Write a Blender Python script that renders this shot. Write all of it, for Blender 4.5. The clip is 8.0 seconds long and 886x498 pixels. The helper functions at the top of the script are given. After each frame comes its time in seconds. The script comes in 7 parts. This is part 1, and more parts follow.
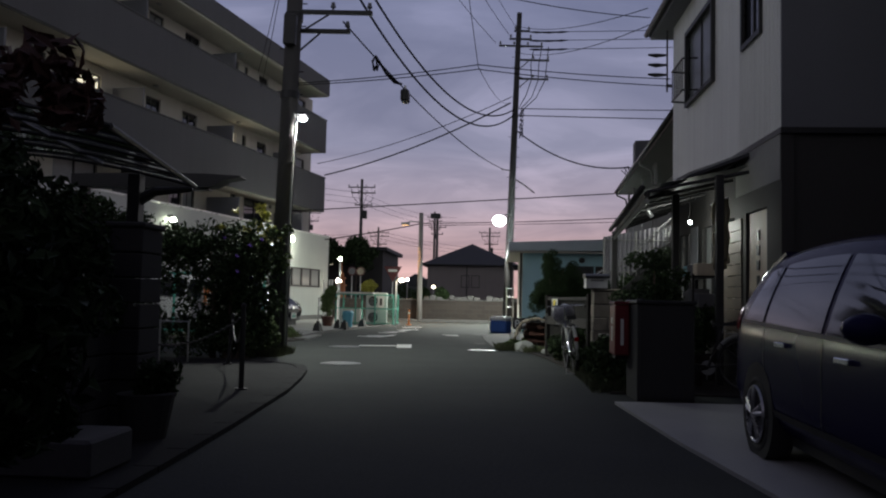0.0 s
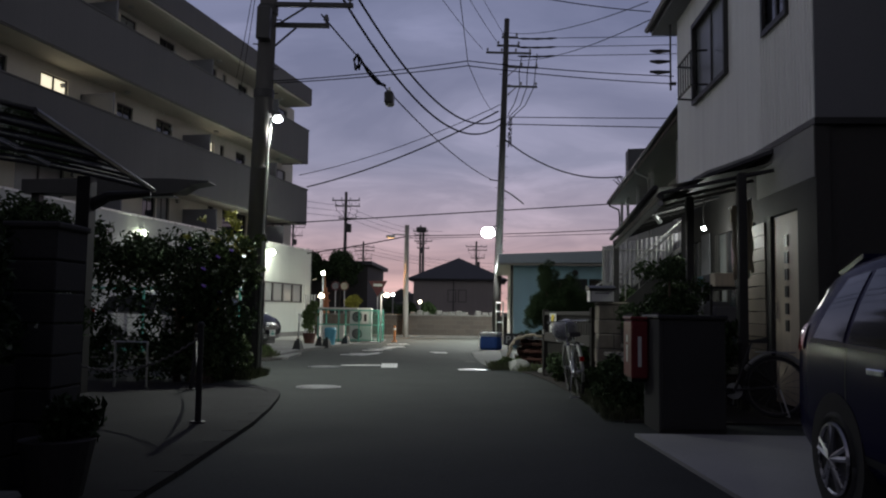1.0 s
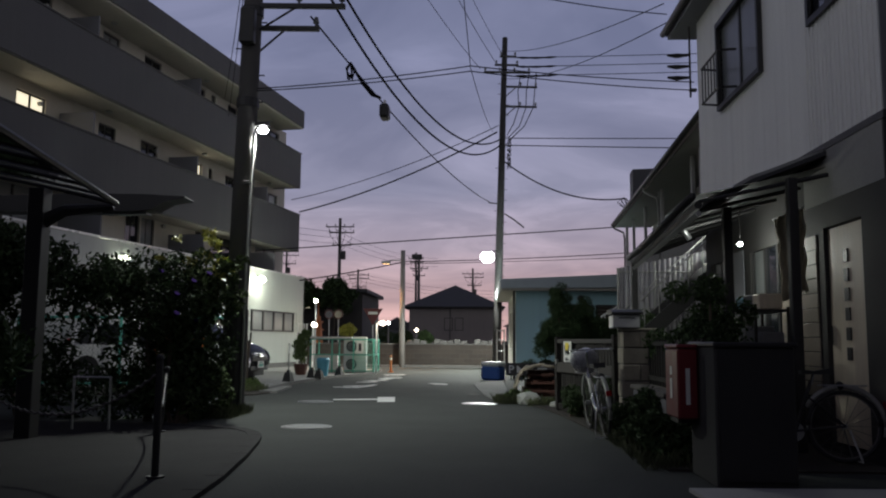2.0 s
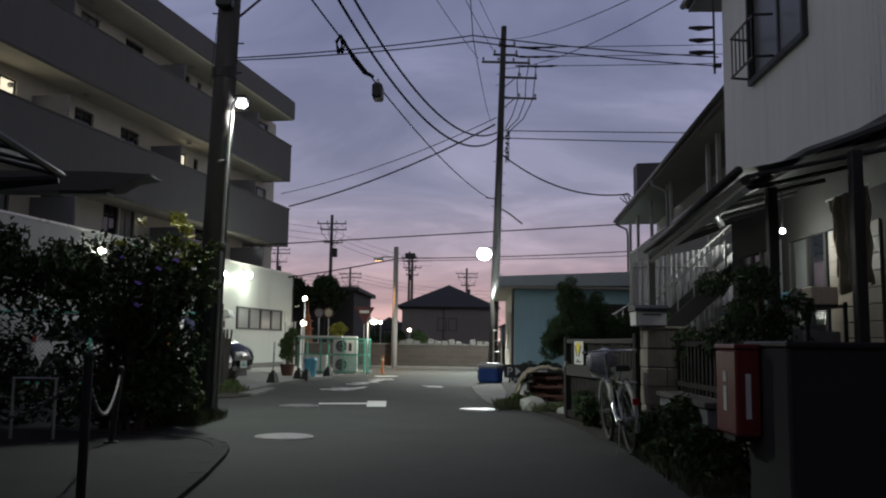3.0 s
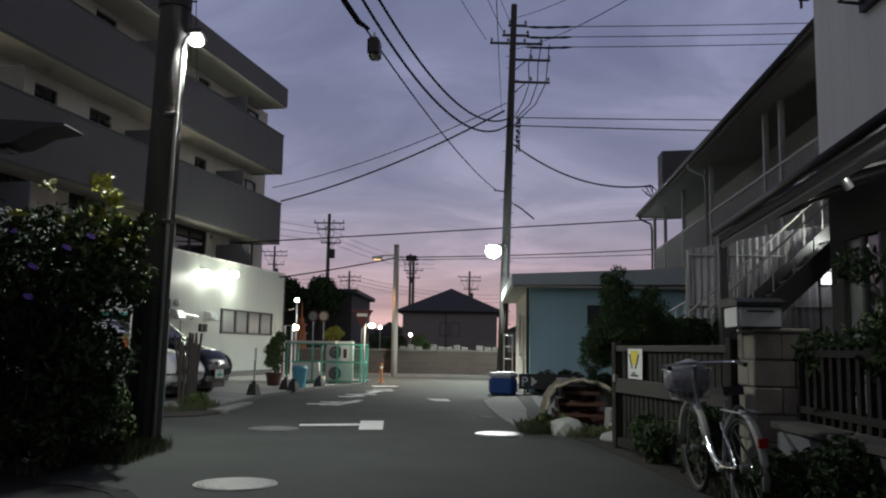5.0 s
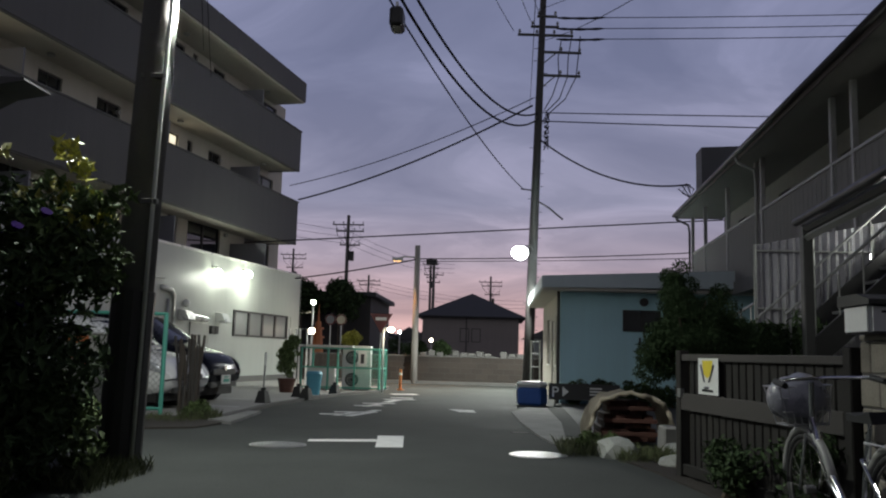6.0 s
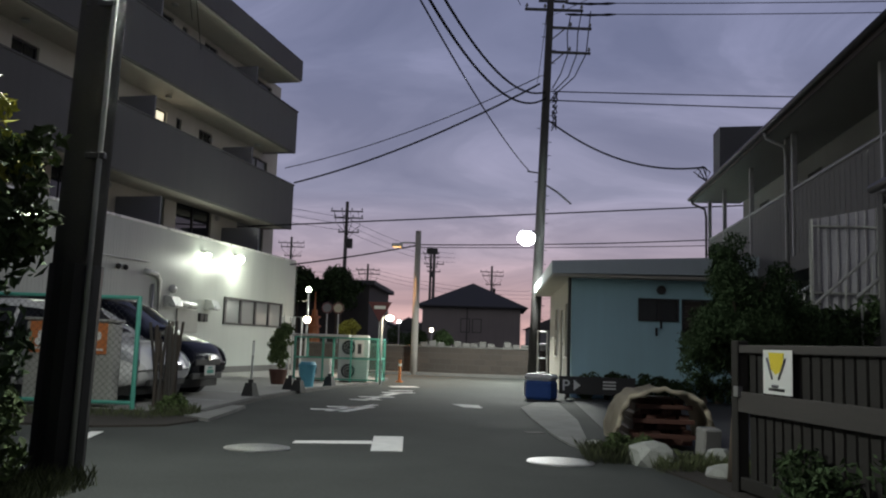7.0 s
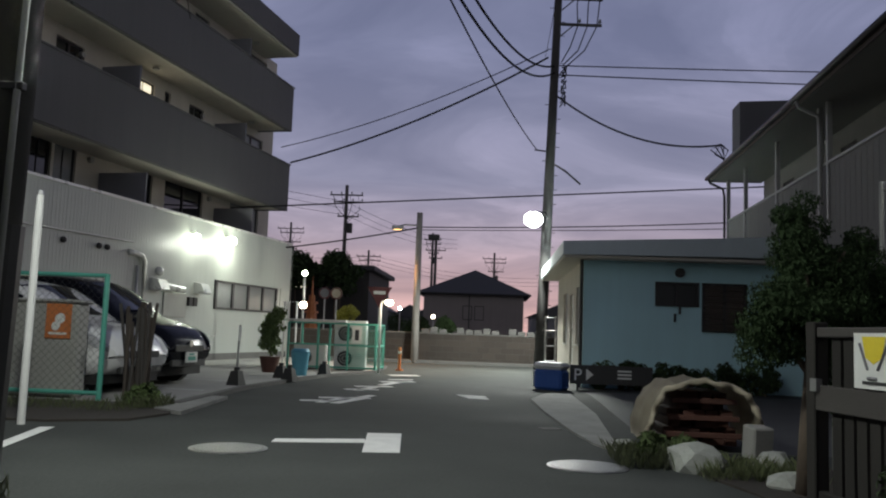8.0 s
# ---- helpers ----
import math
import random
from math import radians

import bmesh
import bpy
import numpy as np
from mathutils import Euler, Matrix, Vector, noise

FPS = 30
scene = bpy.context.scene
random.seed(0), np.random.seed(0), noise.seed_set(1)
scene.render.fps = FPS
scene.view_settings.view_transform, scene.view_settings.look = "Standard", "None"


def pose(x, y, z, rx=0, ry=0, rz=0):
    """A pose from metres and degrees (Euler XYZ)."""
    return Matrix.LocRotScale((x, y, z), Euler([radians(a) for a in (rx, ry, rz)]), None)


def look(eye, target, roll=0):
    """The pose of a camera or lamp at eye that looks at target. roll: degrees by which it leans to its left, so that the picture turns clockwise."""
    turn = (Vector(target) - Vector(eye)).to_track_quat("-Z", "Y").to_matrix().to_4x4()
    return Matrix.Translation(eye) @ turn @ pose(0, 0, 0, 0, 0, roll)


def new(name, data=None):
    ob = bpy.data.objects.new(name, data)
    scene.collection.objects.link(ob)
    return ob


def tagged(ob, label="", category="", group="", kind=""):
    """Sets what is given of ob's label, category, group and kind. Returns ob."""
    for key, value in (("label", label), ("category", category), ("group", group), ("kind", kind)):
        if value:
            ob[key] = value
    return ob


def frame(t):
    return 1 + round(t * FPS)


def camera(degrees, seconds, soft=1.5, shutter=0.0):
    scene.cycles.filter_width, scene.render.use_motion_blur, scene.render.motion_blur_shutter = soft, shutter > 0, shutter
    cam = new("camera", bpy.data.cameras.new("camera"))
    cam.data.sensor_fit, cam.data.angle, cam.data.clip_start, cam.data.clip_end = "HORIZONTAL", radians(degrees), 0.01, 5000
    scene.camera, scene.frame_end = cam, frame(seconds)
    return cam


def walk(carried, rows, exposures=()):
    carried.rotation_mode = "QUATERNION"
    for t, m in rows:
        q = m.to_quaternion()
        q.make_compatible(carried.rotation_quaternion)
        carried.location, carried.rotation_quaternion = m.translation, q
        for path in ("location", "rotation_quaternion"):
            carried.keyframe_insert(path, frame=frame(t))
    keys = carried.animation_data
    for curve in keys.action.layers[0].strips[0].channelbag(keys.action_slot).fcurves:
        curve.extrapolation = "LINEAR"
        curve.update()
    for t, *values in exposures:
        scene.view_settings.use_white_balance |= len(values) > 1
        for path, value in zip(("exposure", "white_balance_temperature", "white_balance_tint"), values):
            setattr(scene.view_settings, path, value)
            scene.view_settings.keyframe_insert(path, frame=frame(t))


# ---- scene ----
cam = camera(56.1, 8.0, soft=2.1)
PATH = [
    (0, (0.009, 0.015, 1.091), (-0.126, 2.007, 1.21), 1.2),
    (0.5, (-0.043, 0.597, 1.111), (-0.135, 2.589, 1.262), 1.3),
    (1, (-0.118, 1.285, 1.101), (-0.219, 3.276, 1.256), 0.8),
    (1.5, (-0.214, 1.943, 1.126), (-0.305, 3.93, 1.334), 0.4),
    (2, (-0.299, 2.63, 1.102), (-0.388, 4.615, 1.325), 0.4),
    (3.5, (-0.488, 4.693, 1.076), (-0.554, 6.679, 1.307), 0.9),
    (4, (-0.553, 5.429, 1.081), (-0.619, 7.413, 1.326), 0.8),
    (5.5, (-0.747, 7.479, 1.104), (-0.84, 9.463, 1.339), 1.2),
    (6, (-0.85, 8.227, 1.101), (-0.972, 10.207, 1.352), 1.6),
    (6.5, (-0.921, 8.857, 1.065), (-1.042, 10.838, 1.305), 1.8),
    (7, (-1.003, 9.602, 1.088), (-1.124, 11.585, 1.317), 1.9),
    (7.5, (-1.047, 10.214, 1.04), (-1.162, 12.197, 1.271), 2.0),
    (8, (-1.107, 10.907, 1.041), (-1.231, 12.893, 1.242), 2.1),
]
walk(cam, [(t, look(eye, target, roll)) for t, eye, target, roll in PATH])

# ---- world and lights ----
scene.view_settings.exposure = 0.0
world = bpy.data.worlds.new("dusk")
scene.world = world
world.use_nodes = True
wn, wl = world.node_tree.nodes, world.node_tree.links
wn.clear()


wnode = wn.new


def wmath(op, a, b=None):
    n = wnode("ShaderNodeMath")
    n.operation = op
    for i, v in enumerate((a, b)):
        if v is None:
            continue
        if isinstance(v, (int, float)):
            n.inputs[i].default_value = v
        else:
            wl.new(v, n.inputs[i])
    return n.outputs[0]


def ramp_node(tree, stops, fac):
    n = tree.nodes.new("ShaderNodeValToRGB")
    els = n.color_ramp.elements
    while len(els) < len(stops):
        els.new(0.5)
    for e, (p, c) in zip(els, stops):
        e.position, e.color = p, (*c, 1)
    tree.links.new(fac, n.inputs[0])
    return n.outputs[0]


def wmix(fac, a, b, blend="MIX"):
    n = wnode("ShaderNodeMix")
    n.data_type, n.blend_type = "RGBA", blend
    for sock, v in ((n.inputs[0], fac), (n.inputs[6], a), (n.inputs[7], b)):
        if isinstance(v, (int, float)):
            sock.default_value = v
        elif isinstance(v, tuple):
            sock.default_value = (*v, 1)
        else:
            wl.new(v, sock)
    return n.outputs[2]


SKY = 1.12
geo = wnode("ShaderNodeTexCoord")
sep = wnode("ShaderNodeSeparateXYZ")
wl.new(geo.outputs["Generated"], sep.inputs[0])
zz = wmath("MAXIMUM", sep.outputs[2], 0.0)
# afterglow low in the west (+y), blue violet above
west = ramp_node(world.node_tree, [(0.0, (0.62, 0.38, 0.35)), (0.055, (0.56, 0.38, 0.39)), (0.11, (0.38, 0.32, 0.39)), (0.18, (0.265, 0.265, 0.37)), (0.33, (0.20, 0.216, 0.335)), (0.5, (0.16, 0.178, 0.29)), (0.75, (0.07, 0.08, 0.13)), (1.0, (0.05, 0.057, 0.095))], zz)
# Low east band, behind the view, is brightened as added fill for walls.
east = ramp_node(world.node_tree, [(0.0, (0.50, 0.515, 0.54)), (0.27, (0.44, 0.455, 0.49)), (0.55, (0.10, 0.088, 0.13)), (1.0, (0.05, 0.057, 0.095))], zz)
toward = wnode("ShaderNodeMapRange")
toward.interpolation_type = "SMOOTHSTEP"
wl.new(sep.outputs[1], toward.inputs[0])
toward.inputs[1].default_value, toward.inputs[2].default_value = -0.2, 0.85
base = wmix(toward.outputs[0], east, west)
# cloud deck, projected on a level sheet
den = wmath("ADD", zz, 0.22)
comb = wnode("ShaderNodeCombineXYZ")
wl.new(wmath("DIVIDE", sep.outputs[0], den), comb.inputs[0])
wl.new(wmath("DIVIDE", sep.outputs[1], den), comb.inputs[1])
mapn = wnode("ShaderNodeMapping")
mapn.inputs["Scale"].default_value, mapn.inputs["Rotation"].default_value = (0.7, 1.0, 1), (0, 0, 0.35)
wl.new(comb.outputs[0], mapn.inputs[0])
n1 = wnode("ShaderNodeTexNoise")
n1.inputs["Scale"].default_value, n1.inputs["Detail"].default_value, n1.inputs["Roughness"].default_value, n1.inputs["Distortion"].default_value = 1.9, 7, 0.55, 0.7
wl.new(mapn.outputs[0], n1.inputs[0])
dark = ramp_node(world.node_tree, [(0.45, (0, 0, 0)), (0.64, (1, 1, 1))], n1.outputs[0])
lit = ramp_node(world.node_tree, [(0.33, (1, 1, 1)), (0.47, (0, 0, 0))], n1.outputs[0])
cloudy = wmix(wmath("MULTIPLY", dark, 0.65), base, wmix(1.0, base, (0.60, 0.63, 0.68), "MULTIPLY"))
cloudy = wmix(wmath("MULTIPLY", lit, 0.6), cloudy, wmix(1.0, base, (1.55, 1.48, 1.45), "MULTIPLY"))
bg = wnode("ShaderNodeBackground")
bg.inputs[1].default_value = SKY
wl.new(cloudy, bg.inputs[0])
wo = wnode("ShaderNodeOutputWorld")
wl.new(bg.outputs[0], wo.inputs[0])


def lamp(name, at, power, colour, size=0.12, kind="POINT", aim=None, spot=150):
    d = bpy.data.lights.new(name, kind)
    d.energy, d.color = power, colour
    d.shadow_soft_size = size
    ob = new(name, d)
    if aim:
        ob.matrix_basis = look(at, aim)
        if kind == "SPOT":
            d.spot_size, d.spot_blend = radians(spot), 0.5
    else:
        ob.location = at
    return ob


COOL, GREENISH, WARM = (0.95, 1.0, 0.93), (0.94, 1.0, 0.86), (1.0, 0.62, 0.38)
A1 = radians(-10)          # the flats on the left stand ten degrees off the street
O1 = (-8.6, 40.2)
FLATS = Matrix.Translation((O1[0], O1[1], 0)) @ Matrix.Rotation(A1, 4, "Z")
A2 = radians(-2.7)
ROW = Matrix.Translation((5.15, 33.6, 0)) @ Matrix.Rotation(A2, 4, "Z")


def flats(x, y, z):
    return FLATS @ Vector((x, y, z))


lamp("street_light_far", (0.06, 34.7, 3.95), 3000, COOL, 0.2, "SPOT", (0.05, 34.6, 0.0), 168)
lamp("street_light_near", (-3.84, 15.76, 4.42), 820, COOL, 0.1, "SPOT", (-3.95, 16.4, 0.0), 162)
lamp("wall_light_one", flats(1.15, -5.36, 3.3), 85, GREENISH, 0.1)
lamp("wall_light_two", flats(1.1, -7.3, 3.2), 30, GREENISH, 0.1)
lamp("canopy_light", flats(0.9, -14.4, 3.2), 3, GREENISH, 0.1)
lamp("corner_light", (-3.4, 30.9, 1.55), 40, (1.0, 0.86, 0.66), 0.12)
# Orange fill added for the crossing's road; its true source is unseen.
lamp("crossing_fill", (-4.47, 39.1, 4.42), 700, (1.0, 0.45, 0.16), 0.12, "SPOT", (-4.0, 37.0, 0.0), 84)
lamp("yard_light", (-6.5, 37.5, 2.2), 45, GREENISH, 0.1)
lamp("stair_light", (4.1, 17.9, 2.62), 34, COOL, 0.1)
lamp("shop_light", (2.92, 13.2, 2.25), 26, COOL, 0.1)


# ---- materials ----
def material(name, colour, rough=0.7, metal=0.0, vary=0.25, scale=3.0, fine=60.0, bump=0.15, dist=0.004, spec=0.5, random_tint=0.0, emit=0.0, stretch=(1, 1, 1), streak=0.0, coat=0.0):
    m = bpy.data.materials.new(name)
    m.use_nodes = True
    t = m.node_tree
    b = t.nodes["Principled BSDF"]
    b.inputs["Roughness"].default_value, b.inputs["Metallic"].default_value = rough, metal
    b.inputs["Specular IOR Level"].default_value = spec
    b.inputs["Coat Weight"].default_value = coat
    co = t.nodes.new("ShaderNodeTexCoord")
    mp = t.nodes.new("ShaderNodeMapping")
    mp.inputs["Scale"].default_value = stretch
    t.links.new(co.outputs["Object"], mp.inputs[0])
    big, small = t.nodes.new("ShaderNodeTexNoise"), t.nodes.new("ShaderNodeTexNoise")
    for n, s in ((big, scale), (small, fine)):
        n.inputs["Scale"].default_value, n.inputs["Detail"].default_value = s, 6
        t.links.new(mp.outputs[0], n.inputs[0])

    def m2(op, a, v):
        n = t.nodes.new("ShaderNodeMath")
        n.operation = op
        t.links.new(a, n.inputs[0])
        if isinstance(v, (int, float)):
            n.inputs[1].default_value = v
        else:
            t.links.new(v, n.inputs[1])
        return n.outputs[0]
    # brightness = 1 + vary * (large + half of fine)
    s = m2("ADD", m2("MULTIPLY", m2("SUBTRACT", big.outputs[0], 0.5), 2 * vary), m2("MULTIPLY", m2("SUBTRACT", small.outputs[0], 0.5), 1.2 * vary))
    if streak:
        ms = t.nodes.new("ShaderNodeMapping")
        ms.inputs["Scale"].default_value = (5, 5, 0.25)
        t.links.new(co.outputs["Object"], ms.inputs[0])
        st = t.nodes.new("ShaderNodeTexNoise")
        st.inputs["Scale"].default_value, st.inputs["Detail"].default_value = 1.0, 4
        t.links.new(ms.outputs[0], st.inputs[0])
        s = m2("ADD", s, m2("MULTIPLY", m2("SUBTRACT", st.outputs[0], 0.5), 2 * streak))
    if random_tint:
        oi = t.nodes.new("ShaderNodeObjectInfo")
        s = m2("ADD", s, m2("MULTIPLY", m2("SUBTRACT", oi.outputs["Random"], 0.5), 2 * random_tint))
        gi = t.nodes.new("ShaderNodeNewGeometry")
        s = m2("ADD", s, m2("MULTIPLY", m2("SUBTRACT", gi.outputs["Random Per Island"], 0.5), 2 * random_tint))
    f = m2("ADD", s, 1.0)
    mix = t.nodes.new("ShaderNodeVectorMath")
    mix.operation = "SCALE"
    mix.inputs[0].default_value = colour
    t.links.new(f, mix.inputs["Scale"])
    t.links.new(mix.outputs[0], b.inputs["Base Color"])
    r = m2("ADD", m2("MULTIPLY", m2("SUBTRACT", big.outputs[0], 0.5), 0.3), rough)
    t.links.new(r, b.inputs["Roughness"])
    if bump:
        bp = t.nodes.new("ShaderNodeBump")
        bp.inputs["Strength"].default_value, bp.inputs["Distance"].default_value = bump, dist
        t.links.new(small.outputs[0], bp.inputs["Height"])
        t.links.new(bp.outputs[0], b.inputs["Normal"])
    if emit:
        b.inputs["Emission Color"].default_value = (*colour, 1)
        b.inputs["Emission Strength"].default_value = emit
    return m


def glow(name, colour, strength):
    m = bpy.data.materials.new(name)
    m.use_nodes = True
    b = m.node_tree.nodes["Principled BSDF"]
    b.inputs["Base Color"].default_value = (*colour, 1)
    b.inputs["Emission Color"].default_value = (*colour, 1)
    b.inputs["Emission Strength"].default_value = strength
    return m


def clear(name, colour, rough=0.1, weight=0.7, trans=1.0):
    m = bpy.data.materials.new(name)
    m.use_nodes = True
    t = m.node_tree
    b = t.nodes["Principled BSDF"]
    b.inputs["Base Color"].default_value = (*colour, 1)
    b.inputs["Roughness"].default_value, b.inputs["Transmission Weight"].default_value, b.inputs["IOR"].default_value = rough, trans, 1.45
    n = t.nodes.new("ShaderNodeTexNoise")
    n.inputs["Scale"].default_value = 2.0
    bp = t.nodes.new("ShaderNodeBump")
    bp.inputs["Strength"].default_value, bp.inputs["Distance"].default_value = 0.05, 0.01
    t.links.new(n.outputs[0], bp.inputs["Height"])
    t.links.new(bp.outputs[0], b.inputs["Normal"])
    return m


ASPHALT = material("asphalt", (0.051, 0.055, 0.052), 0.88, spec=0.17, vary=0.55, scale=0.9, fine=34, bump=0.9, dist=0.007)
# Near-black apron: shade put into colour, offsetting lamp light that reaches it.
APRON = material("shade_dark_apron", (0.018, 0.017, 0.018), 0.88, vary=0.35, scale=1.2, fine=50, bump=0.6, dist=0.006, spec=0.2)
ASPHALT_DARK = material("asphalt_lot", (0.05, 0.05, 0.052), 0.75, vary=0.25, scale=0.8, fine=70, bump=0.5, dist=0.006)
CONCRETE = material("concrete", (0.28, 0.275, 0.26), 0.85, vary=0.22, scale=1.2, fine=40, bump=0.3)
CONCRETE_WORN = material("broken_worn_concrete", (0.22, 0.22, 0.21), 0.9, vary=0.5, scale=2.5, fine=30, bump=0.6, dist=0.01)
CONCRETE_PALE = material("pale_concrete", (0.42, 0.42, 0.40), 0.85, vary=0.18, scale=1.0, fine=45, bump=0.3)
HOUSE_BROWN = material("brown_grey_boarding", (0.19, 0.165, 0.16), 0.85, vary=0.2, scale=0.6, fine=12, bump=0.1, streak=0.1)
SOFFIT_DARK = material("dull_soffit_board", (0.17, 0.165, 0.15), 0.85, vary=0.15, scale=1.0, fine=20, bump=0.1)
# Darker red: the sign's dimness is put into colour, against nearby lamps.
SIGN_RED = material("dimmed_sign_red", (0.11, 0.02, 0.022), 0.6, vary=0.2, scale=4, fine=40, bump=0.03)
CONCRETE_DARK = material("stained_concrete", (0.10, 0.097, 0.093), 0.88, vary=0.3, scale=2.2, fine=45, bump=0.35, random_tint=0.12)
BLOCK = material("concrete_block", (0.35, 0.33, 0.285), 0.9, vary=0.3, scale=4, fine=50, bump=0.5, random_tint=0.14)
PAINT_ROAD = material("road_paint", (0.72, 0.72, 0.70), 0.6, vary=0.22, scale=6, fine=45, bump=0.3)
PAINT_WORN = material("worn_road_paint", (0.42, 0.42, 0.41), 0.7, vary=0.5, scale=7, fine=50, bump=0.3)
IRON = material("cast_iron", (0.30, 0.30, 0.29), 0.40, 0.85, vary=0.5, scale=6, fine=70, bump=0.4)
FACADE = material("grey_tile_render", (0.072, 0.071, 0.074), 0.75, vary=0.1, scale=0.5, fine=25, bump=0.15, streak=0.10)
WALL_CREAM = material("cream_render", (0.47, 0.44, 0.38), 0.8, vary=0.12, scale=0.7, fine=30, bump=0.15, streak=0.08)
CLADDING = material("white_metal_cladding", (0.41, 0.43, 0.40), 0.42, 0.0, vary=0.07, scale=0.8, fine=20, bump=0.05, streak=0.08, random_tint=0.02)
SIDING = material("white_siding", (0.82, 0.82, 0.78), 0.55, vary=0.08, scale=0.8, fine=20, bump=0.06, streak=0.10)
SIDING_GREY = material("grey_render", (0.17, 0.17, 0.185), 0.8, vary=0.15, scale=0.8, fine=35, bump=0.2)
BLUE_WALL = material("pale_blue_render", (0.44, 0.68, 0.74), 0.8, vary=0.10, scale=0.8, fine=35, bump=0.15, streak=0.07)
FASCIA = material("pale_grey_blue_fascia", (0.52, 0.60, 0.61), 0.6, vary=0.12, scale=1, fine=30, bump=0.1, streak=0.06)
ROW_WALL = material("beige_mortar", (0.20, 0.195, 0.18), 0.8, vary=0.12, scale=0.8, fine=30, bump=0.15, streak=0.08)
DARK_WALL = material("dark_timber_wall", (0.045, 0.042, 0.04), 0.8, vary=0.3, scale=2, fine=30, bump=0.2)
ROOF_DARK = material("dark_slate_roof", (0.05, 0.05, 0.055), 0.7, vary=0.25, scale=1.5, fine=30, bump=0.3)
METAL_DARK = material("dark_painted_steel", (0.035, 0.034, 0.034), 0.5, 0.3, vary=0.3, scale=3, fine=50, bump=0.1)
METAL_GREY = material("galvanised_steel", (0.42, 0.42, 0.42), 0.4, 0.8, vary=0.2, scale=4, fine=60, bump=0.08)
STEEL_WHITE = material("white_painted_steel", (0.62, 0.63, 0.60), 0.3, 0.3, vary=0.12, scale=4, fine=60, bump=0.06)
GREEN_STEEL = material("green_painted_steel", (0.09, 0.36, 0.28), 0.45, 0.1, vary=0.15, scale=4, fine=60, bump=0.06)
POLE = material("concrete_pole", (0.085, 0.08, 0.078), 0.92, vary=0.2, scale=3, fine=50, bump=0.25)
# Darker copy of POLE; its colour offsets the street lamp's light.
POLE_DARK = material("darkened_pole", (0.035, 0.033, 0.033), 0.92, vary=0.2, scale=3, fine=50, bump=0.25)
POLE_PALE = material("pale_concrete_pole", (0.30, 0.28, 0.26), 0.85, vary=0.2, scale=3, fine=50, bump=0.25)
RUBBER = material("black_rubber", (0.022, 0.022, 0.022), 0.7, vary=0.3, scale=5, fine=60, bump=0.15)
CABLE = material("black_cable", (0.015, 0.015, 0.017), 0.95, vary=0.2, scale=5, fine=60, bump=0, spec=0.05)
GLASS_DARK = material("dark_window_glass", (0.012, 0.014, 0.018), 0.06, 0, vary=0.2, scale=1, fine=5, bump=0.02, spec=0.7)
GLASS_DULL = material("dull_dark_glass", (0.015, 0.017, 0.02), 0.4, 0, vary=0.2, scale=2, fine=8, bump=0.05)
GLASS_FROST = material("frosted_window_glass", (0.16, 0.17, 0.17), 0.35, 0, vary=0.2, scale=4, fine=30, bump=0.1)
GLASS_LIT_WHITE = glow("lit_frosted_glass", (0.95, 0.97, 1.0), 1.6)
GLASS_LIT = glow("lit_window", (1.0, 0.9, 0.66), 1.0)
CURTAIN_DIM = material("dim_curtain", (0.42, 0.38, 0.30), 0.9, vary=0.2, scale=6, fine=30, bump=0.2)
STEEL_RUSTY = material("tarnished_steel", (0.13, 0.125, 0.12), 0.7, 0.2, vary=0.4, scale=6, fine=60, bump=0.1)
STEEL_DULL = material("dull_painted_steel", (0.34, 0.34, 0.32), 0.5, 0.2, vary=0.2, scale=4, fine=60, bump=0.06)
SHEET_CLEAR = material("weathered_corrugated_plastic", (0.36, 0.35, 0.37), 0.18, vary=0.25, scale=3, fine=30, bump=0.05, streak=0.15)
POLY = clear("smoky_polycarbonate", (0.72, 0.73, 0.75), 0.06, trans=1.0)
WEED = material("green_weed_leaf", (0.075, 0.105, 0.04), 0.7, spec=0.2, vary=0.3, scale=4, fine=30, bump=0, random_tint=0.45)
LEAF = material("dark_leaf", (0.042, 0.066, 0.028), 0.65, spec=0.12, vary=0.3, scale=4, fine=30, bump=0, random_tint=0.45)
LEAF_YELLOW = material("yellow_green_leaf", (0.30, 0.29, 0.05), 0.5, vary=0.3, scale=4, fine=30, bump=0, random_tint=0.4)
LEAF_RED = material("reddish_leaf", (0.11, 0.05, 0.035), 0.55, vary=0.3, scale=4, fine=30, bump=0, random_tint=0.4)
CONIFER = material("juniper_leaf", (0.026, 0.042, 0.019), 0.85, spec=0.08, vary=0.3, scale=4, fine=30, bump=0, random_tint=0.45)
BARK = material("bark", (0.10, 0.075, 0.055), 0.9, vary=0.4, scale=8, fine=60, bump=0.6, stretch=(1, 1, 0.3))
SOIL = material("soil", (0.032, 0.027, 0.022), 0.95, vary=0.4, scale=4, fine=40, bump=0.6, dist=0.02)
WOOD_DARK = material("weathered_brown_wood", (0.048, 0.038, 0.031), 0.8, vary=0.35, scale=3, fine=50, bump=0.3, random_tint=0.3)
BLOCK_STAINED = material("stained_concrete_block", (0.21, 0.19, 0.155), 0.93, vary=0.55, scale=5, fine=55, bump=0.7, random_tint=0.28, streak=0.3)
BLOCK_BROWN = material("brown_stained_block", (0.036, 0.028, 0.023), 0.9, vary=0.5, scale=1.3, fine=45, bump=0.5, random_tint=0.16)
BLOCK_DARK = material("near_black_block", (0.045, 0.044, 0.042), 0.92, vary=0.35, scale=4, fine=50, bump=0.5, random_tint=0.14)
# Gate and fence wood in a near-black tone.
GATE_DARK = material("near_black_gate_wood", (0.016, 0.014, 0.012), 0.85, vary=0.4, scale=3, fine=50, bump=0.3, random_tint=0.3)
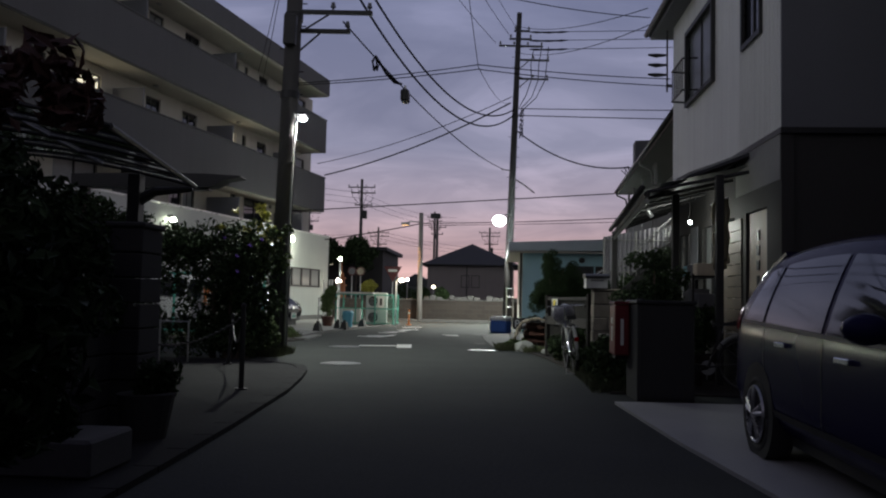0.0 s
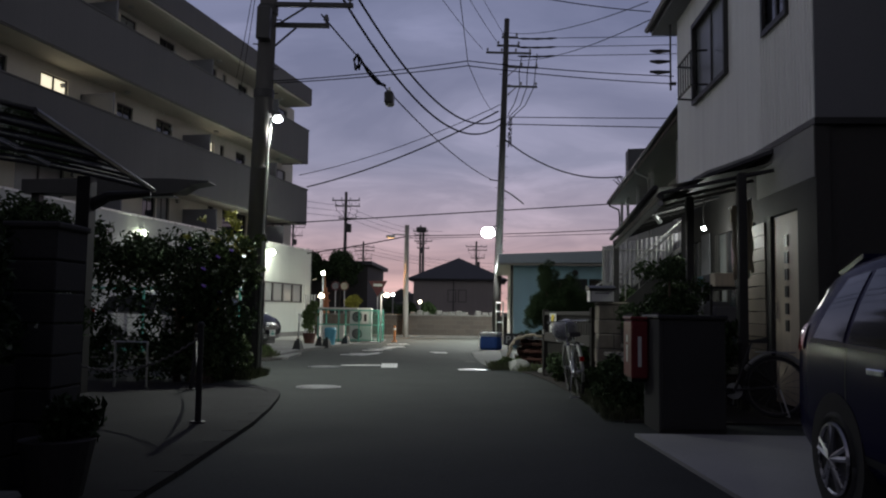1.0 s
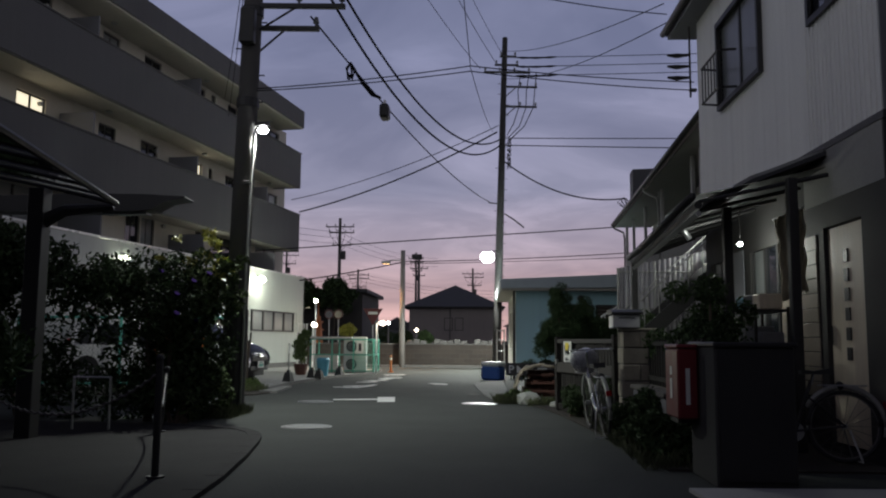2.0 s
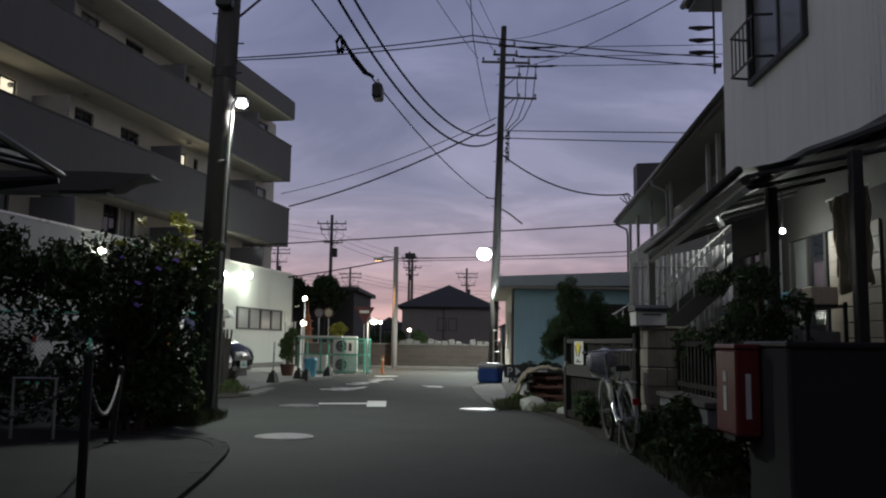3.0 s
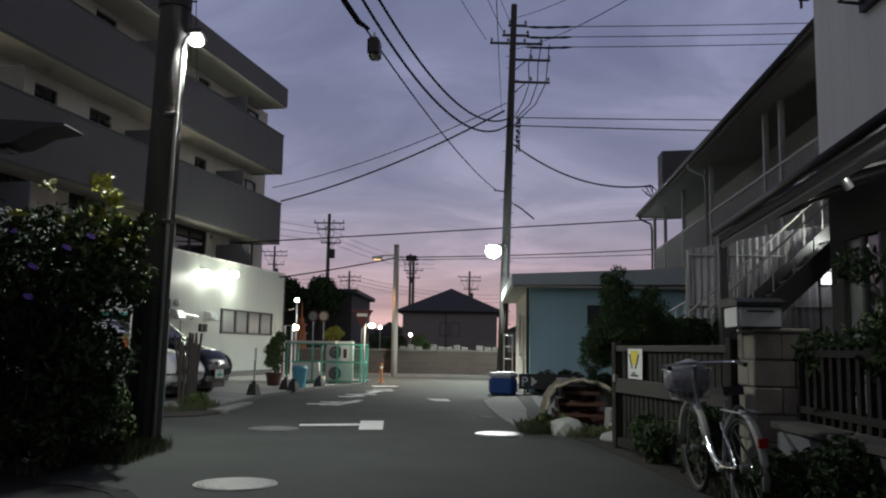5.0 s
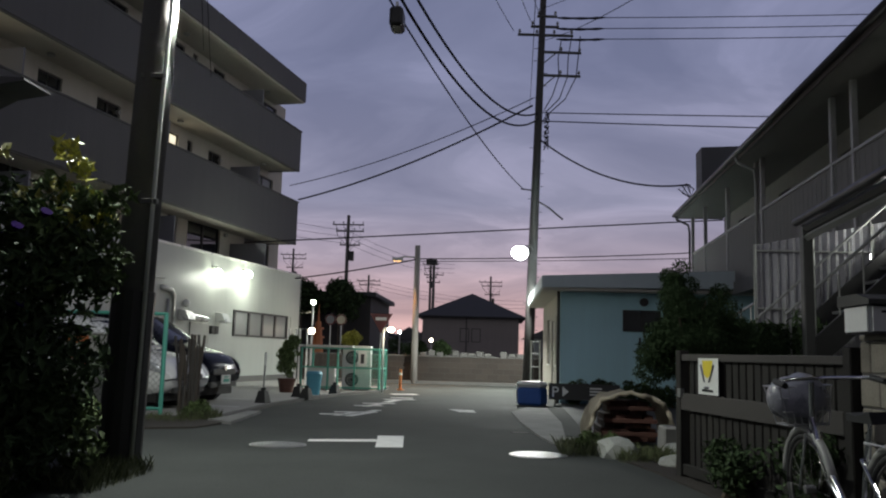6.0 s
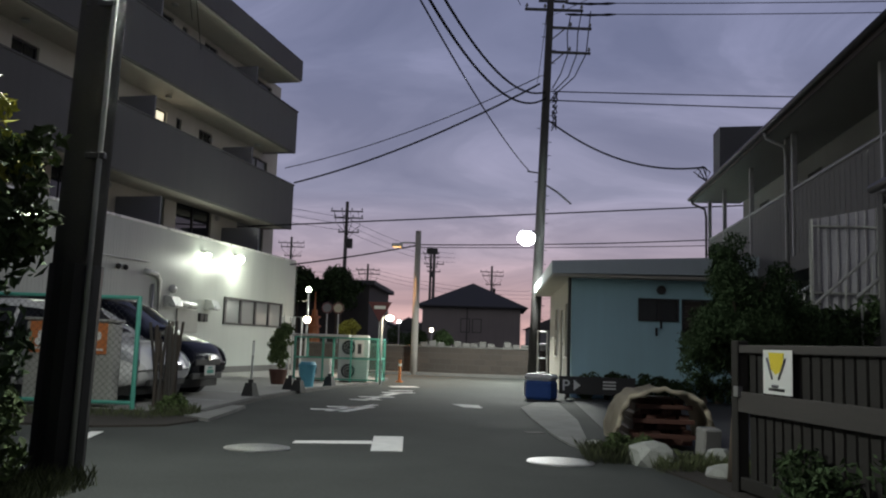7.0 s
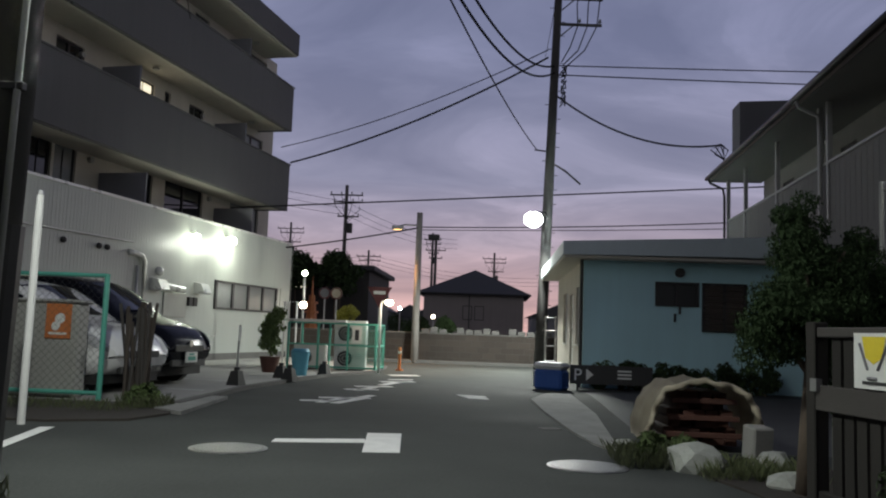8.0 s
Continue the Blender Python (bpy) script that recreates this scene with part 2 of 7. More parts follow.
GATE_RAIL = material("dark_grey_gate_board", (0.055, 0.05, 0.046), 0.85, vary=0.35, scale=3, fine=50, bump=0.3, stretch=(4, 0.5, 4))
WOOD_GREY = material("grey_weathered_board", (0.10, 0.092, 0.082), 0.85, vary=0.3, scale=3, fine=50, bump=0.3, stretch=(4, 0.5, 4))
WOOD_RED = material("red_brown_wood", (0.085, 0.036, 0.026), 0.75, vary=0.35, scale=3, fine=50, bump=0.3, random_tint=0.3)
WOOD_PALE = material("pale_door_wood", (0.60, 0.52, 0.40), 0.6, vary=0.2, scale=3, fine=40, bump=0.15, stretch=(6, 6, 0.4))
TILE_BEIGE = material("dull_beige_tile", (0.26, 0.22, 0.18), 0.6, vary=0.25, scale=3, fine=40, bump=0.15, random_tint=0.12)
TARP = material("faded_canvas", (0.33, 0.29, 0.22), 0.85, vary=0.25, scale=4, fine=60, bump=0.5)
ROCK = material("pale_rock", (0.34, 0.35, 0.32), 0.85, vary=0.3, scale=5, fine=40, bump=0.6)
RED_PAINT = material("red_paint", (0.15, 0.012, 0.016), 0.45, vary=0.2, scale=4, fine=50, bump=0.08)
WHITE_PLASTIC = material("white_plastic", (0.68, 0.68, 0.66), 0.45, vary=0.12, scale=4, fine=50, bump=0.05)
BLUE_PLASTIC = material("blue_plastic", (0.03, 0.09, 0.32), 0.45, vary=0.15, scale=4, fine=50, bump=0.05)
BIN_BLUE = material("pale_blue_plastic", (0.10, 0.34, 0.45), 0.5, vary=0.15, scale=4, fine=50, bump=0.05)
ORANGE = material("orange_print", (0.48, 0.16, 0.05), 0.5, vary=0.15, scale=5, fine=50, bump=0.03)
YELLOW = material("yellow_print", (0.72, 0.58, 0.04), 0.5, vary=0.12, scale=5, fine=50, bump=0.03)
PAPER = material("white_print", (0.68, 0.69, 0.66), 0.5, vary=0.1, scale=5, fine=50, bump=0.03)
INK = material("black_print", (0.03, 0.03, 0.03), 0.5, vary=0.1, scale=5, fine=50, bump=0)
CAR_NAVY = material("dark_violet_blue_car_paint", (0.016, 0.014, 0.055), 0.2, 0.0, vary=0.05, scale=2, fine=300, bump=0, coat=0.0, spec=0.05)
CAR_BLACK = material("black_car_paint", (0.005, 0.006, 0.010), 0.22, 0.0, vary=0.05, scale=2, fine=300, bump=0, coat=0.0, spec=0.14)
CAR_WHITE = material("white_car_paint", (0.78, 0.78, 0.77), 0.25, 0.0, vary=0.04, scale=2, fine=300, bump=0, coat=1.0)
CHROME = material("chrome", (0.75, 0.75, 0.77), 0.15, 1.0, vary=0.05, scale=3, fine=60, bump=0)
ALLOY = material("alloy", (0.5, 0.5, 0.52), 0.3, 0.9, vary=0.1, scale=3, fine=60, bump=0)
TAIL = material("red_lens", (0.4, 0.01, 0.015), 0.12, 0, vary=0.1, scale=5, fine=60, bump=0, coat=0.5)
HEADLAMP = material("clear_lens", (0.55, 0.56, 0.58), 0.1, 0.3, vary=0.1, scale=8, fine=60, bump=0, coat=1.0)
VIOLET = material("violet_petal", (0.016, 0.004, 0.055), 0.9, spec=0.02, vary=0.2, bump=0)
SIDING_BOX = material("grey_painted_steel", (0.34, 0.34, 0.31), 0.55, 0.1, vary=0.15, scale=3, fine=40, bump=0.06, streak=0.08)
CURTAIN_COVER = material("pale_plastic_sheet", (0.22, 0.22, 0.25), 0.3, vary=0.25, scale=9, fine=40, bump=0.4)
GRASS = material("grass_blade", (0.085, 0.10, 0.045), 0.6, vary=0.3, scale=4, fine=30, bump=0, random_tint=0.4)
LAMP_WHITE = glow("lamp_white", (0.95, 0.98, 1.0), 30.0)
LAMP_GREEN = glow("lamp_greenish", (0.9, 1.0, 0.75), 22.0)
LAMP_WARM = glow("lamp_warm", (1.0, 0.85, 0.65), 14.0)
LAMP_AMBER = glow("lamp_amber", (1.0, 0.55, 0.15), 5.0)


# ---- mesh helpers ----
def thing(name, at=(0, 0, 0), label="", category="", group="", kind="", rz=0.0, m=None):
    ob = new(name)
    ob.empty_display_size = 0.2
    ob.matrix_basis = m if m is not None else pose(*at, 0, 0, rz)
    return tagged(ob, label, category, group, kind)


def mesh_of(name, bm, mat, smooth=False):
    me = bpy.data.meshes.new(name)
    bmesh.ops.recalc_face_normals(bm, faces=bm.faces)
    bm.to_mesh(me)
    bm.free()
    for mm in mat if isinstance(mat, (list, tuple)) else (mat,):
        me.materials.append(mm)
    if smooth:
        for p in me.polygons:
            p.use_smooth = True
    return me


def part(name, bm, mat, parent=None, label="", smooth=False, at=None):
    ob = new(name, mesh_of(name, bm, mat, smooth))
    if parent:
        ob.parent = parent
    if at is not None:
        ob.matrix_basis = at
    return tagged(ob, label)


def single(name, bm, mat, label, category, group="", kind="", smooth=False, m=None):
    ob = new(name, mesh_of(name, bm, mat, smooth))
    if m is not None:
        ob.matrix_basis = m
    return tagged(ob, label, category, group, kind)


def box(bm, x0, x1, y0, y1, z0, z1, bev=0.0):
    v = bmesh.ops.create_cube(bm, size=1)["verts"]
    bmesh.ops.transform(bm, matrix=Matrix.Translation(((x0 + x1) / 2, (y0 + y1) / 2, (z0 + z1) / 2)) @ Matrix.Diagonal((abs(x1 - x0), abs(y1 - y0), abs(z1 - z0), 1)), verts=v)
    if bev:
        e = list({ed for w in v for ed in w.link_edges})
        bmesh.ops.bevel(bm, geom=e, offset=bev, segments=1, affect="EDGES")
    return bm


def B(*a, bev=0.0):
    return box(bmesh.new(), *a, bev=bev)


def rod(bm, p0, p1, r0, r1=None, n=8):
    p0, p1 = Vector(p0), Vector(p1)
    r1 = r0 if r1 is None else r1
    d = p1 - p0
    q = d.to_track_quat("Z", "Y").to_matrix().to_4x4()
    v = bmesh.ops.create_cone(bm, cap_ends=True, segments=n, radius1=r0, radius2=r1, depth=d.length)["verts"]
    bmesh.ops.transform(bm, matrix=Matrix.Translation((p0 + p1) / 2) @ q, verts=v)
    return bm


def R(p0, p1, r0, r1=None, n=8):
    return rod(bmesh.new(), p0, p1, r0, r1, n)


def tube(bm, pts, r, n=6):
    """A round tube along points; r is one radius or one for each point."""
    pts = [Vector(p) for p in pts]
    rr = r if isinstance(r, (list, tuple)) else [r] * len(pts)
    rings = []
    for i, p in enumerate(pts):
        d = (pts[min(i + 1, len(pts) - 1)] - pts[max(i - 1, 0)]).normalized()
        u = d.cross(Vector((0, 0, 1)))
        u = u.normalized() if u.length > 1e-3 else Vector((1, 0, 0))
        w = u.cross(d)
        rings.append([bm.verts.new(p + rr[i] * (math.cos(2 * math.pi * k / n) * u + math.sin(2 * math.pi * k / n) * w)) for k in range(n)])
    for a, b in zip(rings, rings[1:]):
        for k in range(n):
            bm.faces.new((a[k], a[(k + 1) % n], b[(k + 1) % n], b[k]))
    bm.faces.new(rings[0][::-1])
    bm.faces.new(rings[-1])
    return bm


def sag(p0, p1, drop, n=16):
    p0, p1 = Vector(p0), Vector(p1)
    return [p0.lerp(p1, i / n) - Vector((0, 0, drop * 4 * (i / n) * (1 - i / n))) for i in range(n + 1)]


def prism(bm, pts, z0, z1):
    """An upright prism over a plan outline."""
    lo = [bm.verts.new((x, y, z0)) for x, y in pts]
    hi = [bm.verts.new((x, y, z1)) for x, y in pts]
    n = len(pts)
    bm.faces.new(lo[::-1])
    bm.faces.new(hi)
    for i in range(n):
        bm.faces.new((lo[i], lo[(i + 1) % n], hi[(i + 1) % n], hi[i]))
    return bm


def extrude_profile(bm, prof, axis, a, b):
    """A profile in the two other axes, drawn out along axis from a to b."""
    def at(p, s):
        return {"x": (s, p[0], p[1]), "y": (p[0], s, p[1])}[axis]
    lo = [bm.verts.new(at(p, a)) for p in prof]
    hi = [bm.verts.new(at(p, b)) for p in prof]
    n = len(prof)
    bm.faces.new(lo[::-1])
    bm.faces.new(hi)
    for i in range(n):
        bm.faces.new((lo[i], lo[(i + 1) % n], hi[(i + 1) % n], hi[i]))
    return bm


def ball(bm, c, r, sub=2, squash=1.0):
    v = bmesh.ops.create_icosphere(bm, subdivisions=sub, radius=r)["verts"]
    bmesh.ops.transform(bm, matrix=Matrix.Translation(c) @ Matrix.Diagonal((1, 1, squash, 1)), verts=v)
    return bm


def wall_holes(bm, x0, x1, z0, z1, y0, y1, holes):
    """A wall in the x-z plane, from y0 to y1 thick, with rectangular openings (xa, xb, za, zb) right through it."""
    xs = sorted({x0, x1, *[h[0] for h in holes], *[h[1] for h in holes]})
    zs = sorted({z0, z1, *[h[2] for h in holes], *[h[3] for h in holes]})
    for xa, xb in zip(xs, xs[1:]):
        for za, zb in zip(zs, zs[1:]):
            cx, cz = (xa + xb) / 2, (za + zb) / 2
            if not any(h[0] < cx < h[1] and h[2] < cz < h[3] for h in holes):
                box(bm, xa, xb, y0, y1, za, zb)
    bmesh.ops.remove_doubles(bm, verts=bm.verts, dist=1e-4)
    return bm


def turn(bm, m):
    bmesh.ops.transform(bm, matrix=m, verts=bm.verts)
    return bm


TOLEFT = Matrix.Rotation(radians(90), 4, "Z")     # x-z walls become y-z walls: x -> y, y -> -x


def leaves(name, mat, centres, n, size, seed, parent=None, label="", upright=0.0):
    """Many small bent leaves in ellipsoids (x, y, z, rx, ry, rz), thickest near their skins."""
    g = np.random.default_rng(seed)
    vol = np.array([c[3] * c[4] * c[5] for c in centres]) ** 0.75
    pick = g.choice(len(centres), n, p=vol / vol.sum())
    c = np.array(centres)[pick]
    d = g.normal(size=(n, 3))
    d /= np.linalg.norm(d, axis=1)[:, None]
    rad = 0.55 + 0.5 * g.random(n) ** 0.6 + 0.10 * g.normal(size=n)
    p = c[:, :3] + d * c[:, 3:] * rad[:, None]
    p[:, 2] = np.maximum(p[:, 2], 0.03)
    nrm = d + 0.8 * g.normal(size=(n, 3))
    nrm /= np.linalg.norm(nrm, axis=1)[:, None]
    u = np.cross(nrm, g.normal(size=(n, 3)))
    u[:, 2] += upright
    u /= np.linalg.norm(u, axis=1)[:, None]
    w = np.cross(nrm, u)
    s = size * (0.6 + 0.8 * g.random(n))[:, None]
    v = np.stack([p - u * s, p + w * s * 0.42 + nrm * s * 0.12, p + u * s - nrm * s * 0.2, p - w * s * 0.42 + nrm * s * 0.12], 1).reshape(-1, 3)
    f = np.arange(4 * n).reshape(n, 4)
    me = bpy.data.meshes.new(name)
    me.from_pydata(v.tolist(), [], f.tolist())
    me.materials.append(mat)
    ob = new(name, me)
    if parent:
        ob.parent = parent
    return tagged(ob, label)


def clumps(centre, spread, n, r, seed):
    g = np.random.default_rng(seed)
    out = []
    for _ in range(n):
        d = g.normal(size=3)
        d /= np.linalg.norm(d)
        k = g.random() ** 0.4
        q = r * (0.7 + 0.6 * g.random())
        out.append((centre[0] + d[0] * spread[0] * k, centre[1] + d[1] * spread[1] * k, max(centre[2] + d[2] * spread[2] * k, q * 0.6), q, q, q * 0.85))
    return out


def letters(text, size, mat, parent, m, depth=0.004, label=""):
    cu = bpy.data.curves.new("letters", "FONT")
    cu.body, cu.size, cu.extrude, cu.align_x = text, size, depth, "CENTER"
    tmp = new("letters_tmp", cu)
    me = bpy.data.meshes.new_from_object(tmp)
    bpy.data.objects.remove(tmp)
    me.materials.clear()
    me.materials.append(mat)
    ob = new("letters", me)
    ob.parent = parent
    ob.matrix_basis = m
    return tagged(ob, label)


# ---- ground ----
ground = new("ground", mesh_of("ground", B(-400, 400, -60, 900, -0.6, 0.0), ASPHALT))
tagged(ground, "worn dark grey asphalt street and ground", "road", kind="structure")
# pavement apron on the left, with a kerb stone edge
LEFT_EDGE = [(-1.9, -6.0), (-1.97, 2.0), (-2.1, 5.0), (-2.2, 6.75), (-2.4, 9.3), (-2.57, 10.6), (-2.75, 11.7), (-2.86, 12.2), (-2.98, 12.52), (-3.2, 12.85), (-3.6, 13.12), (-4.5, 13.4)]
apron = thing("pavement", (-3.0, 8.0, 0), "worn pavement apron with a low kerb edge, darkened for shade", "pavement", kind="structure")
inv = apron.matrix_basis.inverted()
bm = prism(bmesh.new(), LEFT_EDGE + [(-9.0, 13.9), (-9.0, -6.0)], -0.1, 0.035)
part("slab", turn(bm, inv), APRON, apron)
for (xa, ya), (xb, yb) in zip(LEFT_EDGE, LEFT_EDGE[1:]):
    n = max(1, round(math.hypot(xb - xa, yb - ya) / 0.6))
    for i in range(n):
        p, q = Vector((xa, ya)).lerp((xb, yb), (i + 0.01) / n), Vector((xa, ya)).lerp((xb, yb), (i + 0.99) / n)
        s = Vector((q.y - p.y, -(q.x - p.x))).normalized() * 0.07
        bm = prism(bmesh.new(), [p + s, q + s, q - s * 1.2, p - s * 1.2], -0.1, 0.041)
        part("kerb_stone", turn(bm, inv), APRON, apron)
# parking court of the flats, raised by a low kerb
COURT = [(-5.05, 21.3), (-5.1, 23.0), (-5.15, 24.6), (-4.95, 26.9), (-4.7, 28.9), (-4.0, 31.4), (-4.1, 34.5)]
court = thing("parking_court", (-6.5, 27, 0), "pale concrete parking court with a low kerb edge", "pavement", kind="structure")
inv = court.matrix_basis.inverted()
part("slab", turn(prism(bmesh.new(), COURT + [(-8.6, 40.2), (-14, 41), (-18, 21.5)], -0.1, 0.03), inv), CONCRETE, court)
for (xa, ya), (xb, yb) in zip(COURT, COURT[1:]):
    n = max(1, round(math.hypot(xb - xa, yb - ya) / 0.6))
    for i in range(n):
        p, q = Vector((xa, ya)).lerp((xb, yb), (i + 0.01) / n), Vector((xa, ya)).lerp((xb, yb), (i + 0.99) / n)
        s = Vector((q.y - p.y, -(q.x - p.x))).normalized() * 0.06
        part("kerb_stone", turn(prism(bmesh.new(), [p + s, q + s, q - s, p - s], -0.1, 0.06), inv), CONCRETE_DARK, court)
# forecourt of the near house on the right, the gravelly strip before its fence, and the blue house's lot
pad = thing("forecourt", (2.5, 7, 0), "pale concrete forecourt slab before the house", "pavement", kind="structure")
inv = pad.matrix_basis.inverted()
part("slab", turn(prism(bmesh.new(), [(1.27, 9.1), (1.42, 6.6), (1.58, 4.9), (1.7, -4), (6, -4), (6, 9.3)], -0.1, 0.03), inv), CONCRETE_PALE, pad)
strip = new("planting_strip", mesh_of("planting_strip", prism(bmesh.new(), [(1.35, 10.1), (1.2, 12.5), (0.95, 15.5), (0.75, 16.9), (0.45, 18.2), (1.5, 19.0), (2.4, 17), (3.3, 15), (3.3, 10.1)], -0.1, 0.02), SOIL))
tagged(strip, "dark soil strip along the garden fence", "soil", kind="structure")
lot = new("side_lot", mesh_of("side_lot", prism(bmesh.new(), [(0.5, 19.1), (0.75, 27.4), (4.9, 27.6), (4.2, 19.1)], -0.1, 0.008), ASPHALT_DARK))
tagged(lot, "dark asphalt lot before the blue house", "pavement", kind="structure")
ramp = new("concrete_ramp", mesh_of("concrete_ramp", prism(bmesh.new(), [(-0.44, 24.8), (-0.1, 26.3), (0.36, 26.6), (0.34, 22.5), (0.16, 19.6), (0.05, 18.85), (-0.08, 19.3), (-0.2, 20.3), (-0.36, 22.6)], -0.1, 0.022), CONCRETE_WORN))
tagged(ramp, "worn grey concrete strip at the road's edge", "pavement", kind="structure")
bed = new("planting_bed", mesh_of("planting_bed", prism(bmesh.new(), [(-4.9, 19.6), (-4.75, 20.3), (-5.0, 21.25), (-12, 22.0), (-12, 19.6), (-7.5, 19.2), (-5.6, 19.2)], -0.1, 0.025), SOIL))
tagged(bed, "narrow soil bed before the green fence", "soil", kind="structure")


crossover = new("court_crossover", mesh_of("court_crossover", prism(bmesh.new(), [(-4.62, 20.35), (-4.8, 22.6), (-5.3, 22.6), (-5.08, 20.7)], -0.05, 0.045), CONCRETE_WORN))
tagged(crossover, "worn pale concrete crossover slab at the court edge", "pavement", kind="structure")


def flat_mark(name, outline, mat, label, group=""):
    return single(name, prism(bmesh.new(), outline, -0.02, 0.004), mat, label, "road marking", group)


flat_mark("stop_line", [(-3.08, 18.5), (-3.1, 18.72), (-2.3, 18.98), (-2.24, 18.72)], PAINT_ROAD, "white painted line on the asphalt")
flat_mark("stop_block", [(-2.34, 19.45), (-2.0, 19.52), (-1.87, 18.18), (-2.19, 18.12)], PAINT_ROAD, "white painted block at the line's end")
flat_mark("edge_line", [(-5.0, 17.5), (-5.12, 17.5), (-5.42, 18.8), (-5.3, 18.85)], PAINT_ROAD, "white painted edge line")
flat_mark("centre_dash", [(-1.7, 25.3), (-1.2, 25.2), (-1.12, 24.5), (-1.45, 24.55)], PAINT_WORN, "worn white painted dash")
flat_mark("parking_line", [(-8.3, 26.3), (-8.28, 26.42), (-5.6, 25.95), (-5.62, 25.83)], PAINT_WORN, "white painted parking bay line").location.z = 0.03
flat_mark("parking_line", [(-8.0, 23.95), (-7.98, 24.07), (-5.5, 23.65), (-5.52, 23.53)], PAINT_WORN, "white painted parking bay line").location.z = 0.03
# big painted characters, worn beyond reading: bars of their strokes
for i, (a, b, w) in enumerate([((-3.85, 22.95), (-3.4, 23.1), 0.10), ((-3.52, 22.72), (-3.3, 23.75), 0.07), ((-3.3, 22.7), (-3.05, 23.75), 0.08), ((-3.7, 23.55), (-2.95, 23.8), 0.10), ((-3.12, 23.9), (-3.0, 24.35), 0.07),
                               ((-3.65, 25.5), (-3.1, 25.75), 0.11), ((-3.4, 25.35), (-3.22, 26.5), 0.08), ((-3.6, 26.35), (-2.95, 26.65), 0.11), ((-3.2, 27.0), (-2.95, 28.4), 0.09), ((-3.35, 28.05), (-2.7, 28.4), 0.13), ((-3.3, 28.9), (-2.8, 29.1), 0.1),
                               ((-3.5, 30.7), (-2.85, 31.0), 0.18)]):
    d = Vector((b[0] - a[0], b[1] - a[1])).normalized()
    s = Vector((-d.y, d.x)) * w
    p, q = Vector(a), Vector(b)
    flat_mark("painted_stroke", [p + s, q + s, q - s, p - s], PAINT_ROAD, "white painted stroke of a road character", "road characters")


def manhole(x, y, r=0.33):
    t = thing("manhole_cover", (x, y, 0), "round cast iron manhole cover shining in lamp light", "manhole cover", "manhole covers")
    bm = bmesh.new()
    rod(bm, (0, 0, -0.02), (0, 0, 0.008), r, r * 0.995, 40)
    part("rim", bm, IRON, t)
    bm = bmesh.new()
    rod(bm, (0, 0, 0.0), (0, 0, 0.012), r * 0.92, r * 0.91, 40)
    for k in range(9):
        for j in range(max(1, 6 * k)):
            a = 2 * math.pi * j / max(1, 6 * k)
            box(bm, k * 0.036 * math.cos(a) - 0.008, k * 0.036 * math.cos(a) + 0.008, k * 0.036 * math.sin(a) - 0.008, k * 0.036 * math.sin(a) + 0.008, 0.011, 0.0135)
    part("lid", bm, IRON, t)


manhole(-0.3, 17.87)
manhole(-3.31, 17.98)
manhole(-2.54, 13.5)
small_lid = single("drain_cover", B(-0.12, 0.12, -0.1, 0.1, -0.02, 0.006), CONCRETE_DARK, "small steel drain cover at the road edge", "drain cover", m=pose(-0.42, 20.6, 0, 0, 0, 20))
# ---- flats on the left ----
block = thing("apartment_block", label="four-storey grey apartment block with long balconies", category="building", m=FLATS)
WX = -1.3                                     # plane of the wall behind the balconies
COLUMNS = [(-1.33, 0.34), (-4.82, -3.95), (-6.2, -5.88), (-7.65, -6.72), (-10.89, -9.84), (-13.2, -12.3), (-16.77, -15.6), (-19.0, -18.1), (-23.4, -21.9)]
wins = [(ya, yb, 4.0, 5.34) for ya, yb in ((-1.83, 0.32), (-5.85, -3.66), (-7.04, -6.5), (-10.64, -9.84), (-11.54, -10.74), (-14.4, -13.1), (-17.6, -15.6), (-20.5, -19.0))]
for ya, yb in COLUMNS:
    wins += [(ya, yb, 7.1 if yb - ya < 0.5 else 5.85, 7.86), (ya, yb, 10.0 if yb - ya < 0.5 else 8.75, 10.82)]
bm = wall_holes(bmesh.new(), -27.5, 1.2, 0.0, 11.1, -0.25, 0.0, wins)
part("wall", turn(bm, Matrix.Translation((WX, 0, 0)) @ TOLEFT @ Matrix.Rotation(math.pi, 4, "Z") @ Matrix.Scale(-1, 4, (1, 0, 0))), WALL_CREAM, block)
bm = bmesh.new()
box(bm, -10.5, WX - 0.26, 1.0, 1.2, 0, 11.1)
box(bm, -10.5, -10.3, -27.5, 1.0, 0, 11.1)
box(bm, -10.3, WX - 0.26, -27.5, -27.3, 0, 11.1)
part("end_wall", bm, WALL_CREAM, block)
bm = bmesh.new()
for z in (2.8, 5.2, 8.1):
    box(bm, -10.3, WX - 0.26, -27.2, 0.98, z, z + 0.2)
part("floor_slab", bm, CONCRETE, block)
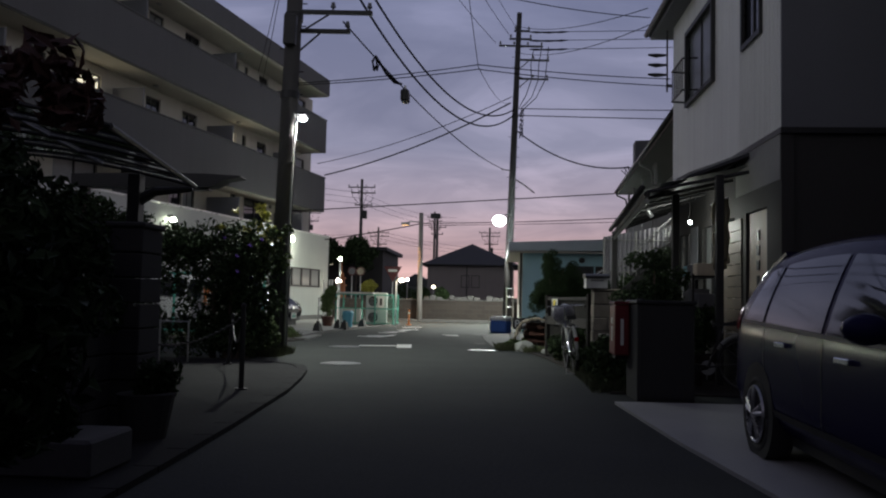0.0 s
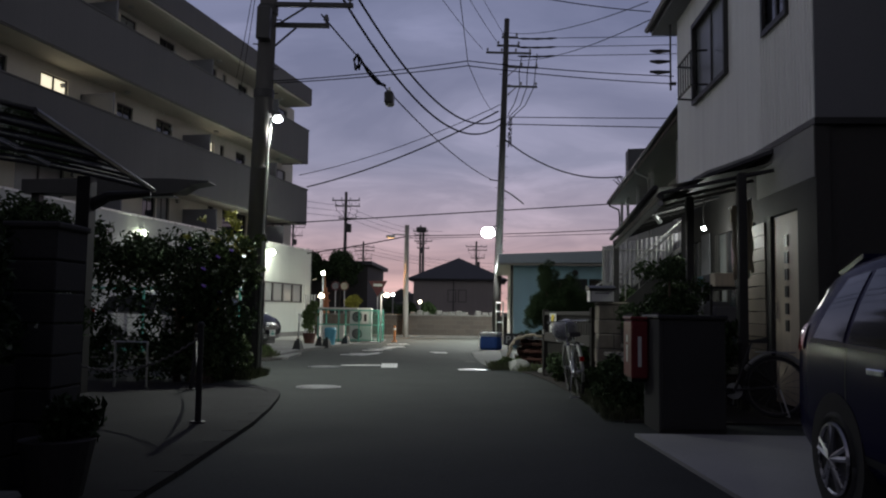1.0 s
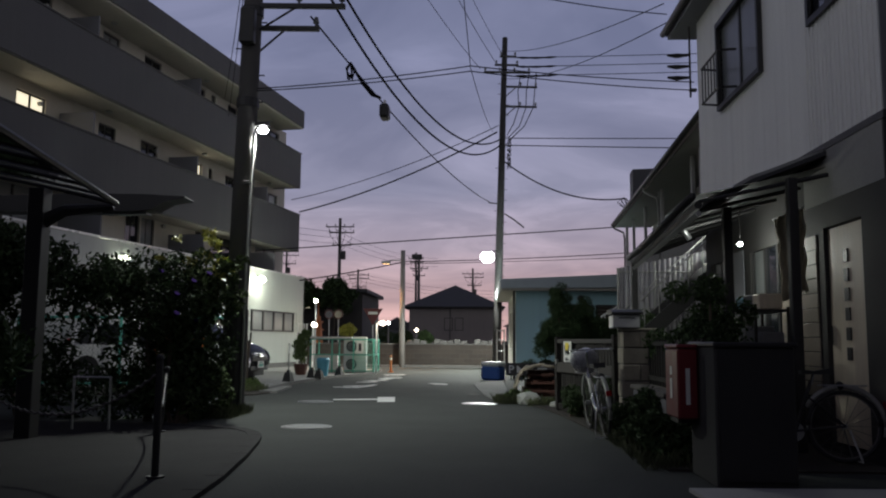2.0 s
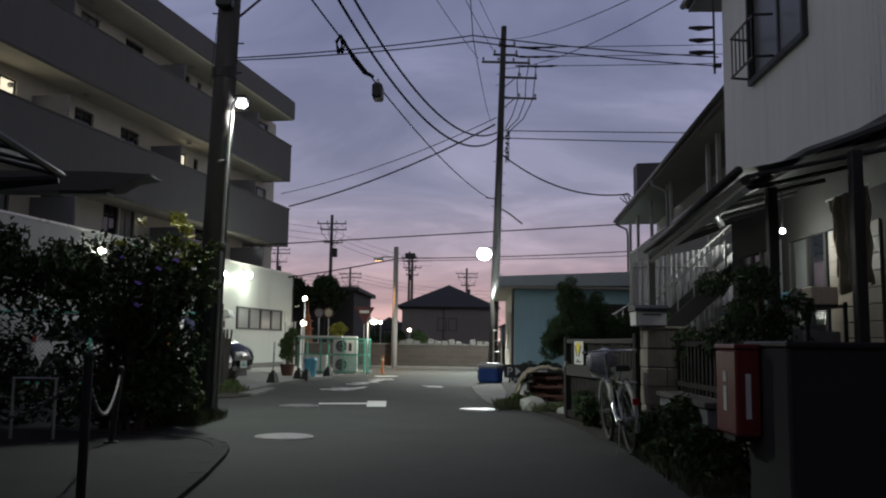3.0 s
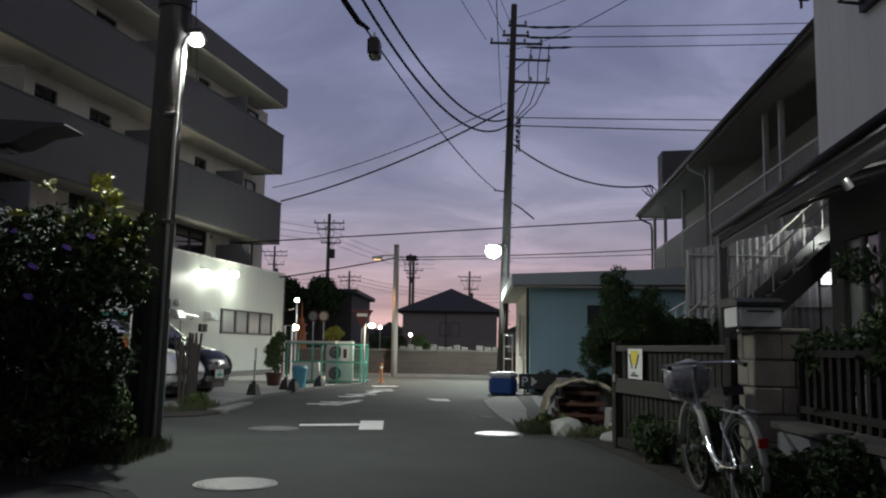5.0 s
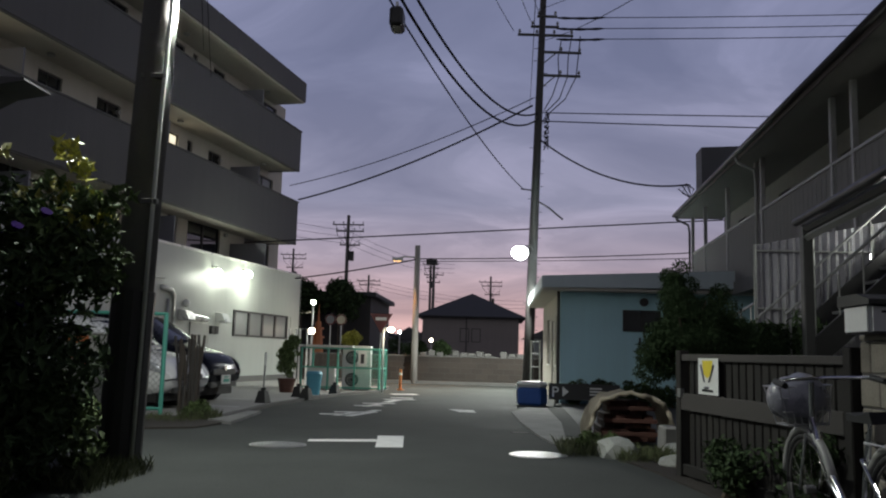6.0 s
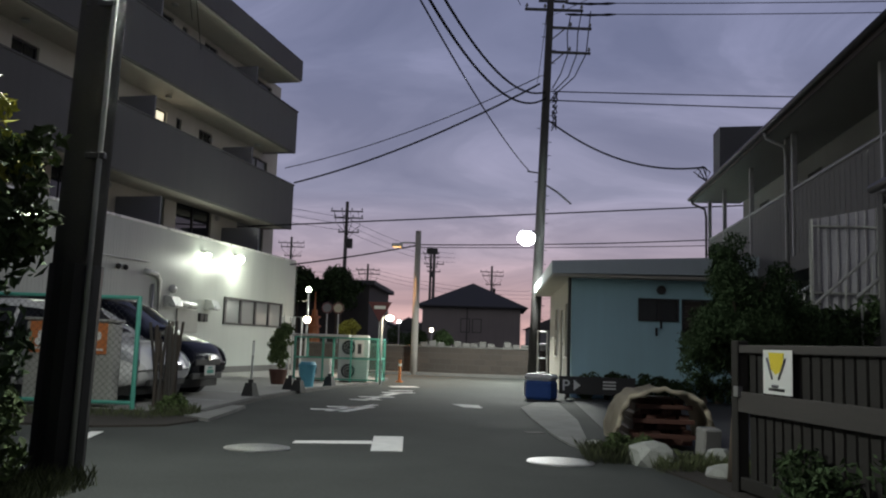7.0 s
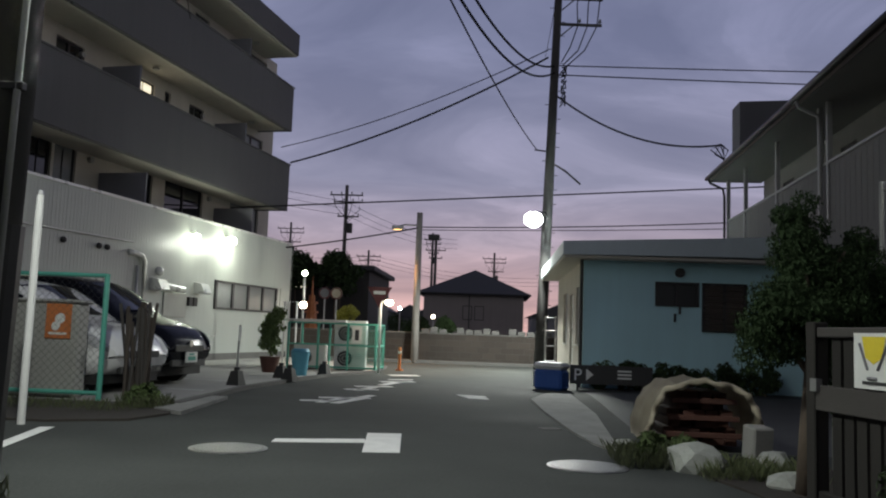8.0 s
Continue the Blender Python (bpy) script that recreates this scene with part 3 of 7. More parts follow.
for z0, z1 in ((5.2, 6.87), (8.12, 9.72)):
    bm = bmesh.new()
    box(bm, -0.14, 0, -27.5, 0.0, z0, z1, bev=0.012)
    box(bm, WX, -0.14, -0.14, 0.0, z0 + 0.01, z1 - 0.01)
    part("balcony", bm, FACADE, block)
    part("balcony_floor", B(WX + 0.002, -0.142, -27.5, -0.142, z0 + 0.03, z0 + 0.2), WALL_CREAM, block)
    bm = bmesh.new()
    box(bm, -0.17, 0.03, -27.5, 0.03, z1, z1 + 0.05, bev=0.01)
    part("coping", bm, FACADE, block)
    for k in range(5):
        y = -3.2 - 5.9 * k
        part("partition_screen", B(WX + 0.01, -0.16, y - 0.03, y + 0.03, z0 + 0.25, z1 + 0.75), SIDING_GREY, block)
        part("ceiling_lamp", R((WX + 0.5, y + 1.6, z1 + 1.18), (WX + 0.5, y + 1.6, z1 + 1.24), 0.1, n=12), STEEL_DULL, block)
        part("hood_vent", R((WX, y - 0.9, z1 + 0.78), (WX + 0.1, y - 0.9, z1 + 0.78), 0.07, n=10), STEEL_DULL, block)
        part("drip_edge", B(-0.1, -0.04, y - 2.9, y + 2.9, z0 - 0.03, z0), CONCRETE_DARK, block)
for y in (-2.9, -8.9, -14.8, -20.7):
    part("partition_screen", B(WX + 0.01, 0.1, y - 0.03, y + 0.03, 3.75, 4.85), SIDING_GREY, block)
    part("hood_vent", R((WX, y - 0.45, 5.1), (WX + 0.1, y - 0.45, 5.1), 0.08, n=10), STEEL_DULL, block)
bm = bmesh.new()
box(bm, -10.6, 0.05, -27.5, 0.15, 11.0, 11.8, bev=0.015)
part("roof", bm, FACADE, block)
part("roof_soffit", B(WX + 0.002, 0.0, -27.4, 0.1, 10.95, 10.998), WALL_CREAM, block)
for i, (ya, yb, za, zb) in enumerate(wins):
    floor = 0 if za < 4.5 else 1 if za < 7.5 else 2
    w = part("window", B(WX - 0.12, WX - 0.06, ya, yb, za, za + 0.05), METAL_DARK, block)
    bm = bmesh.new()
    box(bm, WX - 0.12, WX - 0.06, ya, yb, zb - 0.05, zb)
    box(bm, WX - 0.12, WX - 0.06, ya, ya + 0.05, za + 0.05, zb - 0.05)
    box(bm, WX - 0.12, WX - 0.06, yb - 0.05, yb, za + 0.05, zb - 0.05)
    mid = (ya + yb) / 2
    if yb - ya > 1:
        box(bm, WX - 0.12, WX - 0.05, mid - 0.03, mid + 0.03, za + 0.05, zb - 0.05)
    part("frame", bm, METAL_DARK, w)
    on = floor == 1 and ya in (-7.65, -16.77)
    for a, b in ((ya + 0.05, mid - 0.03), (mid + 0.03, yb - 0.05)):
        mat = GLASS_LIT if on else (GLASS_FROST if (i * 7 + floor) % 3 == 0 else GLASS_DARK)
        part("pane", B(WX - 0.1, WX - 0.085, a, b, za + 0.05, zb - 0.05), mat, w, "lamp-lit curtained pane" if on else "")

# low clad wing in front of the flats
wing = thing("clad_wing", label="low white metal-clad shop wing of the flats", category="building", m=FLATS)
FX = 0.5
hole = (-5.72, -1.65, 1.55, 2.27)
bm = bmesh.new()
box(bm, FX - 0.3, FX - 0.02, -22, hole[0], 0, 3.9)
box(bm, FX - 0.3, FX - 0.02, hole[1], -0.55, 0, 3.9)
box(bm, FX - 0.3, FX - 0.02, hole[0], hole[1], 0, hole[2])
box(bm, FX - 0.3, FX - 0.02, hole[0], hole[1], hole[3], 3.9)
box(bm, WX, FX - 0.3, -0.8, -0.56, 0, 3.9)
box(bm, WX, FX - 0.3, -22, -21.8, 0, 3.9)
part("wall", bm, CLADDING, wing)
part("roof", B(WX + 0.01, FX - 0.3, -21.8, -0.8, 3.55, 3.7), CONCRETE_DARK, wing)
part("parapet_cap", B(FX - 0.34, FX + 0.03, -22.0, -0.52, 3.9, 3.97, bev=0.01), STEEL_WHITE, wing)
part("plinth", B(FX - 0.02, FX + 0.012, -22, -0.55, 0.0, 0.22), CONCRETE_DARK, wing)
yy = -22.0
while yy < -0.6:
    y2 = min(yy + 0.46, -0.55)
    spans = [(0.22, 3.9)]
    if yy < hole[1] - 0.02 and y2 > hole[0] + 0.02:
        spans = [(0.22, hole[2] - 0.06), (hole[3] + 0.06, 3.9)]
    for za, zb in spans:
        bm = B(FX - 0.02, FX + 0.004, yy + 0.0008, y2 - 0.0008, za, zb)
        for q in range(4):
            box(bm, FX + 0.004, FX + 0.0065, yy + 0.02 + q * 0.115, yy + 0.034 + q * 0.115, za, zb)
        part("cladding_panel", bm, CLADDING, wing)
    yy += 0.46
w = part("window", B(FX - 0.06, FX + 0.03, hole[0] - 0.06, hole[1] + 0.06, hole[2] - 0.06, hole[2]), METAL_DARK, wing)
bm = bmesh.new()
box(bm, FX - 0.06, FX + 0.03, hole[0] - 0.06, hole[1] + 0.06, hole[3], hole[3] + 0.06)
for k in range(5):
    y = hole[0] + (hole[1] - hole[0]) * k / 4
    box(bm, FX - 0.06, FX + 0.028, y - 0.06, y + 0.06, hole[2], hole[3])
part("frame", bm, METAL_DARK, w)
for k in range(4):
    a, b = hole[0] + (hole[1] - hole[0]) * k / 4, hole[0] + (hole[1] - hole[0]) * (k + 1) / 4
    part("pane", B(FX - 0.03, FX - 0.015, a + 0.06, b - 0.06, hole[2], hole[3]), GLASS_FROST, w)
for y, z, mat, r in ((-5.36, 3.5, LAMP_GREEN, 0.16), (-7.3, 3.4, LAMP_GREEN, 0.10), (-14.4, 3.42, LAMP_GREEN, 0.1)):
    f = part("wall_lamp", B(FX, FX + 0.2, y - 0.05, y + 0.05, z + 0.1, z + 0.16, bev=0.01), METAL_GREY, wing)
    part("bulb", ball(bmesh.new(), (FX + 0.2, y, z), r, 2, 0.8), mat, f, "glowing white lamp", smooth=True)
for y, z in ((-8.85, 1.86), (-6.75, 1.88)):
    bm = bmesh.new()
    extrude_profile(bm, [(FX + 0.0, z), (FX + 0.0, z + 0.3), (FX + 0.22, z + 0.26), (FX + 0.34, z + 0.02), (FX + 0.3, z - 0.02)], "y", y - 0.2, y + 0.2)
    part("vent_hood", bm, STEEL_WHITE, wing)
bm = tube(bmesh.new(), [(FX + 0.08, -9.45, 0.25), (FX + 0.08, -9.45, 2.5), (FX + 0.08, -9.6, 2.66), (FX + 0.08, -9.95, 2.7), (FX + 0.02, -10.05, 2.7)], 0.07, 8)
part("pipe", bm, STEEL_WHITE, wing, smooth=True)
part("pipe", tube(bmesh.new(), [(FX + 0.06, -9.7, 0.25), (FX + 0.06, -9.7, 2.4)], 0.035, 8), METAL_GREY, wing, smooth=True)
part("conduit", tube(bmesh.new(), [(FX + 0.03, -9.9, 2.95), (FX + 0.03, -15.0, 2.9), (FX + 0.03, -21.5, 2.88)], 0.022, 6), METAL_GREY, wing, smooth=True)
part("duct", R((FX + 0.16, -8.7, 1.98), (FX + 0.16, -7.75, 1.93), 0.09, n=16), STEEL_WHITE, wing)
part("service_panel", B(FX + 0.009, FX + 0.05, -8.45, -7.35, 1.2, 1.84, bev=0.01), SIDING_BOX, wing)
part("round_vent", ball(bmesh.new(), (FX + 0.05, -8.75, 2.34), 0.12, 2), STEEL_WHITE, wing, smooth=True)
part("gas_pipe", tube(bmesh.new(), [(FX + 0.04, -6.5, 0.24), (FX + 0.04, -6.5, 0.7), (FX + 0.04, -5.6, 0.72)], 0.016, 6), STEEL_WHITE, wing)
for y in (-11.2, -10.9, -12.4):
    part("round_vent", ball(bmesh.new(), (FX + 0.04, y, 2.72), 0.07, 2), METAL_DARK, wing, smooth=True)
for y in (-7.2, -6.95):
    part("meter_box", B(FX + 0.009, FX + 0.1, y - 0.09, y + 0.09, 1.52, 1.76, bev=0.01), METAL_DARK, wing)

# ---- row of flats with a gallery on the right ----
row = thing("gallery_flats", label="two-storey beige flats with an open upper gallery", category="building", m=ROW)
GB = 0.95                                     # depth of the gallery
L2 = -16.6
doors = [(-2.6 - 3.9 * k, -1.75 - 3.9 * k, 3.05, 5.05) for k in range(4)]
sash = [(-4.6 - 3.9 * k, -3.4 - 3.9 * k, 3.95, 4.95) for k in range(4)]
lowd = [(-2.6 - 3.9 * k, -1.75 - 3.9 * k, 0.1, 2.1) for k in range(4)]
bm = wall_holes(bmesh.new(), L2, 0.0, 0, 5.6, 0, 0.2, doors + sash + lowd)
part("wall", turn(bm, Matrix.Translation((GB + 0.2, 0, 0)) @ TOLEFT), ROW_WALL, row)
bm = bmesh.new()
box(bm, GB + 0.201, 7.5, -0.2, 0.0, 0, 5.6)
box(bm, GB + 0.201, 7.5, L2, L2 + 0.2, 0, 5.6)
box(bm, 7.3, 7.5, L2 + 0.2, -0.2, 0, 5.6)
part("end_wall", bm, ROW_WALL, row)
part("gallery_floor", B(0.0, GB, L2, 0, 2.75, 2.95), CONCRETE_DARK, row)
bm = bmesh.new()
box(bm, 0.0, 0.05, L2, 0, 3.0, 4.28)
for k in range(70):
    y = L2 + 0.1 + k * 0.235
    if y < -0.1:
        box(bm, -0.005, 0.0, y, y + 0.12, 3.02, 4.24)
part("balustrade", bm, ROW_WALL, row)
part("handrail", B(-0.03, 0.08, L2, 0.02, 4.28, 4.34, bev=0.01), STEEL_DULL, row)
part("gallery_beam", B(-0.04, 0.02, L2, 0.02, 2.7, 3.0), ROW_WALL, row)
for y in (-0.06, -1.9, -4.6, -7.3, -7.75, -11.9, -12.8, -16.5):
    part("post", B(-0.035, 0.055, y - 0.045, y + 0.045, 0.0 if y in (-0.06, -7.3, -16.5) else 2.72, 5.42, bev=0.006), STEEL_DULL, row)
bm = extrude_profile(bmesh.new(), [(-0.42, 5.52), (-0.42, 5.64), (3.6, 7.5), (8.0, 5.64), (8.0, 5.52), (3.6, 7.36)], "y", L2 - 0.4, 0.35)
part("roof", bm, ROOF_DARK, row)
part("soffit", B(-0.4, GB, L2 - 0.38, 0.3, 5.44, 5.5), SOFFIT_DARK, row)
bm = bmesh.new()
tube(bm, [(-0.48, L2 - 0.4, 5.58), (-0.48, 0.36, 5.54)], 0.06, 8)
part("gutter", bm, METAL_DARK, row, smooth=True)
part("fascia", B(-0.44, -0.42, L2 - 0.4, 0.35, 5.43, 5.62), WOOD_DARK, row)
for y in (0.1, -7.5):
    part("downpipe", tube(bmesh.new(), [(-0.48, y, 5.5), (-0.44, y, 5.38), (-0.1, y, 5.22), (-0.06, y, 5.0), (-0.06, y, 0.0)], 0.035, 8), STEEL_DULL if y < 0 else METAL_DARK, row, smooth=True)
for d in doors + lowd:
    dd = part("door", B(GB + 0.05, GB + 0.1, d[0], d[1], d[2], d[3]), DARK_WALL, row)
    part("handle", B(GB - 0.0, GB + 0.05, d[0] + 0.06, d[0] + 0.1, d[2] + 0.9, d[2] + 1.05), METAL_GREY, dd)
for d in sash:
    dd = part("window", B(GB + 0.04, GB + 0.09, d[0], d[1], d[2], d[2] + 0.05), METAL_DARK, row)
    part("pane", B(GB + 0.06, GB + 0.075, d[0], d[1], d[2] + 0.05, d[3]), GLASS_DARK, dd)
bm = bmesh.new()
for k in range(9):
    y = d[0] + (d[1] - d[0]) * k / 8
    rod(bm, (GB - 0.03, -14.9 + k * 0.15, 3.95), (GB - 0.03, -14.9 + k * 0.15, 4.95), 0.012, n=6)
part("window_bars", bm, METAL_DARK, row)
for y in (-11.0, -11.5):
    part("gas_meter", R((GB - 0.12, y, 4.72), (GB, y, 4.72), 0.12, n=14), METAL_DARK, row)
bm = extrude_profile(bmesh.new(), [(0.2, 5.7), (0.2, 7.5), (1.7, 7.55), (1.7, 6.2)], "y", -0.5, 0.35)
part("dormer", bm, ROOF_DARK, row)

# ---- blue single-storey house ----
blue = thing("blue_house", (0.83, 28.9, 0), "single-storey pale blue house with a flat roof", "house")
bm = wall_holes(bmesh.new(), 0, 6.0, 0, 3.0, 0, 0.2, [(1.54, 2.4, 1.82, 2.26), (2.52, 3.4, 1.3, 2.26)])
part("wall", bm, BLUE_WALL, blue)
bm = wall_holes(bmesh.new(), 0.2, 7.0, 0, 3.0, 0, 0.2, [(0.7, 1.6, 0.9, 2.2), (2.2, 3.1, 0.0, 2.1), (3.8, 5.0, 0.9, 2.2)])
part("side_wall", turn(bm, Matrix.Translation((0.2, 0, 0)) @ TOLEFT), WALL_CREAM, blue)
bm = bmesh.new()
box(bm, 0.2, 6.0, 6.8, 7.0, 0, 3.0)
box(bm, 5.8, 6.0, 0.2, 6.8, 0, 3.0)
part("back_wall", bm, WALL_CREAM, blue)
part("roof", extrude_profile(bmesh.new(), [(-0.5, 2.78), (-0.5, 3.06), (6.3, 3.36), (6.3, 2.85)], "y", -0.55, 7.3), FASCIA, blue)
part("soffit", B(-0.46, 6.26, -0.5, 7.26, 2.72, 2.778), WALL_CREAM, blue)
for (xa, xb, za, zb) in ((1.54, 2.4, 1.82, 2.26), (2.52, 3.4, 1.3, 2.26)):
    w = part("window", B(xa - 0.03, xb + 0.03, -0.04, 0.08, za - 0.04, za), METAL_DARK, blue)
    bm = bmesh.new()
    box(bm, xa - 0.03, xb + 0.03, -0.04, 0.08, zb, zb + 0.04)
    for x in (xa, (xa + xb) / 2, xb):
        box(bm, x - 0.03, x + 0.03, -0.03, 0.08, za, zb)
    part("frame", bm, METAL_DARK, w)
    if za > 1.5:
        part("pane", B(xa + 0.03, xb - 0.03, 0.03, 0.04, za, zb), GLASS_DULL, w)
    else:
        for k in range(8):
            z = za + (zb - za) * k / 8
            part("shutter_slat", B(xa + 0.03, xb - 0.03, -0.01, 0.03, z + 0.005, z + 0.115), WOOD_DARK, w)
for y in (0.7, 3.8):
    w = part("window", B(-0.03, 0.05, y, y + 1.0, 0.86, 0.9), STEEL_WHITE, blue)
    part("pane", B(0.04, 0.05, y, y + 0.9, 0.9, 2.2), GLASS_FROST, w)
part("door", B(0.05, 0.09, 2.2, 3.1, 0.0, 2.1), STEEL_WHITE, blue)
part("vent", R((2.02, -0.1, 2.5), (2.02, 0.0, 2.5), 0.1, n=14), METAL_DARK, blue)
part("downpipe", tube(bmesh.new(), [(-0.06, -0.08, 2.72), (-0.06, -0.08, 0.0)], 0.04, 8), METAL_DARK, blue)
for x, z in ((2.02, 1.62), (1.92, 1.45)):
    part("hook", R((x, -0.04, z), (x, -0.04, z + 0.18), 0.025, n=6), METAL_DARK, blue)

# ---- near house on the right ----
near = thing("corner_house", (3.4, 10.25, 0), "two-storey house with white ribbed siding upstairs", "house")
NW = [(3.15, 4.95, 4.72, 5.95), (0.75, 1.5, 4.72, 5.95)]
bm = wall_holes(bmesh.new(), 0, 6.3, 3.25, 6.9, 0, 0.18, NW)
ribs = []
x = 0.0
while x < 6.3:
    zs = [(3.25, 6.9)]
    for h in NW:
        if h[0] - 0.06 < x < h[1] + 0.03:
            zs = [(3.25, h[2] - 0.07), (h[3] + 0.07, 6.9)]
    wide, proud = (0.035, 0.192) if x < 1.75 else (0.010, 0.183)
    for za, zb in zs:
        ribs.append(turn(B(x, x + wide, 0.1805, proud, za, zb), Matrix.Translation((0.18, 0, 0)) @ TOLEFT))
    x += 0.105 if x < 1.75 else 0.455
part("upper_wall", turn(bm, Matrix.Translation((0.18, 0, 0)) @ TOLEFT), SIDING, near)
for rib in ribs:
    part("siding_rib", rib, SIDING, near)
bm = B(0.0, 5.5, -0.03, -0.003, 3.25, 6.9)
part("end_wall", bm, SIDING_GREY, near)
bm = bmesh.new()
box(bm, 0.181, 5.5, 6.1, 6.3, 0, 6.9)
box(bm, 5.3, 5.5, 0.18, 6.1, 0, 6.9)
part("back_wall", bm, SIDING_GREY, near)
part("storey_band", B(-0.02, 5.5, -0.04, 6.3, 3.18, 3.25), METAL_DARK, near)
part("transom_panel", B(-0.012, -0.002, 0.02, 1.9, 2.62, 3.178), CONCRETE, near)
bm = wall_holes(bmesh.new(), 0.0, 6.1, 0, 3.178, 0, 0.15, [(0.55, 1.45, 0.05, 2.35), (2.0, 3.9, 0.4, 2.35), (4.2, 5.8, 0.4, 2.35)])
part("ground_wall", turn(bm, Matrix.Translation((0.15, 0, 0)) @ TOLEFT), DARK_WALL, near)
part("ground_end_wall", B(0.151, 5.3, 0.03, 0.18, 0, 3.178), DARK_WALL, near)
for k in range(11):
    part("wall_tile_course", B(-0.018, -0.002, 1.62, 2.72, 0.55 + k * 0.16, 0.70 + k * 0.16, bev=0.003), TILE_BEIGE, near)
part("hanging_sheet", B(-0.06, -0.05, 4.0, 4.5, 1.5, 2.4), SIDING_GREY, near)
dd = part("door", B(0.03, 0.08, 0.6, 1.4, 0.1, 2.33), WOOD_PALE, near, "pale wooden door with dark letters down it")
for k in range(6):
    part("lettering_bar", B(0.015, 0.029, 0.93, 1.03, 1.95 - k * 0.2, 2.08 - k * 0.2), INK, dd)
part("door_handle", B(0.0, 0.03, 1.3, 1.34, 1.1, 1.3), CHROME, dd)
for ya, yb in ((2.0, 3.9), (4.2, 5.8)):
    w = part("sliding_door", B(0.03, 0.1, ya, yb, 0.4, 0.46), METAL_DARK, near)
    bm = bmesh.new()
    for k in range(5):
        y = ya + (yb - ya) * k / 4
        box(bm, 0.03, 0.1, y - 0.03, y + 0.03, 0.46, 2.35)
    part("frame", bm, METAL_DARK, w)
    for k in range(4):
        y = ya + (yb - ya) * k / 4
        part("pane", B(0.06, 0.07, y + 0.03, y + (yb - ya) / 4 - 0.03, 0.46, 2.35), GLASS_FROST if k % 2 else GLASS_DARK, w)
for i, (ya, yb, za, zb) in enumerate(NW):
    d = -0.07 if i == 0 else -0.05
    w = part("window", B(d, 0.1, ya - 0.06, yb + 0.06, za - 0.07, za), METAL_DARK, near)
    bm = bmesh.new()
    box(bm, d, 0.1, ya - 0.06, yb + 0.06, zb, zb + 0.08)
    box(bm, d, 0.1, ya - 0.06, ya, za, zb)
    box(bm, d, 0.1, yb, yb + 0.06, za, zb)
    box(bm, 0.0, 0.06, (ya + yb) / 2 - 0.03, (ya + yb) / 2 + 0.03, za, zb)
    part("frame", bm, METAL_DARK, w)
    for a, b in ((ya, (ya + yb) / 2 - 0.03), ((ya + yb) / 2 + 0.03, yb)):
        part("pane", B(0.02, 0.03, a, b, za, zb), GLASS_FROST if i == 0 else GLASS_DARK, w)
hoops = []
for z in (4.75, 5.3):
    hoops.append(tube(bmesh.new(), [(-0.05, 4.05, z), (-0.3, 4.08, z), (-0.3, 4.95, z), (-0.05, 5.0, z)], 0.018, 6))
bars = []
for k in range(6):
    y = 4.12 + k * 0.16
    bars.append(R((-0.3, y, 4.75), (-0.3, y, 5.3), 0.01, n=6))
rail = part("window_rail", hoops[1], METAL_DARK, near)
part("lower_rail", hoops[0], METAL_DARK, rail)
for b in bars:
    part("rail_bar", b, METAL_DARK, rail)
bm = extrude_profile(bmesh.new(), [(-0.34, 6.62), (-0.34, 6.78), (2.8, 8.4), (6.2, 6.78), (6.2, 6.62), (2.8, 8.2)], "y", -0.7, 7.1)
part("roof", bm, ROOF_DARK, near)
# Shade under the eave is put into this soffit's grey colour.
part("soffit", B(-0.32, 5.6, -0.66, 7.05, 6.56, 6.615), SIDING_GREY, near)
part("gutter", tube(bmesh.new(), [(-0.39, -0.7, 6.68), (-0.39, 7.12, 6.68)], 0.055, 8), METAL_DARK, near, smooth=True)
# rounded pent roof over the entrance
PENT = [(-0.98, 2.70), (-0.96, 2.76), (-0.8, 2.86), (-0.5, 2.97), (-0.004, 3.17), (-0.004, 3.12), (-0.5, 2.93), (-0.8, 2.81)]
part("pent_roof", extrude_profile(bmesh.new(), PENT, "y", 1.25, 3.65), ROOF_DARK, near)
for k in range(5):
    y = 1.3 + k * 0.56
    part("roof_batten", extrude_profile(bmesh.new(), [(-1.0, 2.72), (-0.98, 2.80), (-0.8, 2.90), (-0.5, 3.01), (-0.006, 3.2), (-0.006, 3.17), (-0.5, 2.97), (-0.8, 2.86), (-0.96, 2.76)], "y", y, y + 0.06), METAL_GREY, near)
part("pent_gutter", tube(bmesh.new(), [(-1.0, 1.22, 2.7), (-1.0, 3.68, 2.7)], 0.045, 8), METAL_DARK, near, smooth=True)
part("pent_spout", tube(bmesh.new(), [(-1.0, 3.5, 2.7), (-0.98, 3.52, 2.6), (-0.9, 3.55, 2.5)], 0.04, 8), METAL_GREY, near, smooth=True)

# ---- lean-to roof over the entrance ----
lean = thing("lean_to", (2.1, 11.4, 0), "lean-to roof sheet on dark posts, darkened for shade", "canopy")
LN = 5.4


def leanp(y, z=0.0):
    u = y / LN
    return Vector((-0.1 + 0.3 * u, y, 2.62 - 0.1 * u + z))


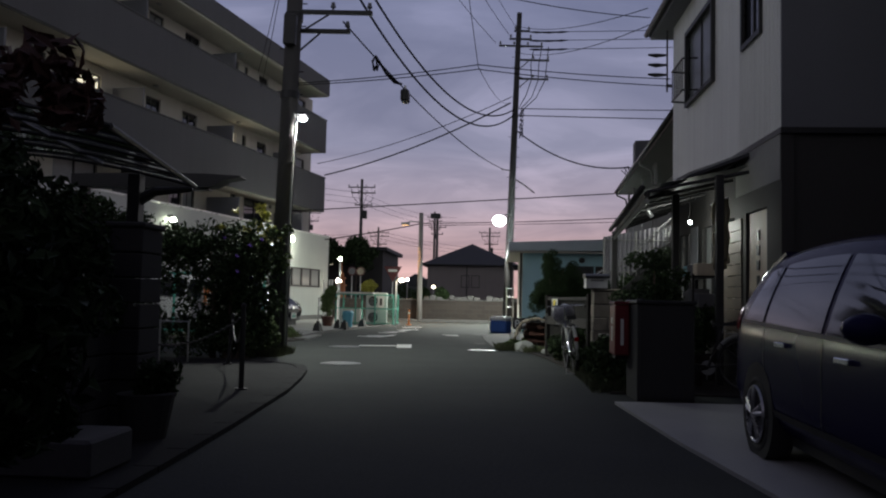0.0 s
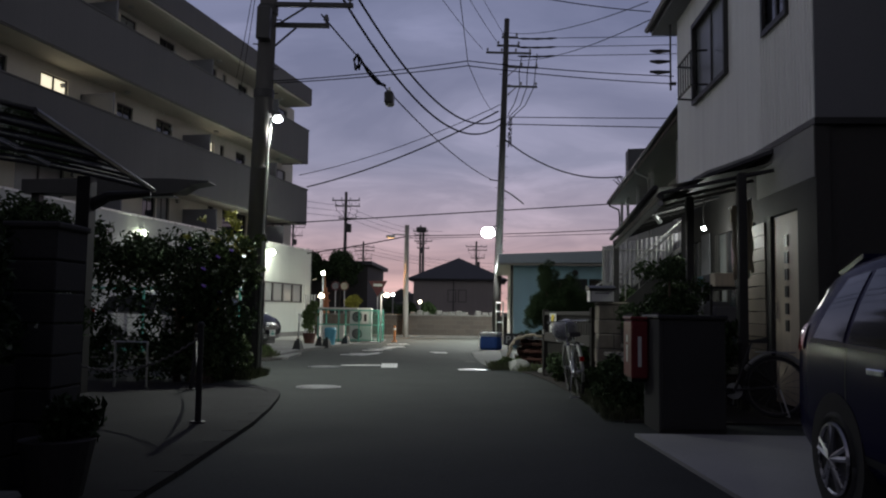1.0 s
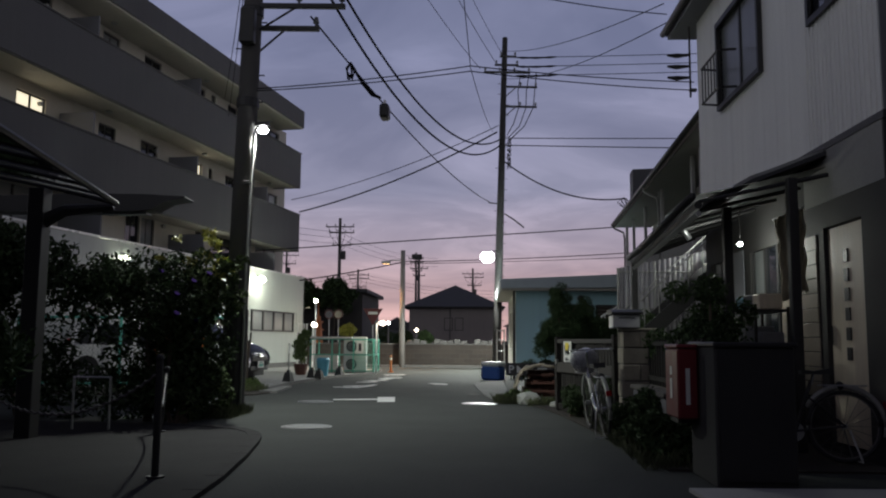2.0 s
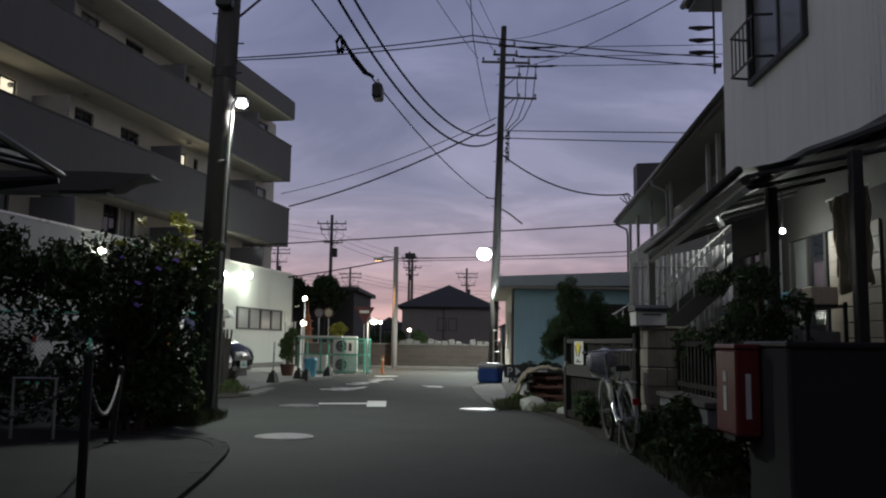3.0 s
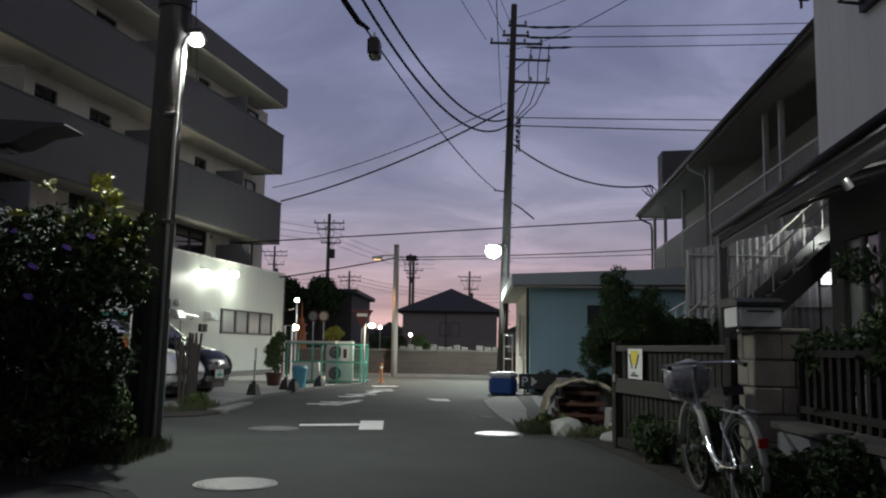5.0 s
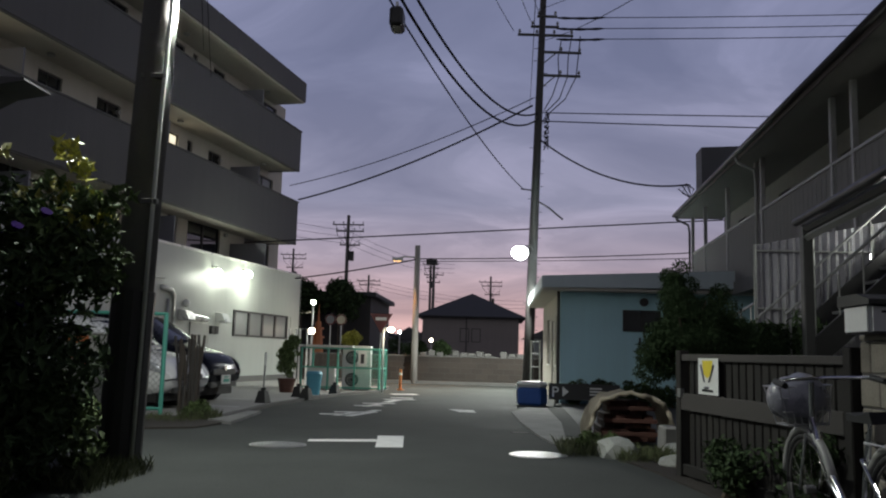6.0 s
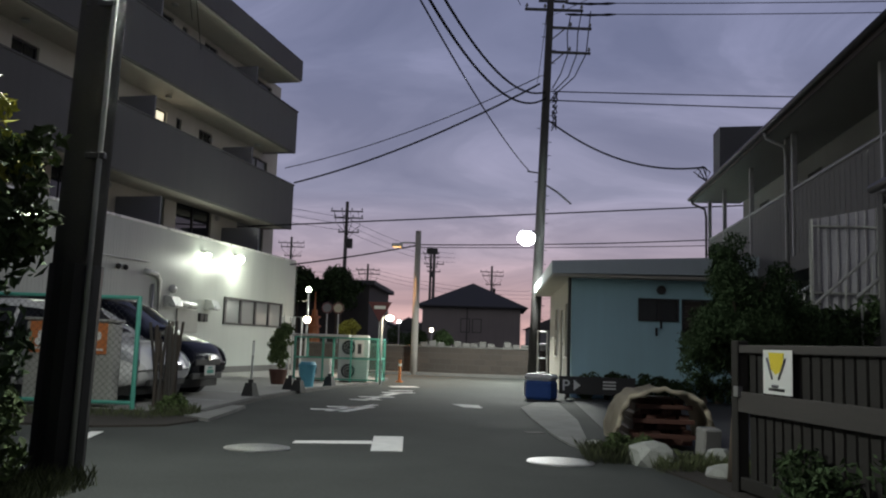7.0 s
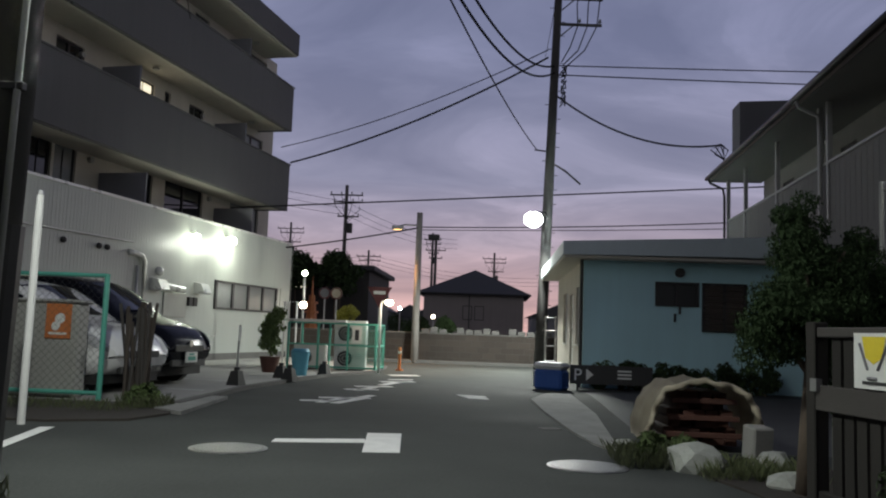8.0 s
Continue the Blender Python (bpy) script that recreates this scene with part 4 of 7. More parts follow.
part("front_beam", tube(bmesh.new(), [leanp(0, -0.06), leanp(LN, -0.06)], 0.045, 6), METAL_DARK, lean)
part("gutter", tube(bmesh.new(), [leanp(-0.05) + Vector((-0.07, 0, 0.02)), leanp(LN + 0.05) + Vector((-0.07, 0, 0.02))], 0.042, 8), METAL_DARK, lean, smooth=True)
bm = bmesh.new()
va = [bm.verts.new(p) for p in (leanp(0, 0.05), leanp(LN, 0.05), (1.25, LN, 2.93), (1.25, 0, 2.97))]
bm.faces.new(va)
bmesh.ops.solidify(bm, geom=list(bm.faces), thickness=0.012)
# The shaded underside is put into the sheet's near-black colour.
part("roof_sheet", bm, METAL_DARK, lean)
part("fascia_board", tube(bmesh.new(), [leanp(0, -0.15), leanp(LN, -0.15)], 0.04, 4), STEEL_DULL, lean)
for k in range(8):
    y = LN * k / 7
    part("rafter", tube(bmesh.new(), [leanp(y, -0.03), (1.25, y, 2.88)], 0.025, 6), METAL_DARK, lean)
for x, y, z in ((0.2, LN - 0.05, 2.5), (0.5, 1.05, 2.70), (0.85, -0.05, 2.83)):
    part("post", B(x - 0.05, x + 0.05, y - 0.05, y + 0.05, 0, z, bev=0.008), METAL_DARK, lean)

# ---- wall, houses and poles beyond the crossing ----
far_wall = thing("garden_wall", (-3, 39.6, 0), "low stained concrete block garden wall", "wall", kind="structure")
g = random.Random(4)
blocks = B(-0.195, 0.195, 0, 0.14, 0.006, 0.194, bev=0.006)
block_me = mesh_of("block", blocks, BLOCK_BROWN)
for r in range(5):
    for k in range(30):
        ob = new("block", block_me)
        ob.parent = far_wall
        ob.matrix_basis = pose(-6.0 + k * 0.4 + (0.2 if r % 2 else 0), g.uniform(-0.004, 0.004), r * 0.2)
part("mortar", B(-6.2, 6.2, 0.01, 0.12, 0.0, 0.99), BLOCK_DARK, far_wall)
for k in range(9):
    part("coping_stone", B(-5.9 + k * 1.35, -5.9 + k * 1.35 + 1.34, -0.03, 0.17, 0.997, 1.045, bev=0.008), CONCRETE_DARK, far_wall)
for k in range(22):
    if k % 6 != 3:
        single("planter_box", B(-0.13, 0.13, -0.08, 0.08, 0, 0.13 + 0.07 * (k % 3 == 1), bev=0.02), CONCRETE_DARK, "stained planter box on the garden wall", "planter", "planters on the wall", m=pose(-3.4 + k * 0.3, 39.68, 1.045, 0, 0, g.uniform(-8, 8)))
kerb = single("far_kerb", B(-14, 14, 39.2, 39.6, -0.1, 0.1, bev=0.01), CONCRETE_DARK, "stained concrete kerb below the garden wall", "kerb", kind="structure")

gable = thing("hipped_house", (-2.75, 81, 0), "dark two-storey hip-roofed house beyond the garden wall", "house")
part("wall", B(-4.2, 4.2, 0, 9, 0, 4.45), HOUSE_BROWN, gable)
bm = bmesh.new()
eave = [bm.verts.new(p) for p in ((-4.75, -0.6, 4.3), (4.75, -0.6, 4.3), (4.75, 9.6, 4.3), (-4.75, 9.6, 4.3))]
rim = [bm.verts.new(v.co + Vector((0, 0, 0.16))) for v in eave]
peak = [bm.verts.new((0, 4.2, 6.75)), bm.verts.new((0, 5.2, 6.75))]
bm.faces.new(eave[::-1])
for i in range(4):
    bm.faces.new((eave[i], eave[(i + 1) % 4], rim[(i + 1) % 4], rim[i]))
bm.faces.new((rim[0], rim[1], peak[0]))
bm.faces.new((rim[1], rim[2], peak[1], peak[0]))
bm.faces.new((rim[2], rim[3], peak[1]))
bm.faces.new((rim[3], rim[0], peak[0], peak[1]))
part("roof", bm, ROOF_DARK, gable)
part("gutter", R((-4.8, -0.66, 4.38), (4.8, -0.66, 4.38), 0.06, n=8), METAL_DARK, gable)
part("downpipe", R((-0.35, -0.06, 0), (-0.35, -0.06, 4.3), 0.045, n=8), METAL_DARK, gable)
for xa in (-0.9, 0.1):
    w = part("window", B(xa, xa + 0.8, -0.05, 0.02, 2.2, 3.4), METAL_DARK, gable)
    part("pane", B(xa + 0.06, xa + 0.74, -0.07, -0.05, 2.26, 3.34), HOUSE_BROWN, w, "closed shutter")


def closing_house(x0, x1, y0, y1, h, label):
    t = thing("unseen_house", ((x0 + x1) / 2, (y0 + y1) / 2, 0), label, "house", "street houses")
    w, d = (x1 - x0) / 2, (y1 - y0) / 2
    part("wall", B(-w, w, -d, d, 0, h), SIDING_GREY, t)
    part("roof", extrude_profile(bmesh.new(), [(-w - 0.5, h), (-w - 0.5, h + 0.15), (0, h + 1.6), (w + 0.5, h + 0.15), (w + 0.5, h)], "y", -d - 0.5, d + 0.5), ROOF_DARK, t)
    return t


# Houses out of view, added to hold back sky light from the street.
closing_house(-16.0, -6.6, -3.0, 9.0, 3.6, "unseen single-storey blocker house beside the pavement")
closing_house(-14.0, -4.6, -16.0, -5.0, 6.0, "unseen two-storey blocker house along the street")
closing_house(4.6, 12.0, -6.0, 9.3, 7.4, "unseen two-storey blocker house beside the forecourt")
closing_house(3.0, 11.0, -19.0, -8.0, 9.0, "unseen three-storey blocker house along the street")
closing_house(-9.0, 9.0, -34.0, -24.0, 9.5, "unseen blocker house at the street's end")


# ---- utility poles and wires ----
def utility_pole(at, height, r0, r1, label, mat=POLE, arms=(), steps=(), group="utility poles", lean=0.0):
    """arms: (z, x from, x to, y, brace)."""
    t = thing("utility_pole", label=label, category="utility pole", group=group, m=pose(at[0], at[1], 0, 0, lean, 0))
    part("shaft", R((0, 0, -0.1), (0, 0, height), r0, r1, 16), mat, t, smooth=True)
    for z, xa, xb, yo, brace in arms:
        a = part("cross_arm", B(xa, xb, yo - 0.04, yo + 0.04, z - 0.04, z + 0.04, bev=0.006), METAL_DARK, t)
        if brace:
            part("brace", R((0, yo, z - 0.5), (brace, yo, z - 0.04), 0.02, n=6), METAL_DARK, a)
        n = max(2, int(abs(xb - xa) / 0.45))
        for k in range(n):
            x = xa + 0.06 + (xb - xa - 0.12) * k / (n - 1)
            bm = bmesh.new()
            rod(bm, (x, yo, z + 0.04), (x, yo, z + 0.1), 0.02, n=8)
            rod(bm, (x, yo, z + 0.1), (x, yo, z + 0.2), 0.055, 0.03, 10)
            part("insulator", bm, SIDING_GREY, a)
    for z in steps:
        part("step_bolt", R((-0.25 if round(z * 10) % 2 else 0.0, 0, z), (0.0 if round(z * 10) % 2 else 0.25, 0, z), 0.012, n=6), METAL_DARK, t)
    return t


p1 = utility_pole((-4.21, 15.76), 13.0, 0.18, 0.13, "dark concrete utility pole beside the hedge", arms=[(6.62, 0.0, 1.55, -0.05, 0.7), (6.3, 0.0, 1.1, 0.12, 0.5), (12.4, -0.9, 0.9, 0, 0)], steps=[5.0 + 0.45 * k for k in range(10)], lean=1.2)
part("band", R((0, 0, 4.9), (0, 0, 5.05), 0.185, n=16), METAL_DARK, p1)
part("band", R((0, 0, 6.45), (0, 0, 6.6), 0.18, n=16), METAL_DARK, p1)
part("junction_box", B(-0.12, 0.12, -0.32, -0.15, 5.9, 6.5, bev=0.02), METAL_DARK, p1)
part("guard", R((0, 0, 0.0), (0, 0, 1.6), 0.198, 0.195, 16), METAL_DARK, p1)
lp = thing("street_lamp", label="thin pale street lamp pipe clamped to the utility pole", category="street lamp", m=pose(-4.0, 15.62, 0, 0, 0, 0))
part("post", tube(bmesh.new(), [(-0.03, 0, 0.0), (0, 0, 2.3), (0.02, 0, 3.4), (0.05, 0, 4.38), (0.07, 0.02, 4.5), (0.11, 0.05, 4.56)], 0.021, 8), STEEL_DULL, lp, smooth=True)
for z in (2.4, 3.6):
    part("clamp", B(-0.2, 0.04, -0.02, 0.04, z, z + 0.05, bev=0.006), METAL_DARK, lp)
part("head", B(0.06, 0.26, -0.02, 0.3, 4.57, 4.62, bev=0.015), METAL_DARK, lp)
part("diffuser", ball(bmesh.new(), (0.16, 0.13, 4.515), 0.085, 3, 0.6), LAMP_WHITE, lp, "glowing white lamp", smooth=True)

p2 = utility_pole((0.36, 36.6), 13.9, 0.18, 0.11, "tall dark utility pole carrying a bright street lamp", POLE_DARK, arms=[(12.4, -0.85, 1.1, 0, 0), (12.75, -0.4, 0.6, 0.1, 0), (13.05, -0.2, 0.5, -0.1, 0), (11.78, 0.0, 1.4, 0, 0.5), (10.93, 0.0, 1.4, 0, 0.5)], steps=[2.0 + 0.45 * k for k in range(24)], lean=1.55)
part("transformer_lead", tube(bmesh.new(), [(1.35, 0, 12.4), (1.3, 0, 11.6), (1.25, 0, 10.9), (0.9, 0, 10.1), (0.3, 0, 9.5), (0.1, 0, 9.2)], 0.02, 6), CABLE, p2)
part("transformer_lead", tube(bmesh.new(), [(1.05, 0, 12.4), (0.95, 0, 11.6), (0.95, 0, 10.9), (0.7, 0, 10.1), (0.25, 0, 9.6)], 0.02, 6), CABLE, p2)
part("transformer_lead", tube(bmesh.new(), [(0.7, 0, 12.3), (0.6, 0, 11.6), (0.65, 0, 10.9), (0.45, 0, 10.2), (0.2, 0, 9.7)], 0.02, 6), CABLE, p2)
bm = bmesh.new()
g = random.Random(8)
for k in range(9):
    z = 8.4 + k * 0.13
    pts = [(0.1 + 0.22 * math.sin(a) + 0.05, -0.15 * math.cos(a), z + g.uniform(-0.15, 0.15)) for a in (0.3, 0.9, 1.5, 2.1, 2.8)]
    tube(bm, pts, 0.022, 5)
part("cable_coil", bm, CABLE, p2)
part("lamp_arm", tube(bmesh.new(), [(0, -0.1, 4.7), (-0.1, -0.7, 4.78), (-0.47, -1.5, 4.63)], 0.025, 8), METAL_DARK, p2)
part("lamp_head", B(-0.6, -0.38, -1.85, -1.45, 4.58, 4.62, bev=0.015), METAL_DARK, p2)
part("lamp_lens", ball(bmesh.new(), (-0.49, -1.7, 4.40), 0.27, 3, 0.85), LAMP_WHITE, p2, "dazzling white street lamp globe", smooth=True)
part("wire_spur", R((-0.1, 0, 6.8), (-0.5, -0.05, 6.83), 0.025, n=6), METAL_DARK, p2)
part("guy_hook", tube(bmesh.new(), [(0.15, 0, 6.4), (0.5, 0, 6.2), (1.0, 0.4, 5.9)], 0.03, 6), METAL_DARK, p2)

p3 = utility_pole((-3.72, 39.3), 5.15, 0.13, 0.1, "pale concrete pole before the garden wall", POLE_PALE)
part("lamp_bracket", tube(bmesh.new(), [(0, 0, 4.7), (-0.5, 0, 4.72), (-0.75, 0, 4.65)], 0.03, 6), METAL_GREY, p3)
part("lamp_head", B(-0.95, -0.55, -0.08, 0.08, 4.55, 4.68, bev=0.02), METAL_GREY, p3)
# Glowing lens added to give the crossing's orange fill an origin.
part("lamp_lens", B(-0.9, -0.62, -0.05, 0.05, 4.546, 4.549), LAMP_AMBER, p3, "thin amber glowing lens, added for the crossing's fill")
for (x, y, h, d) in ((-10.1, 60, 9.7, 1.0), (-20.9, 90, 11.2, 1.3), (-13.5, 92, 8.9, 1.2), (-6.9, 88, 10.3, 0.8), (-1.1, 95, 9.3, 1.2)):
    far = utility_pole((x, y), h, 0.15, 0.10, "distant dark utility pole with cross arms", POLE, [(h - 0.6, -d, d, 0, 0), (h - 1.0, -d * 0.8, d, 0.1, 0), (h - 1.9, -d * 0.5, d * 0.8, 0, 0.4)])
    for k in range(4):
        xk = d * (-0.8 + 0.5 * k)
        part("jumper_lead", tube(bmesh.new(), [(xk, 0, h - 0.6), (xk + 0.15, -0.1, h - 1.3 - 0.2 * (k % 2)), (0.1, -0.1, h - 2.1)], 0.018, 5), CABLE, far)
    part("switch_box", B(0.12, 0.42, -0.15, 0.15, h - 2.9, h - 2.3, bev=0.03), METAL_DARK, far)
part("transformer", B(-0.7, 0.3, -0.3, 0.3, 9.2, 9.7, bev=0.05), METAL_DARK, utility_pole((-6.3, 84), 9.3, 0.16, 0.12, "distant utility pole with a transformer", POLE, [(8.3, -0.9, 0.9, 0, 0), (7.6, -0.6, 0.6, 0, 0)]))


def wire(p0, p1, drop, r=0.012, label="thin black overhead wire", n=18):
    bm = tube(bmesh.new(), sag(p0, p1, drop, n), r, 5)
    return single("overhead_wire", bm, CABLE, label, "wire", "overhead wires", smooth=True)


wire((-4.01, 15.7, 9.04), (0.60, 36.5, 9.31), 2.11, 0.03, "thick black overhead cable", 30)
wire((-4.2, 15.7, 10.0), (0.57, 36.5, 9.52), 2.07, 0.03, "thick black overhead cable", 30)
wire((-3.09, 15.7, 6.42), (0.1, 36.55, 6.86), 0.39, 0.016)
wire((0.40, 36.6, 9.83), (-8.85, 41.2, 7.19), 0.33, 0.035, "thick black overhead cable")
wire((0.40, 36.6, 10.08), (-9.23, 41.2, 7.77), 0.31, 0.018)
wire((0.7, 36.5, 8.55), (5.3, 34.9, 6.72), 0.55, 0.03, "thick black service cable to the flats")
wire((0.65, 36.6, 9.57), (26, 37.5, 9.93), 0.1, 0.02)
wire((0.65, 36.6, 9.27), (26, 37.5, 9.34), 0.12, 0.022)
for z, y in ((13.0, 36.5), (12.68, 36.7), (12.25, 36.6)):
    wire((1.2, y, z), (26, y + 0.9, z + 1.15), 0.18, 0.016)
    bm = tube(bmesh.new(), sag((1.2, y, z), (2.9, y + 0.05, z + 0.03), 0.03, 6), [0.02, 0.05, 0.03, 0.05, 0.03, 0.05, 0.02], 6)
    single("wire_sleeve", bm, CABLE, "lumpy black insulating sleeve on a wire", "wire sleeve", "wire sleeves")
wire((-0.3, 36.6, 12.55), (-4.7, 15.2, 12.6), 0.5, 0.012)
wire((0.3, 36.6, 12.9), (-3.4, 15.2, 12.6), 0.5, 0.012)
wire((0.55, 36.6, 13.3), (-3.2, 15.2, 13.0), 0.4, 0.010)
for dz in (0.0, 0.09):
    wire((-4.0, 15.72, 5.17 + dz * 0.4), (-0.46, 16.0, 5.57 + dz), 0.04, 0.010)
    wire((-0.46, 16.0, 5.57 + dz), (3.36, 16.65, 5.42 + dz * 1.6), 0.04, 0.010)
wire((-0.46, 16.0, 5.62), (0.3, 36.5, 9.8), 0.25, 0.007)
wire((-0.46, 16.0, 5.62), (-1.2, -4.0, 9.5), 0.2, 0.007)
wire((0.55, 36.5, 13.3), (3.0, 17.2, 7.2), 0.3, 0.010)
wire((0.55, 36.5, 12.1), (3.1, 17.3, 6.9), 0.35, 0.010)
wire((-3.9, 15.25, 8.0), (3.05, 17.2, 7.0), 0.3, 0.010)
wire((-12, 38.8, 4.95), (14, 39.2, 6.75), 0.0, 0.026)
wire((-3.75, 39.3, 4.65), (14, 39.4, 5.75), 0.2, 0.02)
wire((-3.75, 39.3, 4.55), (14, 39.4, 5.3), 0.1, 0.014)
wire((-3.75, 39.25, 4.62), (-10, 39.0, 3.55), 0.08, 0.026)
for z in (8.3, 8.7, 7.9):
    wire((-10.1, 60, z), (-4.5, 86, z + 0.8), 0.5, 0.012)
    wire((-10.1, 60, z), (-18, 42, z - 0.2), 0.3, 0.012)
    wire((-13.5, 92, z - 0.4), (-30, 84, z), 0.8, 0.014)
    wire((-13.5, 92, z - 0.2), (8, 100, z - 1.2), 1.0, 0.014)
for x, d in ((-9.9, 6.0), (-9.3, 5.2)):
    wire((-3.9, 15.2, 9.0), (x, 15.2 + d * 3, 9.6), 0.3, 0.010)
# splices that hang in the messenger wire
kn = thing("cable_splice", (-2.79, 18.0, 6.28), "black bundle of spliced cable hanging from a wire", "cable splice")
bm = bmesh.new()
for k in range(5):
    a = k * 1.25
    tube(bm, [(0, 0, 0.15), (0.09 * math.cos(a), 0.09 * math.sin(a), 0.02), (0.05 * math.cos(a + 1), 0.05 * math.sin(a + 1), -0.18), (0, 0, -0.1)], 0.018, 5)
part("loops", bm, CABLE, kn)
bm = tube(bmesh.new(), [(-2.75, 18.05, 6.36), (-2.65, 18.6, 6.22), (-2.52, 19.2, 6.16), (-2.42, 19.7, 6.24)], [0.03, 0.035, 0.045, 0.03], 6)
single("cable_loop", bm, CABLE, "slack black cable along the messenger wire", "cable")
bx = thing("closure_box", (-2.35, 20.0, 6.0), "dark grey cable closure box on a wire", "cable box")
part("case", B(-0.1, 0.1, -0.2, 0.2, -0.14, 0.16, bev=0.04), METAL_DARK, bx)
part("clamp", B(-0.02, 0.02, -0.1, 0.1, 0.16, 0.26), METAL_GREY, bx)
mast = thing("service_mast", (3.3, 16.66, 5.35), "slender steel service mast on the house eave", "mast")
part("rod", R((0, 0, -0.05), (0, 0, 1.2), 0.018, n=8), METAL_DARK, mast)
part("wall_clamp", B(-0.02, 0.1, -0.03, 0.03, 0.05, 0.1), METAL_DARK, mast)
for z in (0.3, 0.5, 0.7):
    part("insulator", tube(bmesh.new(), [(0, 0, z), (-0.2, 0.1, z + 0.02), (-0.35, 0.15, z + 0.05)], [0.02, 0.045, 0.02], 8), METAL_DARK, mast)
br = thing("service_bracket", (5.3, 34.9, 6.4), "tangled service cable bracket on the roof edge", "bracket")
bm = bmesh.new()
for k in range(6):
    a = k * 1.05
    tube(bm, [(0, 0, 0.35), (0.25 * math.cos(a), 0.1, 0.2 + 0.15 * math.sin(a)), (0.1, 0, -0.1), (0.05, 0, -0.7)], 0.02, 5)
part("loops", bm, CABLE, br)


# ---- vehicles ----
def spline(keys, t):
    """Smooth value of rows (t, a, b, ...) at t."""
    keys = [np.array(k, float) for k in keys]
    i = max(0, min(len(keys) - 2, sum(1 for k in keys if k[0] <= t) - 1))
    a, b = keys[i], keys[i + 1]
    p, q = keys[max(i - 1, 0)], keys[min(i + 2, len(keys) - 1)]
    u = (t - a[0]) / (b[0] - a[0])
    ma = (b - p) / max(b[0] - p[0], 1e-6) * (b[0] - a[0])
    mb = (q - a) / max(q[0] - a[0], 1e-6) * (b[0] - a[0])
    return ((2 * u**3 - 3 * u**2 + 1) * a + (u**3 - 2 * u**2 + u) * ma + (3 * u**2 - 2 * u**3) * b + (u**3 - u**2) * mb)[1:]


# stations from the tail to the nose: y, sill, belt, top, half width at the belt, half width at the roof
HATCH = [(-2.15, 0.42, 0.80, 0.86, 0.72, 0.68), (-2.09, 0.30, 0.97, 1.18, 0.81, 0.72), (-1.97, 0.25, 0.99, 1.42, 0.84, 0.68), (-1.7, 0.24, 0.99, 1.53, 0.845, 0.65), (-0.9, 0.22, 0.96, 1.60, 0.845, 0.63),
         (0.0, 0.22, 0.93, 1.59, 0.845, 0.63), (0.55, 0.22, 0.92, 1.50, 0.845, 0.64), (0.95, 0.22, 0.92, 1.27, 0.845, 0.68), (1.25, 0.22, 0.92, 1.06, 0.84, 0.72), (1.6, 0.24, 0.88, 0.97, 0.83, 0.70), (1.95, 0.28, 0.76, 0.86, 0.79, 0.64), (2.15, 0.40, 0.60, 0.68, 0.66, 0.52)]


def ring(st, y, k):
    """The k-th point (0 to 1, from the sill's middle up the right side to the roof's middle) at station y."""
    zb, belt, top, w, wr = spline(st, y)
    belt = min(belt, top - 0.05)
    keys = [(0, 0, zb), (0.12, 0.86 * w, zb), (0.2, 0.985 * w, zb + 0.14), (0.35, w, 0.5 * (zb + belt)), (0.5, 0.985 * w, belt), (0.78, wr + 0.02, top - 0.14), (0.88, wr * 0.85, top - 0.03), (1.0, 0, top)]
    x, z = spline(keys, k)
    return Vector((max(x, 0.0), y, z))


